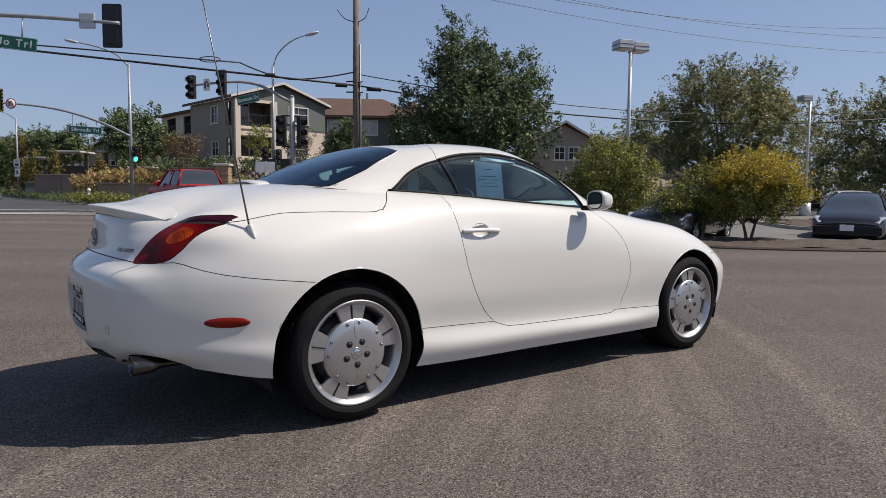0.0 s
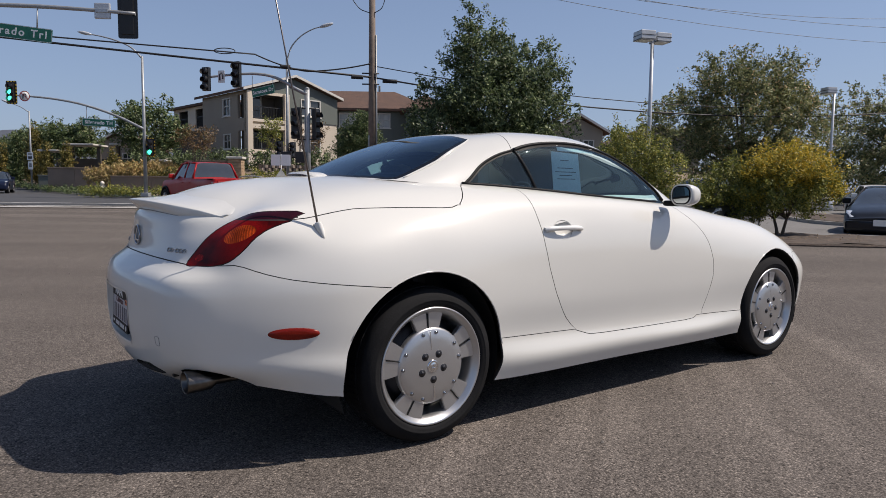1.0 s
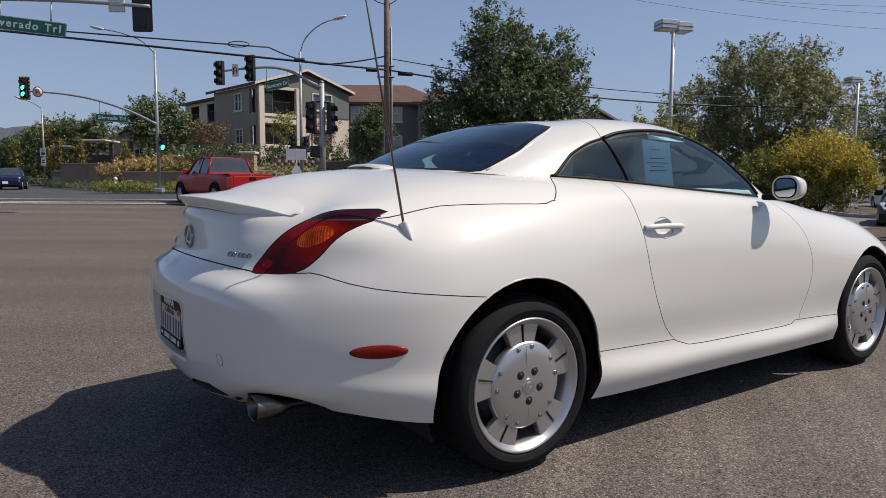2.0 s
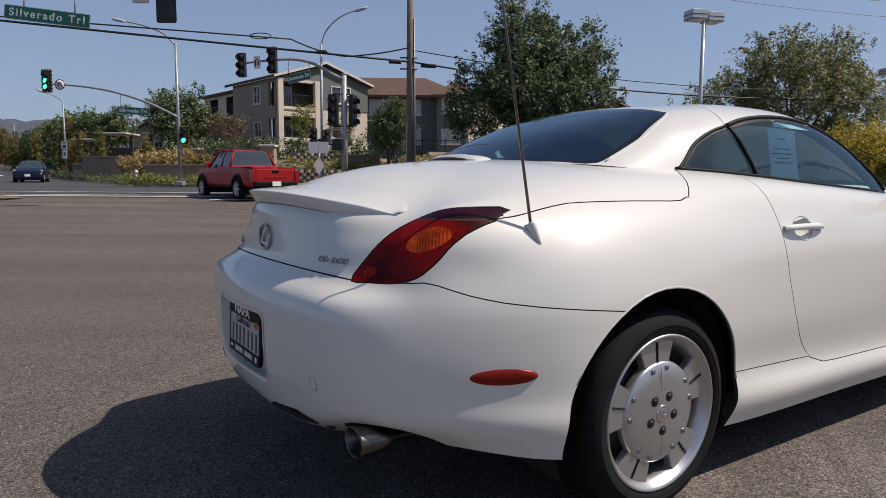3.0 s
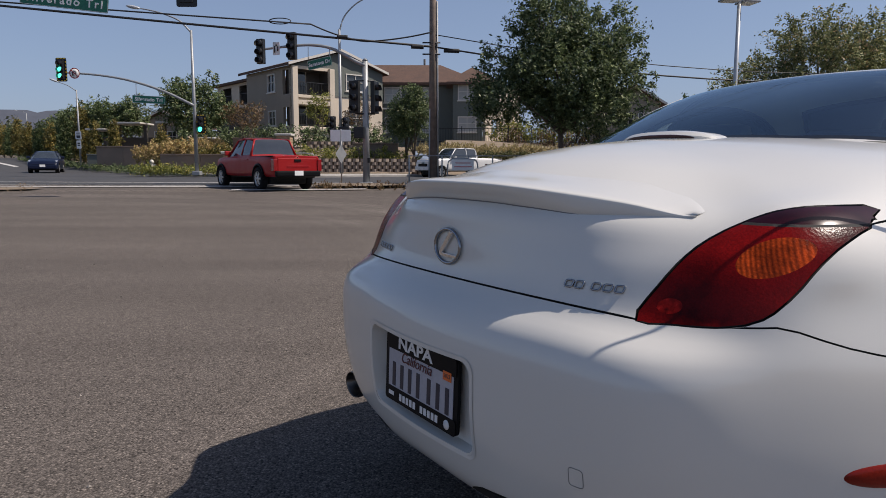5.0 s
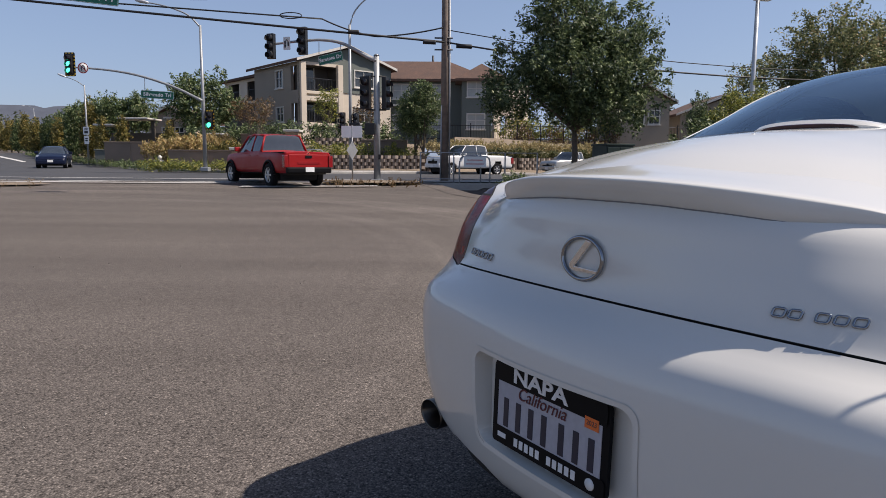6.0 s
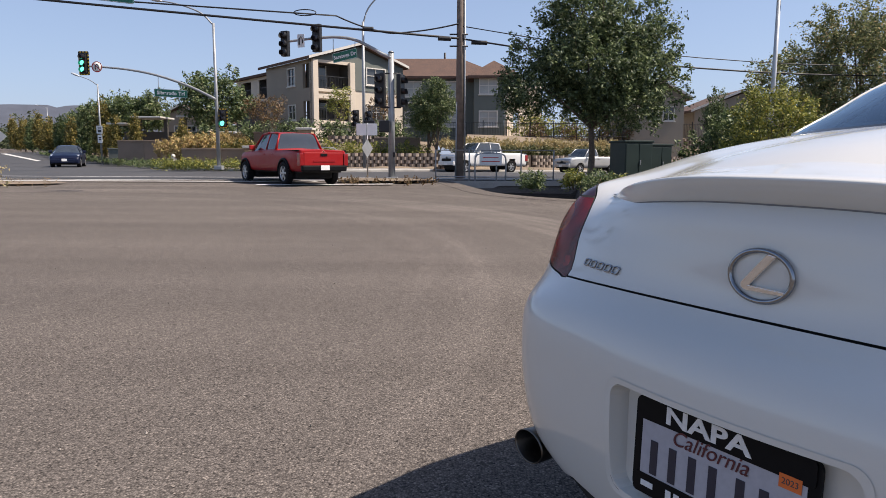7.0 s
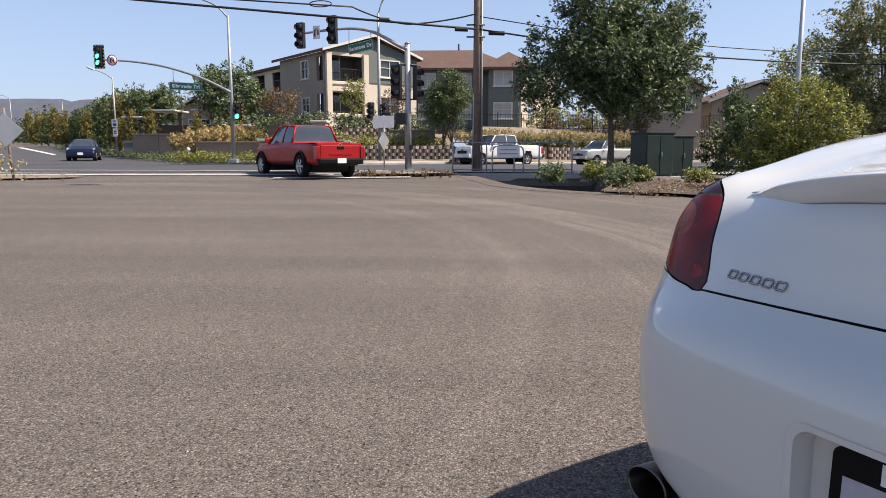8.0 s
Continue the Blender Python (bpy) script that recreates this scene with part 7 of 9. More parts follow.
FULL = [(-1.35, 1.25, 1.25, 0.85, 0), (-1.3, 1.28, 1.28, 0.85, 0), (0.7, 1.30, 1.30, 0.85, 0), (0.78, 1.31, 1.33, 0.85, 2), (0.90, 1.33, 1.90, 0.72, 1), (1.8, 1.32, 1.94, 0.74, 1), (2.45, 1.30, 1.90, 0.72, 1), (3.05, 1.26, 1.28, 0.86, 2), (3.5, 1.25, 1.25, 0.83, 0), (4.4, 1.18, 1.18, 0.78, 0), (4.5, 1.05, 1.05, 0.76, 0)]
far_truck = vehicle("white_pickup", "white crew-cab pickup truck on the far road", 2.4, 36.0, 214, WHITE_PAINT, FULL, (0.0, 3.7), 0.40, 0.98, pickup=True)
far_truck.scale = far_truck.scale * 0.84
REG = [(-1.3, 1.15, 1.15, 0.82, 0), (-1.25, 1.18, 1.18, 0.82, 0), (1.25, 1.20, 1.20, 0.82, 0), (1.32, 1.21, 1.23, 0.82, 2), (1.42, 1.22, 1.74, 0.69, 1), (2.1, 1.20, 1.75, 0.69, 1), (2.7, 1.16, 1.18, 0.83, 2), (3.1, 1.15, 1.15, 0.8, 0), (3.95, 1.06, 1.06, 0.74, 0), (4.05, 0.92, 0.92, 0.72, 0)]
far_truck = vehicle("silver_pickup", "silver single-cab pickup truck on the far road", 9.0, 40.3, 213, SILVER_PAINT, REG, (0.0, 3.1), 0.37, 0.95, pickup=True)
far_truck.scale = far_truck.scale * 0.84
HATCH = [(-0.85, 0.75, 0.78, 0.60, 0), (-0.80, 0.98, 1.02, 0.66, 2), (-0.2, 1.0, 1.36, 0.58, 1), (0.7, 0.98, 1.47, 0.60, 1), (1.35, 0.95, 1.42, 0.58, 1), (2.25, 0.93, 0.97, 0.74, 2), (2.9, 0.84, 0.86, 0.70, 0), (3.35, 0.70, 0.72, 0.60, 0), (3.45, 0.58, 0.6, 0.55, 0)]
vehicle("blue_sedan", "dark blue sedan coming along the road to the junction", -27.2, 43.6, -66, BLUE_PAINT, HATCH, (0.0, 2.75), 0.34, 0.91)
WEDGE = [(-0.85, 0.75, 0.78, 0.60, 0), (-0.80, 0.98, 1.05, 0.66, 2), (-0.3, 1.0, 1.30, 0.58, 1), (0.45, 0.97, 1.41, 0.60, 1), (1.15, 0.93, 1.37, 0.60, 1), (2.3, 0.88, 0.93, 0.76, 2), (2.75, 0.80, 0.84, 0.72, 0), (3.2, 0.68, 0.71, 0.62, 0), (3.42, 0.56, 0.58, 0.55, 0)]
vehicle("dark_hatchback", "near-black hatchback parked beyond the planter", 15.9, 16.3, -129, NAVY_PAINT, WEDGE, (0.0, 2.7), 0.325, 0.88, z=-0.2)
vehicle("grey_hatchback", "dark grey hatchback parked behind the shrubs", 10.5, 15.5, -132, GREY_PAINT, WEDGE, (0.0, 2.7), 0.325, 0.86, z=-0.12)
vehicle("white_sedan", "white sedan parked behind the dark hatchback", 21.4, 24.4, -112, WHITE_PAINT, HATCH, (0.0, 2.7), 0.33, 0.9, z=-0.1)
vehicle("white_sedan", "white sedan parked by the planter", 13.6, 24.0, -80, WHITE_PAINT, HATCH, (0.0, 2.7), 0.325, 0.88, z=0.1)


# ---- the white coupe ----
def coupe():
    """White two-door hardtop convertible; rear axle over the origin, nose along +x."""
    car = thing("hardtop_convertible", "pearl white two-door hardtop convertible parked on asphalt", "car")
    # character lines from the tail's middle round the side to the nose's middle
    low = [(-0.88, 0, 0.275), (-0.87, 0.32, 0.275), (-0.81, 0.52, 0.318), (-0.70, 0.672, 0.312), (-0.41, 0.855, 0.262), (0, 0.86, 0.23), (0.42, 0.868, 0.205), (1.2, 0.868, 0.20), (1.95, 0.868, 0.195), (2.62, 0.86, 0.20), (3.02, 0.80, 0.20), (3.28, 0.5, 0.18), (3.37, 0, 0.17)]
    edge = [(-0.99, 0, 0.335), (-0.965, 0.33, 0.335), (-0.905, 0.560, 0.382), (-0.755, 0.710, 0.382), (-0.41, 0.886, 0.368), (0, 0.885, 0.34), (0.42, 0.902, 0.30), (1.2, 0.902, 0.285), (1.95, 0.902, 0.275), (2.62, 0.885, 0.30), (3.08, 0.81, 0.30), (3.35, 0.5, 0.28), (3.44, 0, 0.27)]
    waist = [(-1.025, 0, 0.43), (-0.995, 0.335, 0.43), (-0.925, 0.572, 0.44), (-0.757, 0.719, 0.452), (-0.41, 0.880, 0.44), (0, 0.904, 0.43), (0.42, 0.886, 0.395), (1.2, 0.882, 0.37), (1.95, 0.881, 0.35), (2.62, 0.895, 0.40), (3.1, 0.82, 0.40), (3.38, 0.5, 0.38), (3.465, 0, 0.37)]
    belly = [(-1.04, 0, 0.57), (-1.005, 0.345, 0.57), (-0.938, 0.584, 0.57), (-0.762, 0.727, 0.57), (-0.41, 0.886, 0.57), (0, 0.912, 0.58), (0.45, 0.903, 0.55), (1.2, 0.898, 0.54), (1.95, 0.895, 0.54), (2.62, 0.91, 0.58), (3.1, 0.825, 0.55), (3.38, 0.5, 0.53), (3.465, 0, 0.52)]
    ledge = [(-1.027, 0, 0.705), (-0.993, 0.342, 0.70), (-0.929, 0.574, 0.698), (-0.757, 0.720, 0.698), (-0.41, 0.882, 0.69), (0, 0.911, 0.715), (0.45, 0.902, 0.70), (1.2, 0.902, 0.70), (1.95, 0.893, 0.70), (2.62, 0.885, 0.71), (3.03, 0.79, 0.66), (3.31, 0.48, 0.64), (3.40, 0, 0.63)]
    seam = [(-0.943, 0, 0.773), (-0.92, 0.33, 0.768), (-0.862, 0.534, 0.757), (-0.742, 0.692, 0.772), (-0.41, 0.853, 0.80), (0, 0.887, 0.83), (0.45, 0.89, 0.82), (1.2, 0.893, 0.82), (1.95, 0.875, 0.80), (2.62, 0.82, 0.80), (2.93, 0.73, 0.745), (3.18, 0.42, 0.73), (3.26, 0, 0.72)]
    flank = [(-0.929, 0, 0.870), (-0.893, 0.3, 0.865), (-0.812, 0.522, 0.855), (-0.702, 0.715, 0.868), (-0.41, 0.805, 0.88), (0, 0.845, 0.91), (0.45, 0.855, 0.915), (1.2, 0.868, 0.915), (1.95, 0.83, 0.885), (2.62, 0.73, 0.85), (2.85, 0.64, 0.80), (3.0, 0.38, 0.80), (3.05, 0, 0.80)]
    brow = [(-0.914, 0, 0.945), (-0.868, 0.3, 0.935), (-0.725, 0.555, 0.925), (-0.660, 0.672, 0.945), (-0.43, 0.735, 0.955), (0, 0.77, 0.99), (0.45, 0.80, 1.0), (1.2, 0.825, 0.985), (1.95, 0.75, 0.945), (2.5, 0.60, 0.885), (2.72, 0.53, 0.85), (2.85, 0.32, 0.845), (2.88, 0, 0.845)]
    rim = [(-0.79, 0, 1.005), (-0.73, 0.29, 0.992), (-0.63, 0.48, 0.972), (-0.56, 0.57, 0.985), (-0.37, 0.645, 1.015), (0, 0.685, 1.05), (0.45, 0.715, 1.055), (1.2, 0.765, 1.01), (1.85, 0.66, 0.972), (2.35, 0.48, 0.92), (2.55, 0.42, 0.89), (2.68, 0.27, 0.88), (2.72, 0, 0.88)]
    deck = [(-0.68, 0, 1.045), (-0.62, 0.22, 1.04), (-0.53, 0.36, 1.03), (-0.45, 0.40, 1.04), (-0.3, 0.42, 1.07), (0, 0.42, 1.098), (0.45, 0.42, 1.10), (1.2, 0.42, 0.99), (1.9, 0.40, 0.998), (2.25, 0.30, 0.955), (2.4, 0.27, 0.935), (2.5, 0.18, 0.925), (2.55, 0, 0.92)]
    spine = [(-0.54, 0, 1.075), (-0.49, 0, 1.083), (-0.43, 0, 1.09), (-0.35, 0, 1.097), (-0.22, 0, 1.105), (0, 0, 1.112), (0.45, 0, 1.11), (1.2, 0, 0.99), (1.9, 0, 1.005), (2.15, 0, 0.985), (2.25, 0, 0.972), (2.33, 0, 0.96), (2.4, 0, 0.95)]
    hb = skin([low, edge, waist, belly, ledge, seam, flank, brow, rim, deck, spine], 9, 5)

    # fuller rear corner below the lamp
    hb.normal_update()
    for v in hb.verts:
        if v.co.x < -0.35:
            d2 = ((v.co.x + 0.75) / 0.13) ** 2 + ((abs(v.co.y) - 0.695) / 0.09) ** 2 + ((v.co.z - 0.775) / 0.055) ** 2
            out = Vector((-0.67, 0.74 if v.co.y > 0 else -0.74, 0))
            v.co += out * 0.016 * math.exp(-d2)
    kept = normals_of(hb)

    def drop(f):
        bmesh.ops.delete(hb, geom=list(cut(hb, f)), context="FACES")

    # dark inner shell, so that the joints read dark
    inner = panel([f for f in hb.faces if f.calc_center_median().z < 0.93 or f.calc_center_median().x < 0.0 or f.calc_center_median().x > 2.1], 0, flange=0)
    for v in inner.verts:
        v.co -= v.normal * 0.016
    bmesh.ops.delete(inner, geom=[f for f in inner.faces if (abs(f.calc_center_median().x - 0.735) < 0.09 and abs(f.calc_center_median().z - 0.868) < 0.07) or math.hypot(f.calc_center_median().x, f.calc_center_median().z - 0.33) < 0.42 or math.hypot(f.calc_center_median().x - 2.62, f.calc_center_median().z - 0.33) < 0.42 or (f.calc_center_median().x < -0.7 and abs(f.calc_center_median().y) < 0.27 and 0.38 < f.calc_center_median().z < 0.66)], context="FACES")
    # wheel arches, cabin, plate recess, lower vents
    drop(lambda x, y, z: math.hypot(x + 0.02, z - 0.335) - 0.382 if y > 0.3 else 1.0)
    drop(lambda x, y, z: math.hypot(x - 2.615, z - 0.325) - 0.372 if y > 0.3 else 1.0)
    foot = outline(smooth_outline([(-0.13, -0.4), (-0.13, 0), (-0.085, 0.35), (0.04, 0.565), (0.30, 0.645), (0.62, 0.69), (1.0, 0.725), (1.45, 0.74), (1.75, 0.71), (2.0, 0.53), (2.17, 0.27), (2.2, 0), (2.2, -0.4)]))
    drop(lambda x, y, z: foot(x, y) if z > 0.9 else 1.0)
    plate_hole = outline(rounded(0.45, 0.215, 0.03))
    drop(lambda x, y, z: plate_hole(y, z - 0.525) if x < -0.7 else 1.0)
    slot = outline([(0.16, 0.325), (0.21, 0.352), (0.36, 0.367), (0.44, 0.345), (0.40, 0.325)])
    drop(lambda x, y, z: slot(y, z) if x < -0.7 else 1.0)
    pipe_notch = outline(smooth_outline([(0.50, 0.20), (0.505, 0.345), (0.58, 0.375), (0.67, 0.355), (0.70, 0.20)]))
    drop(lambda x, y, z: pipe_notch(y, z) if x < -0.55 else 1.0)
    drop(lambda x, y, z: 0.05 * (math.hypot((x - 0.735) / 0.058, (z - 0.868) / 0.042) - 1) if y > 0.6 else 1.0)
    # tail lamp
    lamp_line = smooth_outline([(0.510, 0.759), (0.532, 0.83), (0.564, 0.895), (0.612, 0.938), (0.66, 0.958), (0.705, 0.9605), (0.738, 0.957), (0.742, 0.935), (0.740, 0.905), (0.729, 0.862), (0.710, 0.81), (0.686, 0.776), (0.645, 0.762), (0.57, 0.757)])
    lamp_f = outline(lamp_line)
    lamp_at = lambda x, y, z: max(lamp_f(y, z), x + 0.478 + 2.6 * (0.957 - max(z, 0.930))) if x < -0.38 else 1.0
    lamp = cut(hb, lambda x, y, z: lamp_at(x, y, z))
    # door
    door_f = outline([(0.56, 1.20), (0.585, 1.0), (0.595, 0.90), (0.608, 0.80), (0.635, 0.69), (0.676, 0.58), (0.73, 0.485), (0.79, 0.415), (0.85, 0.372), (0.92, 0.352), (1.03, 0.347), (1.4, 0.341), (1.75, 0.337), (1.83, 0.345), (1.865, 0.372), (1.905, 0.46), (1.94, 0.57), (1.937, 0.66), (1.905, 0.75), (1.85, 0.83), (1.77, 0.90), (1.70, 0.95), (1.66, 0.985), (1.64, 1.2)])
    door = cut(hb, lambda x, y, z: door_f(x, z) if y > 0.55 else 1.0)
    # rear bumper, boot lid, front bumper, bonnet
    bump_z = lambda x: float(np.interp(x, (-0.95, -0.92, -0.862, -0.78, -0.745, -0.72, -0.68, -0.64, -0.58, -0.48, -0.14, 0.0), (0.773, 0.768, 0.757, 0.765, 0.768, 0.758, 0.742, 0.729, 0.715, 0.70, 0.662, 0.66)))
    bumper = cut(hb, lambda x, y, z: max(z - bump_z(x), x + 0.02))
    lid_f = outline([(-1.2, -0.5), (-1.2, 0.46), (-0.89, 0.55), (-0.81, 0.575), (-0.75, 0.615), (-0.70, 0.66), (-0.66, 0.695), (-0.55, 0.738), (-0.48, 0.745), (-0.42, 0.745), (-0.3, 0.748), (0.0, 0.790), (0.13, 0.806), (0.185, 0.800), (0.225, 0.775), (0.25, 0.735), (0.275, 0.69), (0.30, 0.66), (0.34, 0.62), (0.5, 0.5), (0.5, -0.5)])
    lid = cut(hb, lambda x, y, z: lid_f(x, y) if z > 0.755 - 0.08 * (x < -0.95) else 1.0)
    nose = cut(hb, lambda x, y, z: max(2.86 - x, z - 0.66))
    hood_f = outline([(1.78, -0.4), (1.78, 0.70), (2.1, 0.69), (2.5, 0.62), (2.8, 0.56), (3.1, 0.42), (3.22, 0.2), (3.22, -0.4)])
    hood = cut(hb, lambda x, y, z: hood_f(x, y) if z > 0.7 else 1.0)
    sill = cut(hb, lambda x, y, z: z - float(np.interp(x, (0.3, 0.42, 2.0, 2.3), (0.402, 0.397, 0.350, 0.341))) if 0.2 < x < 2.4 else 1.0)

    def inside(f, test):
        c = f.calc_center_median()
        return test(c.x, c.y, c.z)

    tree_of = BVHTree.FromBMesh(hb)

    def on_rear(y, z):
        """The place and outward direction of the tail's skin at that side and height."""
        p, n, _, _ = tree_of.ray_cast(Vector((-2.0, abs(y), z)), Vector((1, 0, 0)))
        n = n if n.x < 0 else -n
        return Vector((p.x, y, z)), Vector((n.x, n.y if y > 0 else -n.y, n.z))

    def on_side(x, z, s):
        p, n, _, _ = tree_of.ray_cast(Vector((x, 2.0, z)), Vector((0, -1, 0)))
        n = n if n.y > 0 else -n
        return Vector((x, s * p.y, z)), Vector((n.x, s * n.y, n.z))

    def seat_on(p, n, lift=0.0):
        """A pose on the skin: z outwards, y up."""
        zz = n.normalized()
        xx = Vector((0, 0, 1)).cross(zz).normalized()
        yy = zz.cross(xx)
        return Matrix.Translation(p + zz * lift) @ Matrix((xx, yy, zz)).transposed().to_4x4()

    spots = {}
    for k in range(5):
        for nm, y0, y1 in (("maker_badge", 0.455, 0.315), ("model_badge", -0.358, -0.466)):
            yy = y0 + (y1 - y0) * (k + 0.5) / 5 - (0.012 if nm == "model_badge" and k > 1 else 0)
            spots[nm, k] = seat_on(*on_rear(yy, 0.800 if nm == "maker_badge" else 0.804), 0.0015)
    ring = []
    for q, w in zip(rounded(0.45, 0.215, 0.03), rounded(0.45, 0.215, 0.03)[1:] + rounded(0.45, 0.215, 0.03)[:1]):
        k = max(1, int(math.dist(q, w) / 0.03))
        ring += [(q[0] + (w[0] - q[0]) * i / k, q[1] + (w[1] - q[1]) * i / k) for i in range(k)]
    recess_rim = []
    for a, b in ring:
        p, n = on_rear(-a * 1.022, b * 1.04 + 0.525)
        recess_rim.append((p + n.normalized() * 0.0018, Vector((p.x - 0.0016, -a * 0.972, b * 0.945 + 0.525))))
    spots["emblem"] = seat_on(*on_rear(0.0005, 0.841), 0.004)
    p, n = tree_of.find_nearest(Vector((-0.460, 0.783, 0.902)))[:2]
    n = n if n.y > 0 else -n
    spots["aerial"] = seat_on(Vector((p.x, -p.y, p.z)), Vector((n.x, -n.y, n.z)))
    spots["tow"] = seat_on(*on_rear(-0.478, 0.474), 0.0)
    for s in (-1, 1):
        spots["marker", s] = seat_on(*on_side(-0.580, 0.517, s), -0.003)
        spots["handle", s] = Matrix.Translation((-0.08, 0, 0)) @ seat_on(*on_side(0.815, 0.868, s), 0.0)
    belt = []
    for x, y in ((0.31, 0.650), (0.45, 0.670), (0.62, 0.692), (0.80, 0.710), (1.0, 0.727), (1.2, 0.735), (1.45, 0.742), (1.60, 0.735), (1.68, 0.722)):
        p, _, _, _ = tree_of.ray_cast(Vector((x, y + 0.010, 2.0)), Vector((0, 0, -1)))
        if p is not None and p.z > 0.85:
            belt.append((x, y + 0.004, p.z + 0.004))
    groups = {k: [] for k in ("lamp", "door", "bumper", "lid", "nose", "hood", "sill", "body")}
    for f in hb.faces:
        if inside(f, lambda x, y, z: lamp_at(x, y, z) < 0):
            groups["lamp"].append(f)
        elif inside(f, lambda x, y, z: y > 0.55 and door_f(x, z) < 0):
            groups["door"].append(f)
        elif inside(f, lambda x, y, z: z < bump_z(x) and x < -0.02):
            groups["bumper"].append(f)
        elif inside(f, lambda x, y, z: z > 0.7 and lid_f(x, y) < 0):
            groups["lid"].append(f)
        elif inside(f, lambda x, y, z: x > 2.86 and z < 0.66):
            groups["nose"].append(f)
        elif inside(f, lambda x, y, z: z > 0.7 and hood_f(x, y) < 0):
            groups["hood"].append(f)
        elif inside(f, lambda x, y, z: 0.2 < x < 2.4 and z < float(np.interp(x, (0.3, 0.42, 2.0, 2.3), (0.402, 0.397, 0.350, 0.341)))):
            groups["sill"].append(f)
        else:
            groups["body"].append(f)
    part("inner_shell", inner, UNDER, car)
    bumper_ob = smooth_like(part("rear_bumper", panel(groups["bumper"], 0, gap=0.0017), [PAINT, UNDER], car), kept)
    lid_ob = smooth_like(part("boot_lid", panel(groups["lid"], 0, gap=0.0028), [PAINT, UNDER], car), kept)
    smooth_like(part("front_bumper", panel(groups["nose"], 0), [PAINT, UNDER], car), kept)
    smooth_like(part("bonnet", panel(groups["hood"], 0), [PAINT, UNDER], car), kept)
    lamp_obs, door_obs = {}, {}
    for s in (-1, 1):
        smooth_like(part("body_side", panel(groups["body"], s), [PAINT, UNDER], car), kept)
        smooth_like(part("sill_panel", panel(groups["sill"], s), [PAINT, UNDER], car), kept)
        door_obs[s] = smooth_like(part("door", panel(groups["door"], s), [PAINT, UNDER], car), kept)
        bm = panel(groups["lamp"], s, gap=0.0025, flange=0.02)
        bmesh.ops.triangulate(bm, faces=[f for f in bm.faces if f.material_index != 1])
        bmesh.ops.subdivide_edges(bm, edges=[e for e in bm.edges if all(f.material_index != 1 for f in e.link_faces)], cuts=2, use_grid_fill=True)
        bmesh.ops.triangulate(bm, faces=[f for f in bm.faces if len(f.verts) > 4])
        bulb = lambda y, z: (((abs(y) - 0.675) * 0.951 + (z - 0.877) * 0.309) / 0.047) ** 2 + (((z - 0.877) * 0.951 - (abs(y) - 0.675) * 0.309) / 0.032) ** 2 - 1
        for level in (0.9268, 0.9312):
            cut(bm, lambda x, y, z: level - z)
        cut(bm, lambda x, y, z: 0.03 * bulb(y, z))
        for f in bm.faces:
            c = f.calc_center_median()
            if f.material_index != 1:
                f.material_index = 2 if c.z > 0.9312 else 1 if c.z > 0.9268 else 3 if bulb(c.y, c.z) < 0 else 0
        cut(bm, lambda x, y, z: 0.03 * (math.hypot((abs(y) - 0.555) / 0.020, (z - 0.786) / 0.013) - 1))
        for f in bm.faces:
            q = f.calc_center_median()
            if f.material_index == 0 and math.hypot((abs(q.y) - 0.555) / 0.020, (q.z - 0.786) / 0.013) < 1:
                f.material_index = 4
        lamp_obs[s] = part("tail_lamp", bm, [RED_LENS, UNDER, DARK_RED_LENS, AMBER_LENS, BULB_RED], car, "red tail lamp with an amber indicator")
        smooth_like(lamp_obs[s], kept)
    hb.free()

    # ---- roof, pillars and glass ----
    g0 = [(-0.15, 0, 1.095), (-0.10, 0.35, 1.092), (0.03, 0.58, 1.082), (0.30, 0.66, 1.055), (0.62, 0.705, 1.02), (1.0, 0.74, 0.995), (1.45, 0.757, 0.97), (1.80, 0.735, 0.95), (2.05, 0.55, 0.965), (2.2, 0.28, 0.98), (2.24, 0, 0.985)]
    g1 = [(0.06, 0, 1.19), (0.10, 0.34, 1.182), (0.20, 0.54, 1.16), (0.40, 0.62, 1.15), (0.64, 0.665, 1.13), (1.0, 0.70, 1.12), (1.38, 0.71, 1.09), (1.64, 0.69, 1.07), (1.84, 0.52, 1.07), (1.97, 0.26, 1.09), (2.0, 0, 1.095)]
    g2 = [(0.30, 0, 1.275), (0.32, 0.33, 1.268), (0.38, 0.50, 1.247), (0.50, 0.572, 1.238), (0.67, 0.61, 1.248), (1.0, 0.635, 1.268), (1.27, 0.64, 1.240), (1.45, 0.615, 1.203), (1.61, 0.46, 1.2), (1.70, 0.24, 1.212), (1.72, 0, 1.215)]
    g3 = [(0.50, 0, 1.332), (0.51, 0.30, 1.323), (0.54, 0.42, 1.312), (0.60, 0.47, 1.312), (0.73, 0.48, 1.328), (1.0, 0.49, 1.336), (1.2, 0.49, 1.325), (1.3, 0.48, 1.30), (1.38, 0.38, 1.295), (1.43, 0.2, 1.30), (1.44, 0, 1.305)]
    g4 = [(0.70, 0, 1.352), (0.72, 0, 1.353), (0.75, 0, 1.354), (0.8, 0, 1.356), (0.87, 0, 1.358), (1.0, 0, 1.36), (1.1, 0, 1.358), (1.15, 0, 1.356), (1.2, 0, 1.352), (1.24, 0, 1.345), (1.27, 0, 1.34)]
    gb = skin([g0, g1, g2, g3, g4], 8, 9)
    kept_roof = normals_of(gb)
    quarter_f = outline([(0.30, 1.055), (0.36, 1.095), (0.45, 1.165), (0.55, 1.212), (0.655, 1.242), (0.681, 1.18), (0.702, 1.13), (0.728, 1.03)])
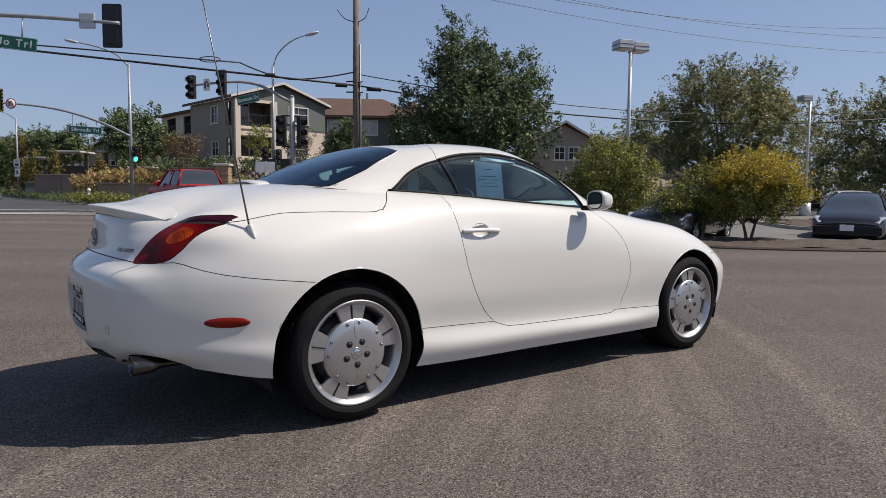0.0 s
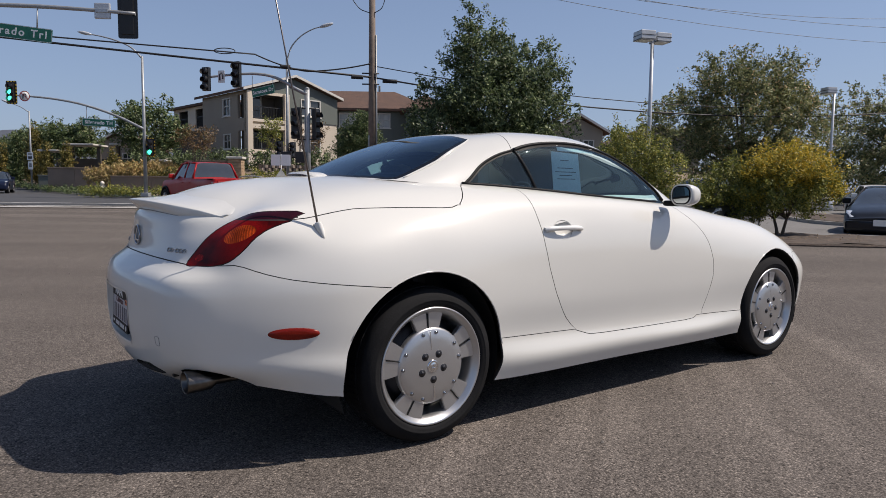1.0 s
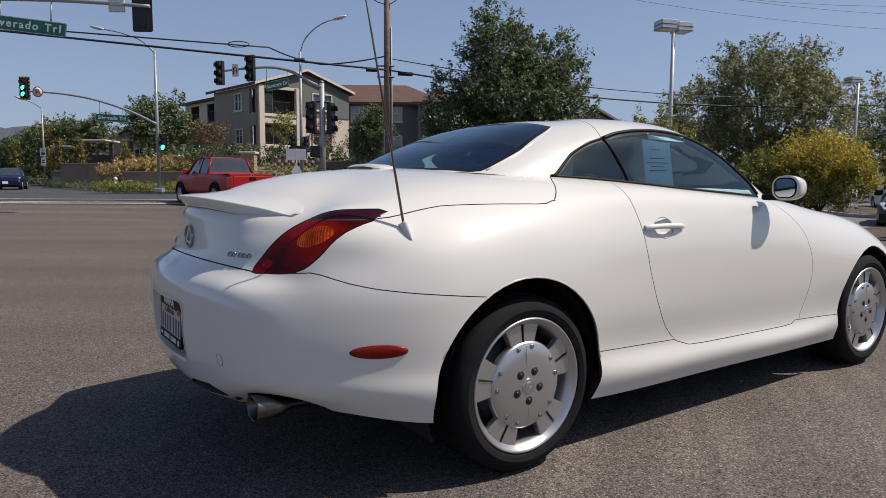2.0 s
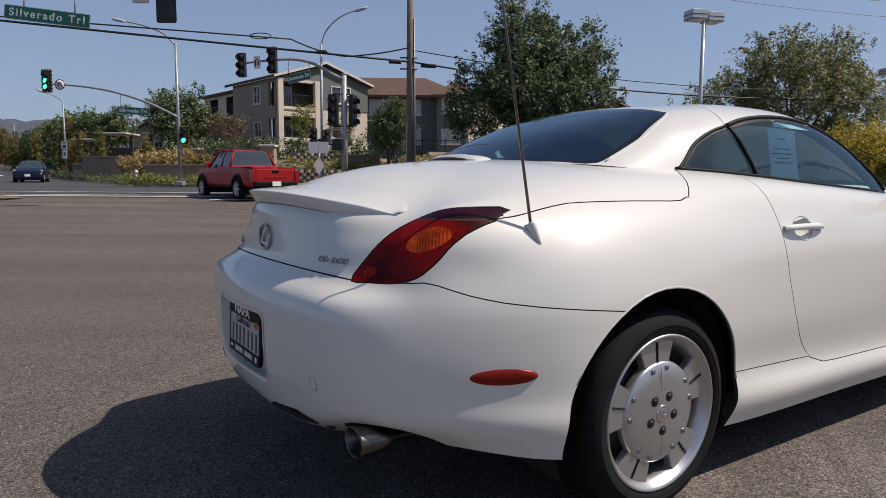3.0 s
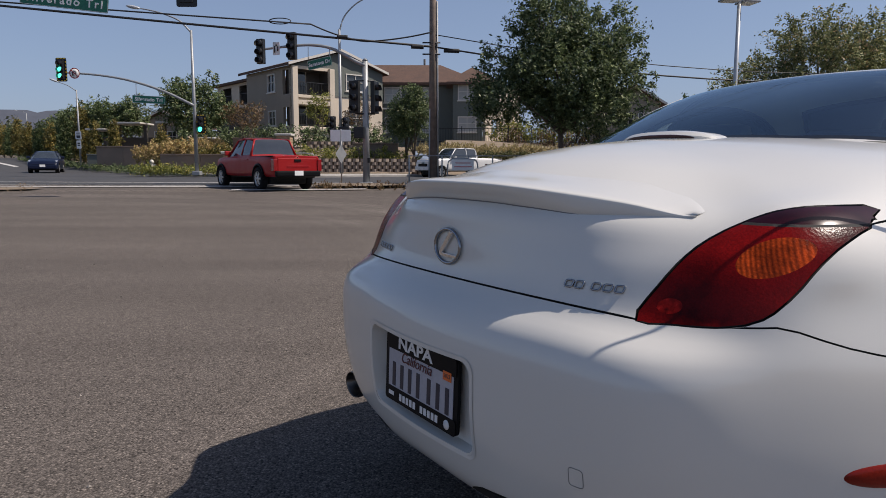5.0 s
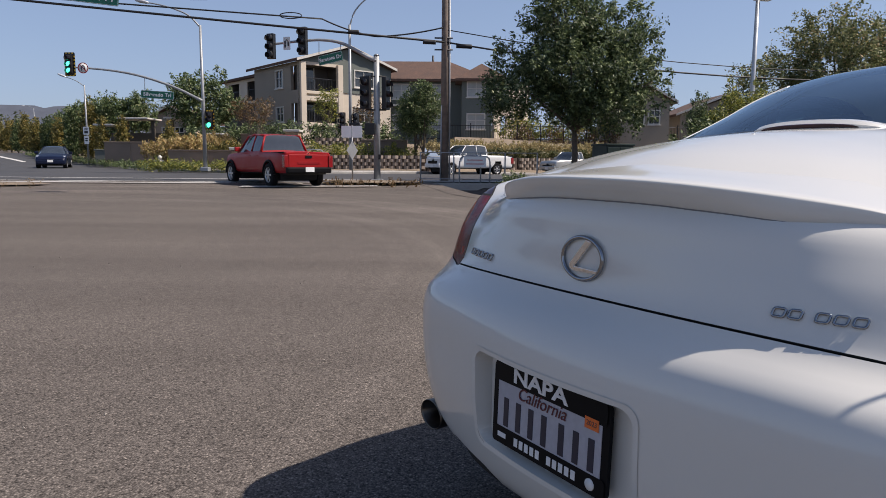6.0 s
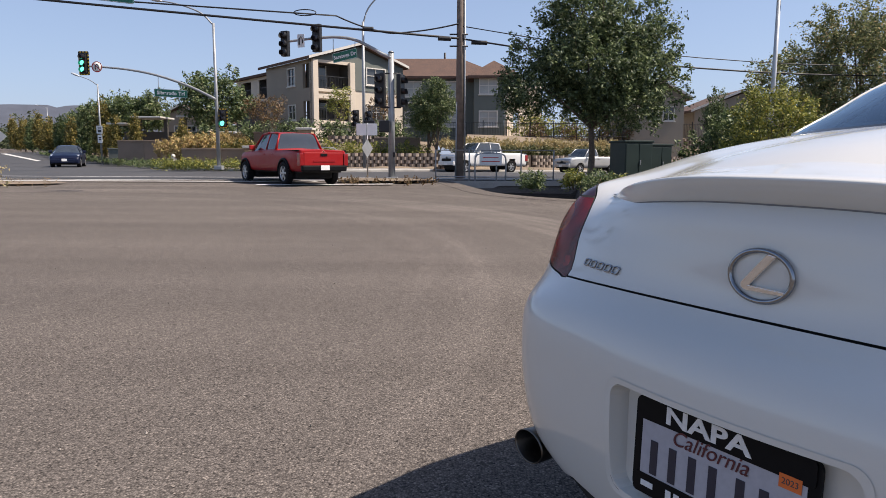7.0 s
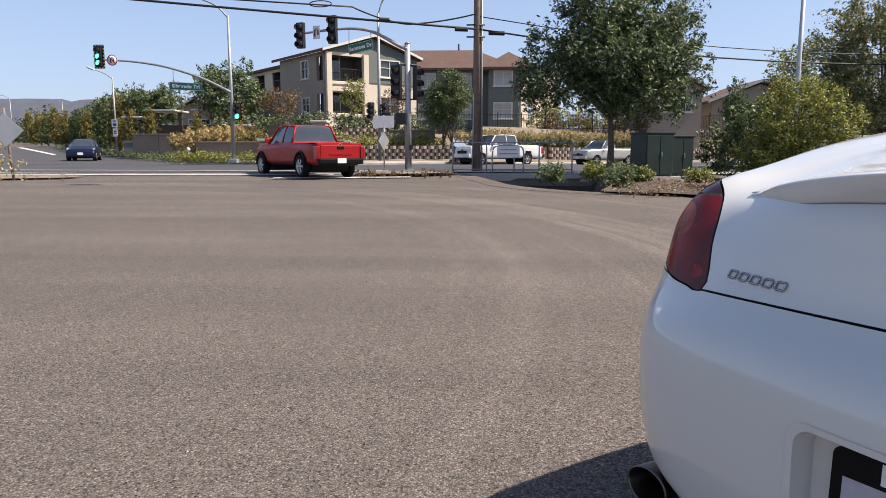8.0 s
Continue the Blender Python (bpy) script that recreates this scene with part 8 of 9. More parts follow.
    window_f = outline([(0.722, 1.02), (0.696, 1.13), (0.648, 1.2405), (0.72, 1.261), (0.82, 1.278), (0.95, 1.287), (1.08, 1.284), (1.2, 1.268), (1.32, 1.237), (1.45, 1.18), (1.56, 1.105), (1.63, 1.04), (1.66, 0.99), (1.65, 0.955)])
    rear_f = outline([(-0.13, -0.35), (-0.14, 0.0), (-0.095, 0.33), (-0.02, 0.515), (0.01, 0.552), (0.05, 0.556), (0.25, 0.533), (0.44, 0.482), (0.482, 0.462), (0.486, 0.3), (0.49, 0.0), (0.485, -0.3)])
    front_f = outline([(2.3, -0.4), (2.3, 0.5), (2.0, 0.58), (1.75, 0.595), (1.5, 0.54), (1.37, 0.48), (1.36, 0.3), (1.355, 0.0), (1.35, -0.4)])
    roof_skin = BVHTree.FromBMesh(gb)
    tests = {
        "quarter": lambda x, y, z: quarter_f(x, z) if y > 0.45 else 1.0,
        "window": lambda x, y, z: window_f(x, z) if y > 0.45 else 1.0,
        "rear": lambda x, y, z: rear_f(x, y) if x < 0.7 else 1.0,
        "front": lambda x, y, z: front_f(x, y) if x > 1.2 else 1.0,
    }
    RIM = {"quarter": 0.009, "window": 0.015, "rear": 0.018, "front": 0.02}
    for k, t in tests.items():
        cut(gb, t)
        cut(gb, lambda x, y, z, t=t, k=k: t(x, y, z) + RIM[k])
    roof_split = lambda x, y, z: x - (0.735 - 0.09 * (abs(y) / 0.6) ** 2)
    cut(gb, roof_split)
    ggr = {k: [] for k in ("quarter", "window", "rear", "front", "quarter_rim", "window_rim", "rear_rim", "front_rim", "hardtop", "header")}
    for f in gb.faces:
        c = f.calc_center_median()
        for k, t in tests.items():
            v = t(c.x, c.y, c.z)
            if v < -RIM[k]:
                ggr[k].append(f)
                break
            if v < 0:
                ggr[k + "_rim"].append(f)
                break
        else:
            ggr["hardtop" if roof_split(*c) < 0 else "header"].append(f)
    smooth_like(part("rear_roof_panel", panel(ggr["hardtop"], 0), [PAINT, UNDER], car), kept_roof)
    smooth_like(part("front_roof_panel", panel(ggr["header"], 0), [PAINT, UNDER], car), kept_roof)
    part("rear_window_surround", panel(ggr["rear_rim"], 0, gap=0.0), FRIT, car, "black window surround")
    part("windscreen_surround", panel(ggr["front_rim"], 0, gap=0.0), BLACK_TRIM, car, "black window surround")
    for k, name, m in (("rear", "rear_window", REAR_GLASS), ("front", "windscreen", CAR_GLASS)):
        part(name, panel(ggr[k], 0, gap=0.0, flange=0.0), m, car)
    for s in (-1, 1):
        part("quarter_window_trim", panel(ggr["quarter_rim"], s, gap=0.0), BLACK_TRIM, car, "black rubber trim")
        part("side_window_trim", panel(ggr["window_rim"], s, gap=0.0), BLACK_TRIM, car, "black rubber trim")
        part("quarter_window", panel(ggr["quarter"], s, gap=0.0, flange=0.0), SIDE_GLASS, car)
        part("side_window", panel(ggr["window"], s, gap=0.0, flange=0.0), SIDE_GLASS, car)
    gb.free()

    for s in (-1, 1):
        bm = bmesh.new()
        tube(bm, catmull([(x, s * y, z) for x, y, z in belt], 4), 0.0075, 8)
        part("belt_trim", bm, BLACK_TRIM, car, "black rubber strip below the side windows")
    # black rubber round the side windows
    RUBBER = (
        ("quarter_window_rubber", 0.0065, ((0.30, 1.058), (0.36, 1.098), (0.45, 1.166), (0.55, 1.213), (0.645, 1.240))),
        ("side_window_rubber", 0.0095, ((0.648, 1.2405), (0.72, 1.261), (0.82, 1.278), (0.95, 1.287), (1.08, 1.284), (1.2, 1.268), (1.32, 1.237), (1.45, 1.18), (1.56, 1.105), (1.625, 1.045), (1.655, 0.995))),
        ("window_divider", 0.0075, ((0.652, 1.240), (0.676, 1.185), (0.698, 1.13), (0.714, 1.08), (0.724, 1.03))),
    )
    for name, r, line in RUBBER:
        pts = []
        for x, z in line:
            p, _, _, _ = roof_skin.ray_cast(Vector((x, 2.0, z)), Vector((0, -1, 0)))
            if p is not None:
                pts.append((x, p.y, z))
        for s in (-1, 1):
            bm = bmesh.new()
            tube(bm, catmull([(x, s * y, z) for x, y, z in pts], 4), r, 8)
            part(name, bm, BLACK_TRIM, car, "black window rubber", smooth=True)
    # rolled lips of the wheel arches
    for cx, cz, r, name in ((-0.02, 0.335, 0.386, "rear_arch_lip"), (2.615, 0.325, 0.376, "front_arch_lip")):
        pts = []
        for a in np.linspace(radians(6), radians(158), 34):
            x, z = cx + r * math.cos(a), cz + r * math.sin(a)
            p, _, _, _ = tree_of.ray_cast(Vector((x, 2.0, z)), Vector((0, -1, 0)))
            if p is not None and p.y > 0.6:
                pts.append((x, p.y - 0.0025, z))
        for s in (-1, 1):
            bm = bmesh.new()
            tube(bm, [Vector((x, s * y, z)) for x, y, z in pts], 0.0035, 8)
            part(name, bm, PAINT, car, "white rolled arch lip", smooth=True)
    # painted bead along the sides of the rear window
    for s in (-1, 1):
        bead = []
        for x, y in ((-0.03, 0.522), (0.008, 0.560), (0.05, 0.566), (0.15, 0.556), (0.25, 0.543), (0.35, 0.520), (0.44, 0.491), (0.485, 0.468)):
            p, _, _, _ = roof_skin.ray_cast(Vector((x, y, 2.0)), Vector((0, 0, -1)))
            if p is not None:
                bead.append((x, s * y, p.z + 0.001))
        bm = bmesh.new()
        tube(bm, catmull(bead, 4), 0.0035, 8)
        part("window_bead", bm, PAINT, car, "white edge of the roof pillar", smooth=True)
    # ---- spoiler on the boot lid ----
    sp = catmull([(-0.955, 0, 0.994), (-0.930, 0.17, 0.990), (-0.855, 0.34, 0.972), (-0.778, 0.45, 0.952), (-0.747, 0.490, 0.941), (-0.730, 0.520, 0.930)], 6, True)

    def deck_z(x, y):
        p, _, _, _ = tree_of.ray_cast(Vector((x, abs(y) + 1e-4, 2.0)), Vector((0, 0, -1)))
        return p.z if p is not None else 0.95

    bm = bmesh.new()
    under = {}
    for s in (1, -1):
        rows, under[s] = [], []
        for x, y, z in sp:
            if abs(y) > 0.43:
                flat = deck_z(x + 0.014, y)
                z = flat + (z - flat) * float(np.interp(abs(y), (0.43, 0.47, 0.505, 0.520), (1.0, 0.8, 0.3, -0.1)))
            h = float(np.interp(abs(y), (0, 0.2, 0.36, 0.46, 0.505, 0.52), (0.042, 0.042, 0.037, 0.024, 0.009, 0.003)))
            f = float(np.interp(abs(y), (0, 0.36, 0.46, 0.505, 0.52), (1.0, 0.85, 0.5, 0.2, 0.1)))
            lid_x = on_rear(y + 1e-4, z - h)[0].x
            foot_x = min(x + 0.05, max(x + 0.004, lid_x - 0.004))
            d0, d1, d2 = (deck_z(x + q * f + 0.012, y) for q in (0.24, 0.18, 0.10))
            sec = [(x + 0.24 * f + 0.012, d0 - 0.006), (x + 0.18 * f + 0.012, d1 + 0.0008), (x + 0.10 * f + 0.012, max(d2 + 0.001, z + 0.010 * f)), (x + 0.04 * f, z + 0.006 * f), (x + 0.008, z + 0.002 * f), (x + 0.001, z - 0.0005), (x, z - 0.004 * f), (x + (foot_x - x) * 0.5, z - h * 0.55), (foot_x, z - h), (foot_x + 0.004, z - h - 0.0015), (foot_x + 0.05, z - h - 0.004)]
            rows.append([bm.verts.new((a, y * s, b)) for a, b in sec])
            if abs(y) < 0.44:
                under[s].append((foot_x + 0.0015, y * s, z - h - 0.0014))
        for p, q in zip(rows, rows[1:]):
            for j in range(len(p) - 1):
                vs = (p[j], p[j + 1], q[j + 1], q[j])
                bm.faces.new(vs if s < 0 else vs[::-1])
    bmesh.ops.remove_doubles(bm, verts=bm.verts, dist=3e-4)
    spoiler = part("spoiler", bm, PAINT, lid_ob, smooth=True)
    bm = bmesh.new()
    tube(bm, under[-1][::-1] + under[1][1:], 0.0016, 6)
    part("spoiler_seam", bm, SEAM_GREY, spoiler)
    # high brake light: a flat lens that tapers to both ends
    def brake_shell(half, x_lo, x_hi, z_lo, z_hi):
        bm = bmesh.new()
        rings = []
        for y in np.linspace(-half, half, 25):
            k = max(0.04, 1 - abs(y / half) ** 3.2) ** 0.5
            xm, bend = x_hi, 0.42 * y * y
            pts = [(x_lo, z_lo), (x_lo - 0.002, z_lo + (z_hi - z_lo) * 0.5), (x_lo + 0.012, z_hi - 0.003), (x_lo + 0.035, z_hi), (xm, z_hi - 0.002), (xm, z_lo)]
            rings.append([bm.verts.new((xm + (a - xm) * (0.5 + 0.5 * k) + bend, y, z_lo + (b - z_lo) * k - 0.16 * y * y)) for a, b in pts])
        for a, b in zip(rings, rings[1:]):
            for j in range(6):
                bm.faces.new((a[j], a[(j + 1) % 6], b[(j + 1) % 6], b[j]))
        bm.faces.new(rings[0][::-1]), bm.faces.new(rings[-1])
        bmesh.ops.recalc_face_normals(bm, faces=bm.faces)
        return bm

    brake = part("high_brake_light", brake_shell(0.165, -0.222, -0.13, 1.102, 1.128), PAINT, lid_ob)
    part("brake_lens", brake_shell(0.118, -0.2255, -0.200, 1.106, 1.1225), DARK_RED_LENS, brake, "dark red lens strip")
    # badges: oval ring with two bars, and chrome marks
    tilt = spots["emblem"]
    bm = bmesh.new()
    ring_rows = []
    for a in np.linspace(0, 2 * math.pi, 48, endpoint=False):
        ring_rows.append([bm.verts.new(tilt @ Vector(((0.053 + 0.0042 * math.cos(b)) * math.cos(a), (0.040 + 0.0042 * math.cos(b)) * math.sin(a), 0.0042 * math.sin(b)))) for b in np.linspace(0, 2 * math.pi, 10, endpoint=False)])
    for i in range(48):
        for j in range(10):
            k, l = (i + 1) % 48, (j + 1) % 10
            bm.faces.new((ring_rows[i][j], ring_rows[k][j], ring_rows[k][l], ring_rows[i][l]))
    # the darker chrome colour stands for dark reflections in the ring
    part("badge_ring", bm, BADGE, lid_ob, "chrome oval badge ring", smooth=True)
    bm = bmesh.new()
    prism(bm, [(0.026, 0.033), (0.011, 0.036), (-0.031, -0.014), (-0.030, -0.021), (-0.022, -0.0245), (0.043, -0.0245), (0.0445, -0.0185), (-0.016, -0.0165)], -0.002, 0.0045, tilt)
    bmesh.ops.bevel(bm, geom=list(bm.edges), offset=0.0012, segments=2, affect="EDGES")
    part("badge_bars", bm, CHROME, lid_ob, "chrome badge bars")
    for (nm, k), m in [(a, b) for a, b in spots.items() if a[0] in ("maker_badge", "model_badge")]:
        bm = bmesh.new()
        wdt, hgt = (0.0195, 0.0135) if nm == "maker_badge" else (0.0165, 0.0130)
        loop = [(a + 0.25 * b, b) for a, b in rounded(wdt, hgt, 0.0035, 4)]
        tube(bm, [m @ Vector((a, b, 0.001)) for a, b in loop], 0.0021, 6, closed=True)
        part("badge_mark", bm, BADGE, lid_ob, "small chrome badge mark", smooth=True)
    # number plate in its recess
    bm = bmesh.new()
    prism(bm, rounded(0.45, 0.215, 0.03), -0.002, 0.001, pose(-0.985, 0, 0.525, 90, 0, -90))
    back = [bm.verts.new((-0.985, -a * 0.93, b * 0.90 + 0.525)) for a, b in ring]
    fore = [bm.verts.new(q[0]) for q in recess_rim]
    lip = [bm.verts.new(q[1]) for q in recess_rim]
    for i in range(len(ring)):
        j = (i + 1) % len(ring)
        bm.faces.new((back[i], back[j], lip[j], lip[i]))
        bm.faces.new((lip[i], lip[j], fore[j], fore[i]))
    bmesh.ops.reverse_faces(bm, faces=[f for f in bm.faces if f.calc_center_median().x < -0.9])
    part("plate_recess", bm, PAINT, bumper_ob)
    pm = pose(-1.005, 0.008, 0.528, 88, 0, -90)
    bm = bmesh.new()
    prism(bm, rounded(0.325, 0.172, 0.014), -0.004, 0.004, pm)
    plate = part("number_plate", bm, BLACK_TRIM, bumper_ob, "reflective plate in a black dealer frame")
    bm = bmesh.new()
    prism(bm, rounded(0.292, 0.128, 0.006), 0.0042, 0.0052, pm @ Matrix.Translation((0, 0.0, 0)))
    part("plate_face", bm, PLATE_FACE, plate, "light plate face with dark bars")
    for i in range(7):
        bm = bmesh.new()
        box(bm, (-0.118 + 0.0385 * i + (0.010 if i > 3 else 0), -0.016, 0.0058), (0.015, 0.060, 0.0012), pm, 0.0004)
        part("plate_bar", bm, PLATE_INK, plate, "dark blue bar")
    bm = bmesh.new()
    prism(bm, rounded(0.315, 0.040, 0.008), 0.0045, 0.0065, pm @ Matrix.Translation((0.0, 0.066, 0)))
    prism(bm, rounded(0.318, 0.036, 0.008), 0.0045, 0.0065, pm @ Matrix.Translation((0.0, -0.068, 0)))
    part("dealer_frame", bm, BLACK_TRIM, plate, "black plate frame")
    part("frame_word", lettering("NAPA", 0.040, pm @ Matrix.Translation((-0.02, 0.066, 0.0068)) @ Matrix.Diagonal((1.5, 1, 1, 1)), 0.0006, 0.0012), WHITE_INK, plate, "white capitals")
    part("state_word", lettering("California", 0.036, pm @ Matrix.Translation((-0.01, 0.034, 0.0066)) @ Matrix(((1, 0.3, 0, 0), (0, 1, 0, 0), (0, 0, 1, 0), (0, 0, 0, 1))), 0.0004), PLATE_RED, plate, "dark script word")
    for i in range(12):
        bm = bmesh.new()
        if i == 5:
            box(bm, (-0.128, -0.067, 0.0069), (0.026, 0.010, 0.0008), pm)
        elif i == 11:
            lathe(bm, [(0.0001, 0.0075), (0.011, 0.0075), (0.011, 0.0066)], pm @ Matrix.Translation((0.125, -0.068, 0)), 16)
        else:
            box(bm, (-0.082 + 0.0165 * i, -0.068, 0.0069), (0.011, 0.017, 0.0008), pm)
        part("frame_bar", bm, WHITE_INK, plate, "white bar")
    bm = bmesh.new()
    box(bm, (0.122, 0.041, 0.0066), (0.034, 0.021, 0.0008), pm, 0.0003)
    part("year_sticker", bm, STICKER, plate, "orange year sticker")
    part("year_mark", lettering("2023", 0.013, pm @ Matrix.Translation((0.122, 0.041, 0.0072)), 0.0002), INK, plate, "dark year figures")
    # side markers, tow cover, exhausts, vents
    for s in (-1, 1):
        bm = bmesh.new()
        m = spots["marker", s]
        lathe(bm, [(0.0001, 0.010), (0.05, 0.009), (0.085, 0.006), (0.098, 0.0), (0.10, -0.02)], m @ Matrix.Diagonal((0.97, 0.25, 0.8, 1)), 32)
        part("side_marker", bm, MARKER_LENS, bumper_ob, "red oval side marker lamp")
        bm = bmesh.new()
        ex = pose(-0.903, s * 0.592, 0.332, 0, -90, 0)
        lathe(bm, [(0.020, -0.30), (0.023, -0.105), (0.036, -0.085), (0.039, -0.05), (0.041, 0.0), (0.0395, 0.006), (0.037, 0.002), (0.0345, -0.08), (0.021, -0.105), (0.001, -0.2)], ex @ Matrix.Diagonal((1.0, 1.28, 1, 1)), 28)
        part("exhaust_tip", bm, PIPE, car, "steel exhaust tip")
    bm = bmesh.new()
    tube(bm, [spots["tow"] @ Vector((a, b, 0.0002)) for a, b in rounded(0.030, 0.036, 0.007)], 0.0007, 5, closed=True)
    part("tow_cover_line", bm, SEAM_GREY, bumper_ob)
    bm = bmesh.new()
    box(bm, (-0.90, 0, 0.345), (0.02, 0.9, 0.05), None, 0.003)
    box(bm, (1.32, 0, 0.245), (1.95, 1.56, 0.13), None, 0.03)
    box(bm, (-0.5, 0, 0.40), (0.7, 1.2, 0.16), None, 0.05)
    part("underbody", bm, UNDER, car)
    # wheel houses
    for s in (-1, 1):
        for cx, cz, r in ((-0.02, 0.335, 0.395), (2.615, 0.325, 0.385)):
            bm = bmesh.new()
            pts = [(cx + r * math.cos(a), cz + r * math.sin(a)) for a in np.linspace(radians(-22), radians(202), 30)]
            o = [bm.verts.new((x, s * 0.845, z)) for x, z in pts]
            i = [bm.verts.new((x, s * 0.58, z)) for x, z in pts]
            for k in range(len(pts) - 1):
                bm.faces.new((o[k], o[k + 1], i[k + 1], i[k]))
            bm.faces.new(i)
            part("wheel_house", bm, UNDER, car)
    # door handles, mirrors, aerial
    for s in (-1, 1):
        bm = bmesh.new()
        m = spots["handle", s]
        lathe(bm, [(1.03, -0.001), (0.97, -0.0035), (0.85, -0.010), (0.6, -0.018), (0.3, -0.021), (0.0001, -0.022)], m @ Matrix.Diagonal((0.060, 0.043, 1, 1)), 28, bowl=True)
        part("handle_cup", bm, PAINT, door_obs[s], "grip recess", smooth=True)
        bm = bmesh.new()
        tube(bm, [m @ Vector(q) for q in catmull([(-0.118, 0, 0.0), (-0.10, 0.001, 0.011), (-0.05, 0.002, 0.019), (0.04, 0.002, 0.019), (0.095, 0.001, 0.011), (0.118, 0, 0.0)], 4)], 0.0115, 10)
        part("door_handle", bm, HANDLE, door_obs[s], "white door handle")
        bm = bmesh.new()
        bmesh.ops.create_uvsphere(bm, u_segments=28, v_segments=18, radius=1.0)
        for v in bm.verts:
            x, y, z = v.co
            sq = lambda a, e: math.copysign(abs(a) ** e, a)
            x, y, z = sq(x, 0.8), sq(y, 0.72), sq(z, 0.72)
            if x < -0.30:
                x = -0.30 + 0.03 * (x + 0.3)
            v.co = (1.555 + 0.090 * x, s * (0.952 + 0.066 * y), 1.03 + 0.058 * z * (1 - 0.15 * (x > 0) * x))
        bmesh.ops.recalc_face_normals(bm, faces=bm.faces)
        mir = part("door_mirror", bm, PAINT, door_obs[s], "white door mirror", smooth=True)
        bm = bmesh.new()
        prism(bm, rounded(0.110, 0.096, 0.038), -0.004, 0.0012, pose(1.5265, s * 0.952, 1.03, 90, 0, -90))
        part("mirror_bezel", bm, BLACK_TRIM, mir, "black mirror bezel")
        bm = bmesh.new()
        prism(bm, rounded(0.098, 0.084, 0.033), 0, 0.003, pose(1.5255, s * 0.952, 1.03, 90, 0, -90))
        part("mirror_glass", bm, MIRROR, mir, "mirror glass")
        bm = bmesh.new()
        box(bm, (1.58, s * 0.875, 0.985), (0.075, 0.10, 0.03), None, 0.012)
        part("mirror_arm", bm, BLACK_TRIM, mir, "black mirror arm")
    def aerial_foot(grow, tall):
        """A tapering foot laid on the skin, blunt at the mast and pointed below."""
        bm = bmesh.new()
        rings = []
        for i in range(13):
            t = i / 12
            w, h = (0.0165 * math.sqrt(1.0 - 0.97 * t * t)) * (1 - 0.25 * t) * grow, 0.026 * (1 - t) ** 0.7 * tall + 0.002
            rings.append([bm.verts.new(spots["aerial"] @ Vector((0.016 * t + w * math.cos(a), 0.012 * grow - (0.046 + 0.012 * grow) * t, h * math.sin(a) - 0.003))) for a in np.linspace(0, math.pi, 13)])
        for a, b in zip(rings, rings[1:]):
            for j in range(12):
                bm.faces.new((a[j], a[j + 1], b[j + 1], b[j]))
        bm.faces.new(rings[0]), bm.faces.new(rings[-1][::-1])
        bmesh.ops.recalc_face_normals(bm, faces=bm.faces)
        return bm

    aer = part("aerial_base", aerial_foot(1.0, 1.0), PAINT, car, "white aerial foot", smooth=True)
    part("gasket", aerial_foot(1.22, 0.22), BLACK_TRIM, aer, "black rubber gasket")
    bm = bmesh.new()
    rod(bm, (-0.462, -0.783, 0.905), (-0.672, -0.79, 1.97), 0.0045, 0.002, 8)
    part("aerial_mast", bm, MAST_STEEL, aer, "thin brown-grey aerial mast")
    # cabin
    bm = bmesh.new()
    box(bm, (1.0, 0, 0.55), (1.9, 1.4, 0.05), None, 0.02)
    box(bm, (0.12, 0, 0.80), (0.08, 1.2, 0.5), pose(0, 0, 0), 0.03)
    part("cabin_floor", bm, DASH, car)
    bm = bmesh.new()
    box(bm, (1.86, 0, 0.88), (0.5, 1.35, 0.18), None, 0.06)
    dash = part("dashboard", bm, DASH, car)
    bm = bmesh.new()
    c = pose(1.52, 0.36, 0.93, 0, -65, 0)
    tube(bm, [c @ Vector((0.18 * math.cos(a), 0.18 * math.sin(a), 0)) for a in np.linspace(0, 2 * math.pi, 28, endpoint=False)], 0.014, 8, closed=True)
    box(bm, (0, 0, -0.01), (0.34, 0.04, 0.02), c, 0.008)
    part("steering_wheel", bm, DASH, dash)
    for y in (-0.36, 0.36):
        for x0, sc in ((0.78, 1.0), (0.30, 0.8)):
            bm = bmesh.new()
            m = pose(x0, y, 0.0)
            box(bm, (0.22, 0, 0.66), (0.5 * sc, 0.48 * sc, 0.16), m, 0.05)
            box(bm, (-0.06, 0, 0.88), (0.14, 0.48 * sc, 0.42 * sc), m @ pose(0, 0, 0, 0, -6, 0), 0.05)
            seat = part("seat", bm, TAN, car, "cream leather seat", smooth=False)
            bm = bmesh.new()
            box(bm, (-0.20, 0, 1.115 if sc == 1 else 1.05), (0.09, 0.25, 0.15), m, 0.04)
            part("headrest", bm, TAN, seat)
    for s in (-1, 1):
        bm = bmesh.new()
        box(bm, (1.16, s * 0.70, 0.82), (1.0, 0.05, 0.36), None, 0.02)
        part("door_card", bm, TAN, door_obs[s], "cream inner door trim")
    # price sheet inside the window
    bm = bmesh.new()
    sm = pose(0.975, -0.655, 1.112, 90 - 10, 0, 0)
    prism(bm, [(-0.10, -0.118), (0.10, -0.125), (0.105, 0.125), (-0.09, 0.135)], 0, 0.001, sm)
    sheet = part("window_sheet", bm, PAPER, door_obs[-1], "printed white sheet inside the glass")
    bm = bmesh.new()
    for w, y in ((0.06, 0.09), (0.11, 0.05), (0.15, 0.03), (0.09, 0.012), (0.13, -0.006)):
        box(bm, (0.0, y, 0.0015), (w, 0.0032, 0.001), sm)
    part("print_bars", bm, INK, sheet, "dark printed lines")
    bm = bmesh.new()
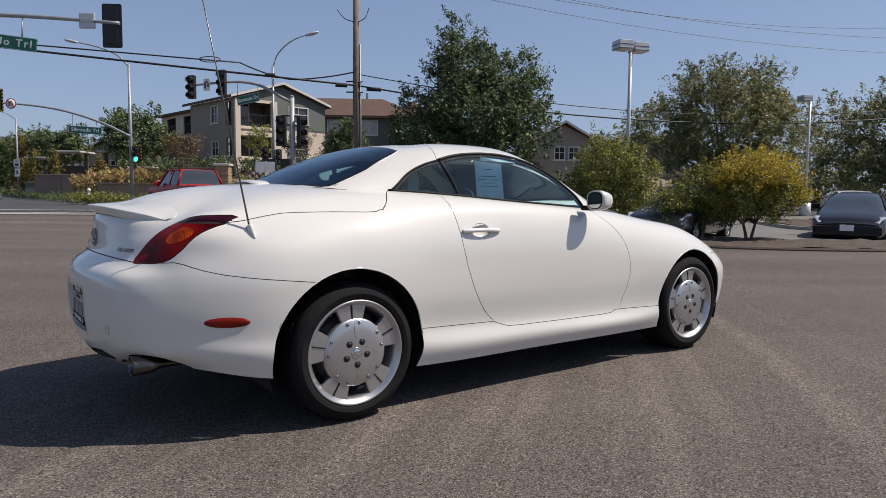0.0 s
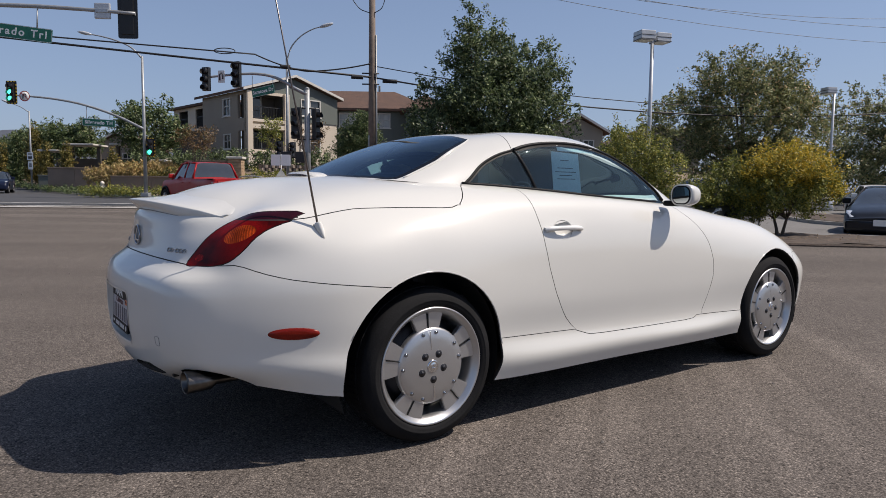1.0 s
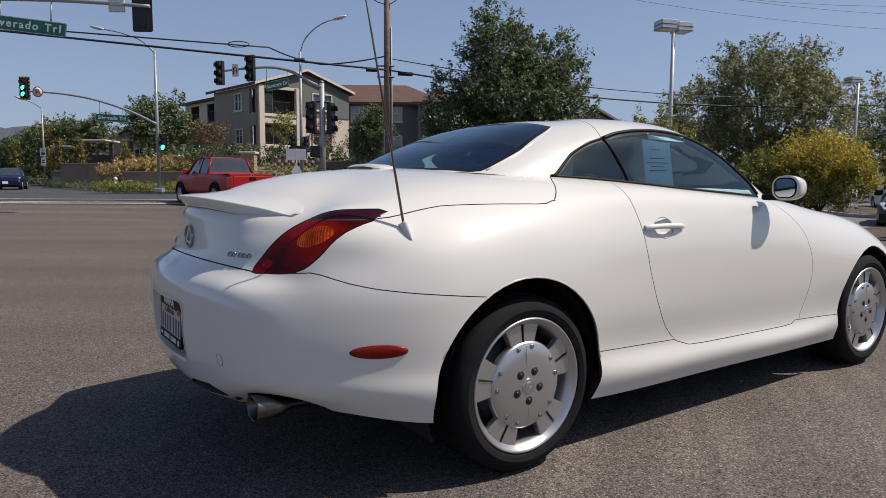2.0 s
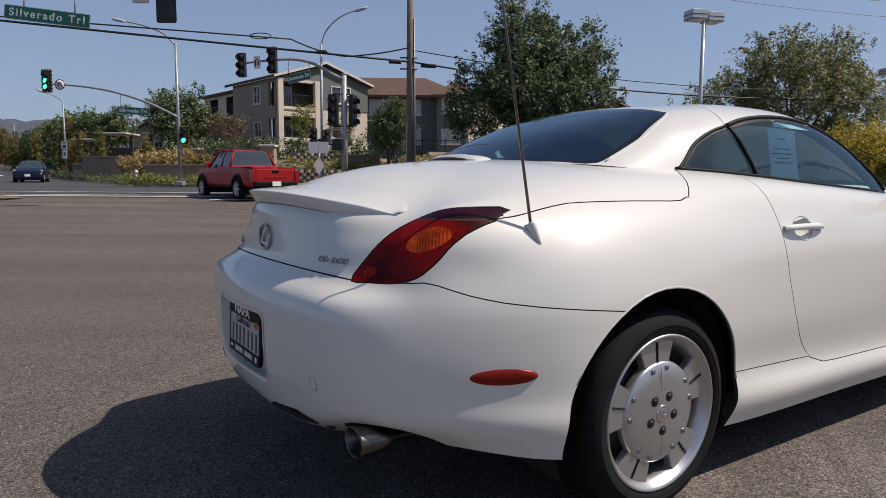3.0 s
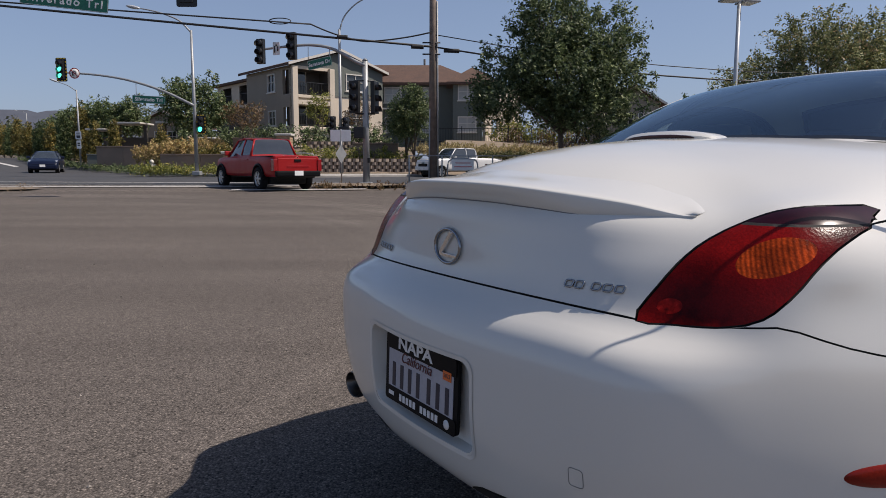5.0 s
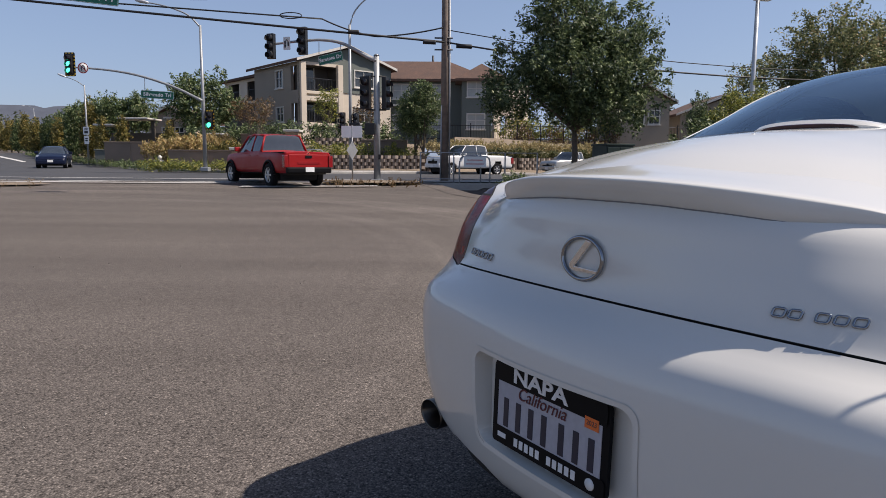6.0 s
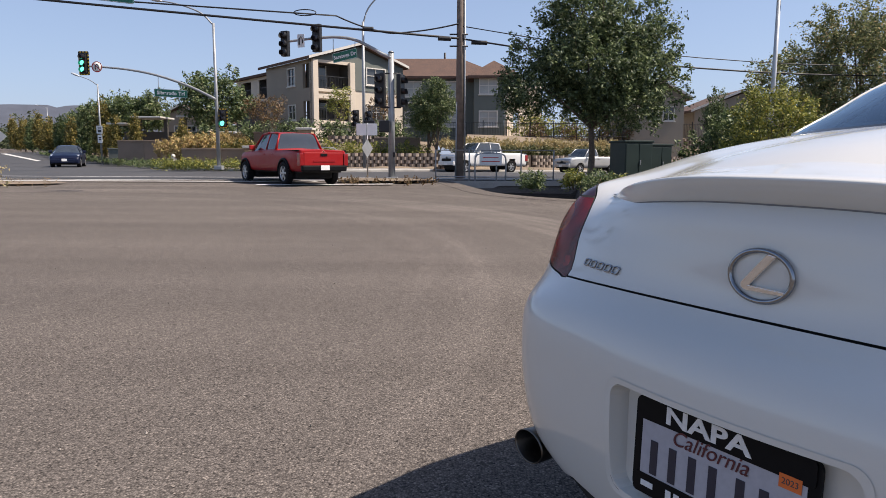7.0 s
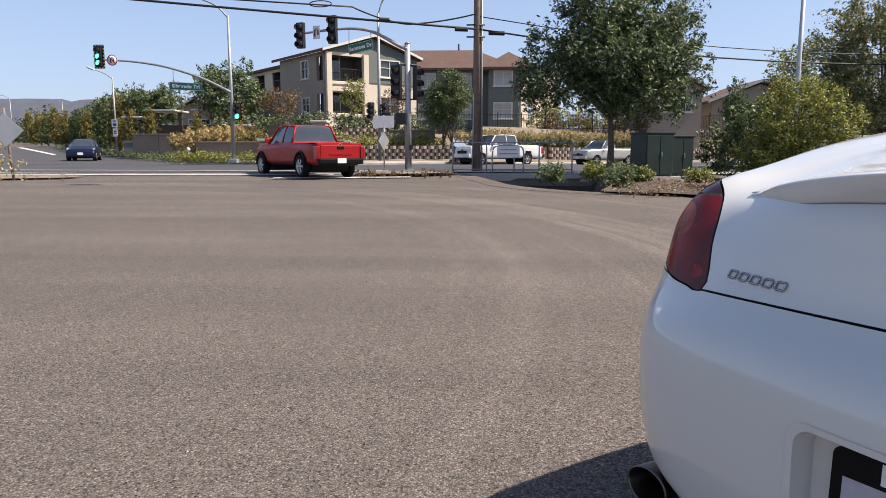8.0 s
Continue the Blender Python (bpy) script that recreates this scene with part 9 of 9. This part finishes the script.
    prism(bm, [(-0.13, -0.014), (0.13, -0.02), (0.13, 0.006), (-0.13, 0.014)], 0, 0.001, pose(1.06, -0.628, 1.262, 70, 0, 0))
    part("window_strip", bm, PAPER, door_obs[-1], "white sticker strip")

    # ---- wheels ----
    def wheel(x, s, spin):
        w = new("wheel")
        w.parent = car
        tagged(w, "silver alloy wheel with a low tyre")
        m = Matrix.Translation((x, s * 0.87, 0.325)) @ pose(0, 0, 0, -90 * s, 0, 0) @ pose(0, 0, 0, 0, 0, spin)
        bm = bmesh.new()
        lathe(bm, [(0.245, 0.002), (0.250, 0.012), (0.262, 0.017), (0.272, 0.018), (0.274, 0.0195), (0.277, 0.018), (0.290, 0.014), (0.303, 0.006), (0.311, -0.004), (0.318, -0.012), (0.3195, -0.030), (0.3205, -0.055), (0.3205, -0.20), (0.316, -0.235), (0.26, -0.25), (0.23, -0.24)], m, 72)
        part("tyre", bm, TYRE, w, "black low-profile tyre")
        bm = bmesh.new()
        for k in range(72):
            box(bm, (0.3195, 0, -0.028), (0.010, 0.0235, 0.040), m @ pose(0, 0, 0, 0, 0, 5 * k) @ pose(0, 0, 0, 0, 10, 0))
            for z, w_z, a in ((-0.077, 0.042, 2.0), (-0.127, 0.046, 3.4), (-0.180, 0.048, 0.8)):
                box(bm, (0.3205, 0, z), (0.009, 0.0245, w_z), m @ pose(0, 0, 0, 0, 0, 5 * k + a))
        tagged(part("tread_block", bm, TYRE, w), kind="stuff")
        bm = bmesh.new()
        lathe(bm, [(0.246, 0.000), (0.2475, 0.008), (0.245, 0.014), (0.240, 0.015), (0.234, 0.009), (0.226, 0.000), (0.220, -0.008), (0.213, -0.022), (0.212, -0.19)], m, 72)
        part("rim_ring", bm, ALLOY, w)
        bm = bmesh.new()
        lathe(bm, [(0.0001, 0.010), (0.05, 0.010), (0.11, 0.007), (0.150, 0.001), (0.157, -0.003), (0.160, -0.010), (0.160, -0.03)], m, 64)
        disc = part("wheel_disc", bm, ALLOY, w)
        for k in range(5):
            a0 = 2 * math.pi * k / 5 + radians(90)
            for d in (-1, 1):
                bm = bmesh.new()
                q = m @ pose(0, 0, 0, 0, 0, math.degrees(a0) + d * 10.6)
                lo = [(0.148, -0.0255), (0.226, -0.0385), (0.226, 0.0385), (0.148, 0.0255)]
                prism(bm, lo, -0.035, -0.006, q)
                bmesh.ops.bevel(bm, geom=list(bm.edges), offset=0.003, segments=2, affect="EDGES")
                part("spoke", bm, ALLOY, w)
            bm = bmesh.new()
            box(bm, (0.187, 0, -0.0045), (0.066, 0.003, 0.004), m @ pose(0, 0, 0, 0, 0, math.degrees(a0)))
            part("spoke_groove", bm, UNDER, w)
            for d in (-13, 13):
                bm = bmesh.new()
                q = m @ pose(0, 0, 0, 0, 0, math.degrees(a0) + d)
                lathe(bm, [(0.0001, 0.0065), (0.0035, 0.006), (0.0045, 0.0035), (0.0065, 0.0035), (0.0078, 0.0042), (0.0085, 0.002), (0.0085, -0.003)], q @ Matrix.Translation((0.140, 0, 0.002)), 12)
                part("rivet", bm, BADGE, disc)
            bm = bmesh.new()
            q = m @ pose(0, 0, 0, 0, 0, math.degrees(a0) + 36)
            lathe(bm, [(0.0001, 0.0108), (0.0155, 0.0108), (0.0165, 0.0095)], q @ Matrix.Translation((0.056, 0, 0)), 18)
            lathe(bm, [(0.0001, 0.0155), (0.006, 0.0148), (0.0085, 0.0125), (0.0088, 0.0105)], q @ Matrix.Translation((0.056, 0, 0)), 6)
            part("lug_nut", bm, LUG, disc, "dark lug nut in its hole")
        bm = bmesh.new()
        lathe(bm, [(0.0001, 0.016), (0.016, 0.0155), (0.021, 0.013), (0.0225, 0.014), (0.026, 0.013), (0.0275, 0.009)], m, 28)
        box(bm, (0.0, -0.006, 0.0165), (0.022, 0.003, 0.002), m)
        box(bm, (-0.003, 0.001, 0.0165), (0.003, 0.016, 0.002), m @ pose(0, 0, 0, 0, 0, -30))
        part("centre_cap", bm, CHROME, disc, "chrome centre cap")
        for a in (90, 270):
            bm = bmesh.new()
            box(bm, (0.092, 0, 0.0085), (0.11, 0.0025, 0.0012), m @ pose(0, 0, 0, 0, 0, a))
            part("disc_seam", bm, CHROME, disc)
        bm = bmesh.new()
        lathe(bm, [(0.0001, -0.06), (0.17, -0.06), (0.17, -0.085), (0.205, -0.09), (0.0001, -0.09)], m, 48)
        part("brake_disc", bm, DARK_METAL, w, "dark brake disc")
        return w

    for x in (0.0, 2.62):
        for s in (-1, 1):
            wheel(x, s, 5)
    return car


BULB_RED = mat("bright red reflector", (0.22, 0.006, 0.004), 0.25, var=0.7, scale=90, coat=0.1, spec=0.1)
PLATE_FACE = mat("plate face", (0.42, 0.42, 0.47), 0.35, var=0.05)
PLATE_INK = mat("plate dark blue", (0.022, 0.024, 0.045), 0.4, var=0.1)
PLATE_RED = mat("plate script", (0.10, 0.015, 0.02), 0.5, var=0.1)
STICKER = mat("orange sticker", (0.75, 0.16, 0.03), 0.5, var=0.1)
HANDLE = mat("white handle paint", (0.78, 0.77, 0.74), 0.3, var=0.01, coat=1.0)
MIRROR = mat("mirror", (0.42, 0.45, 0.46), 0.02, metal=1.0, var=0.01)
LUG = mat("dark steel nut", (0.05, 0.05, 0.055), 0.4, metal=0.8, var=0.2)
coupe()
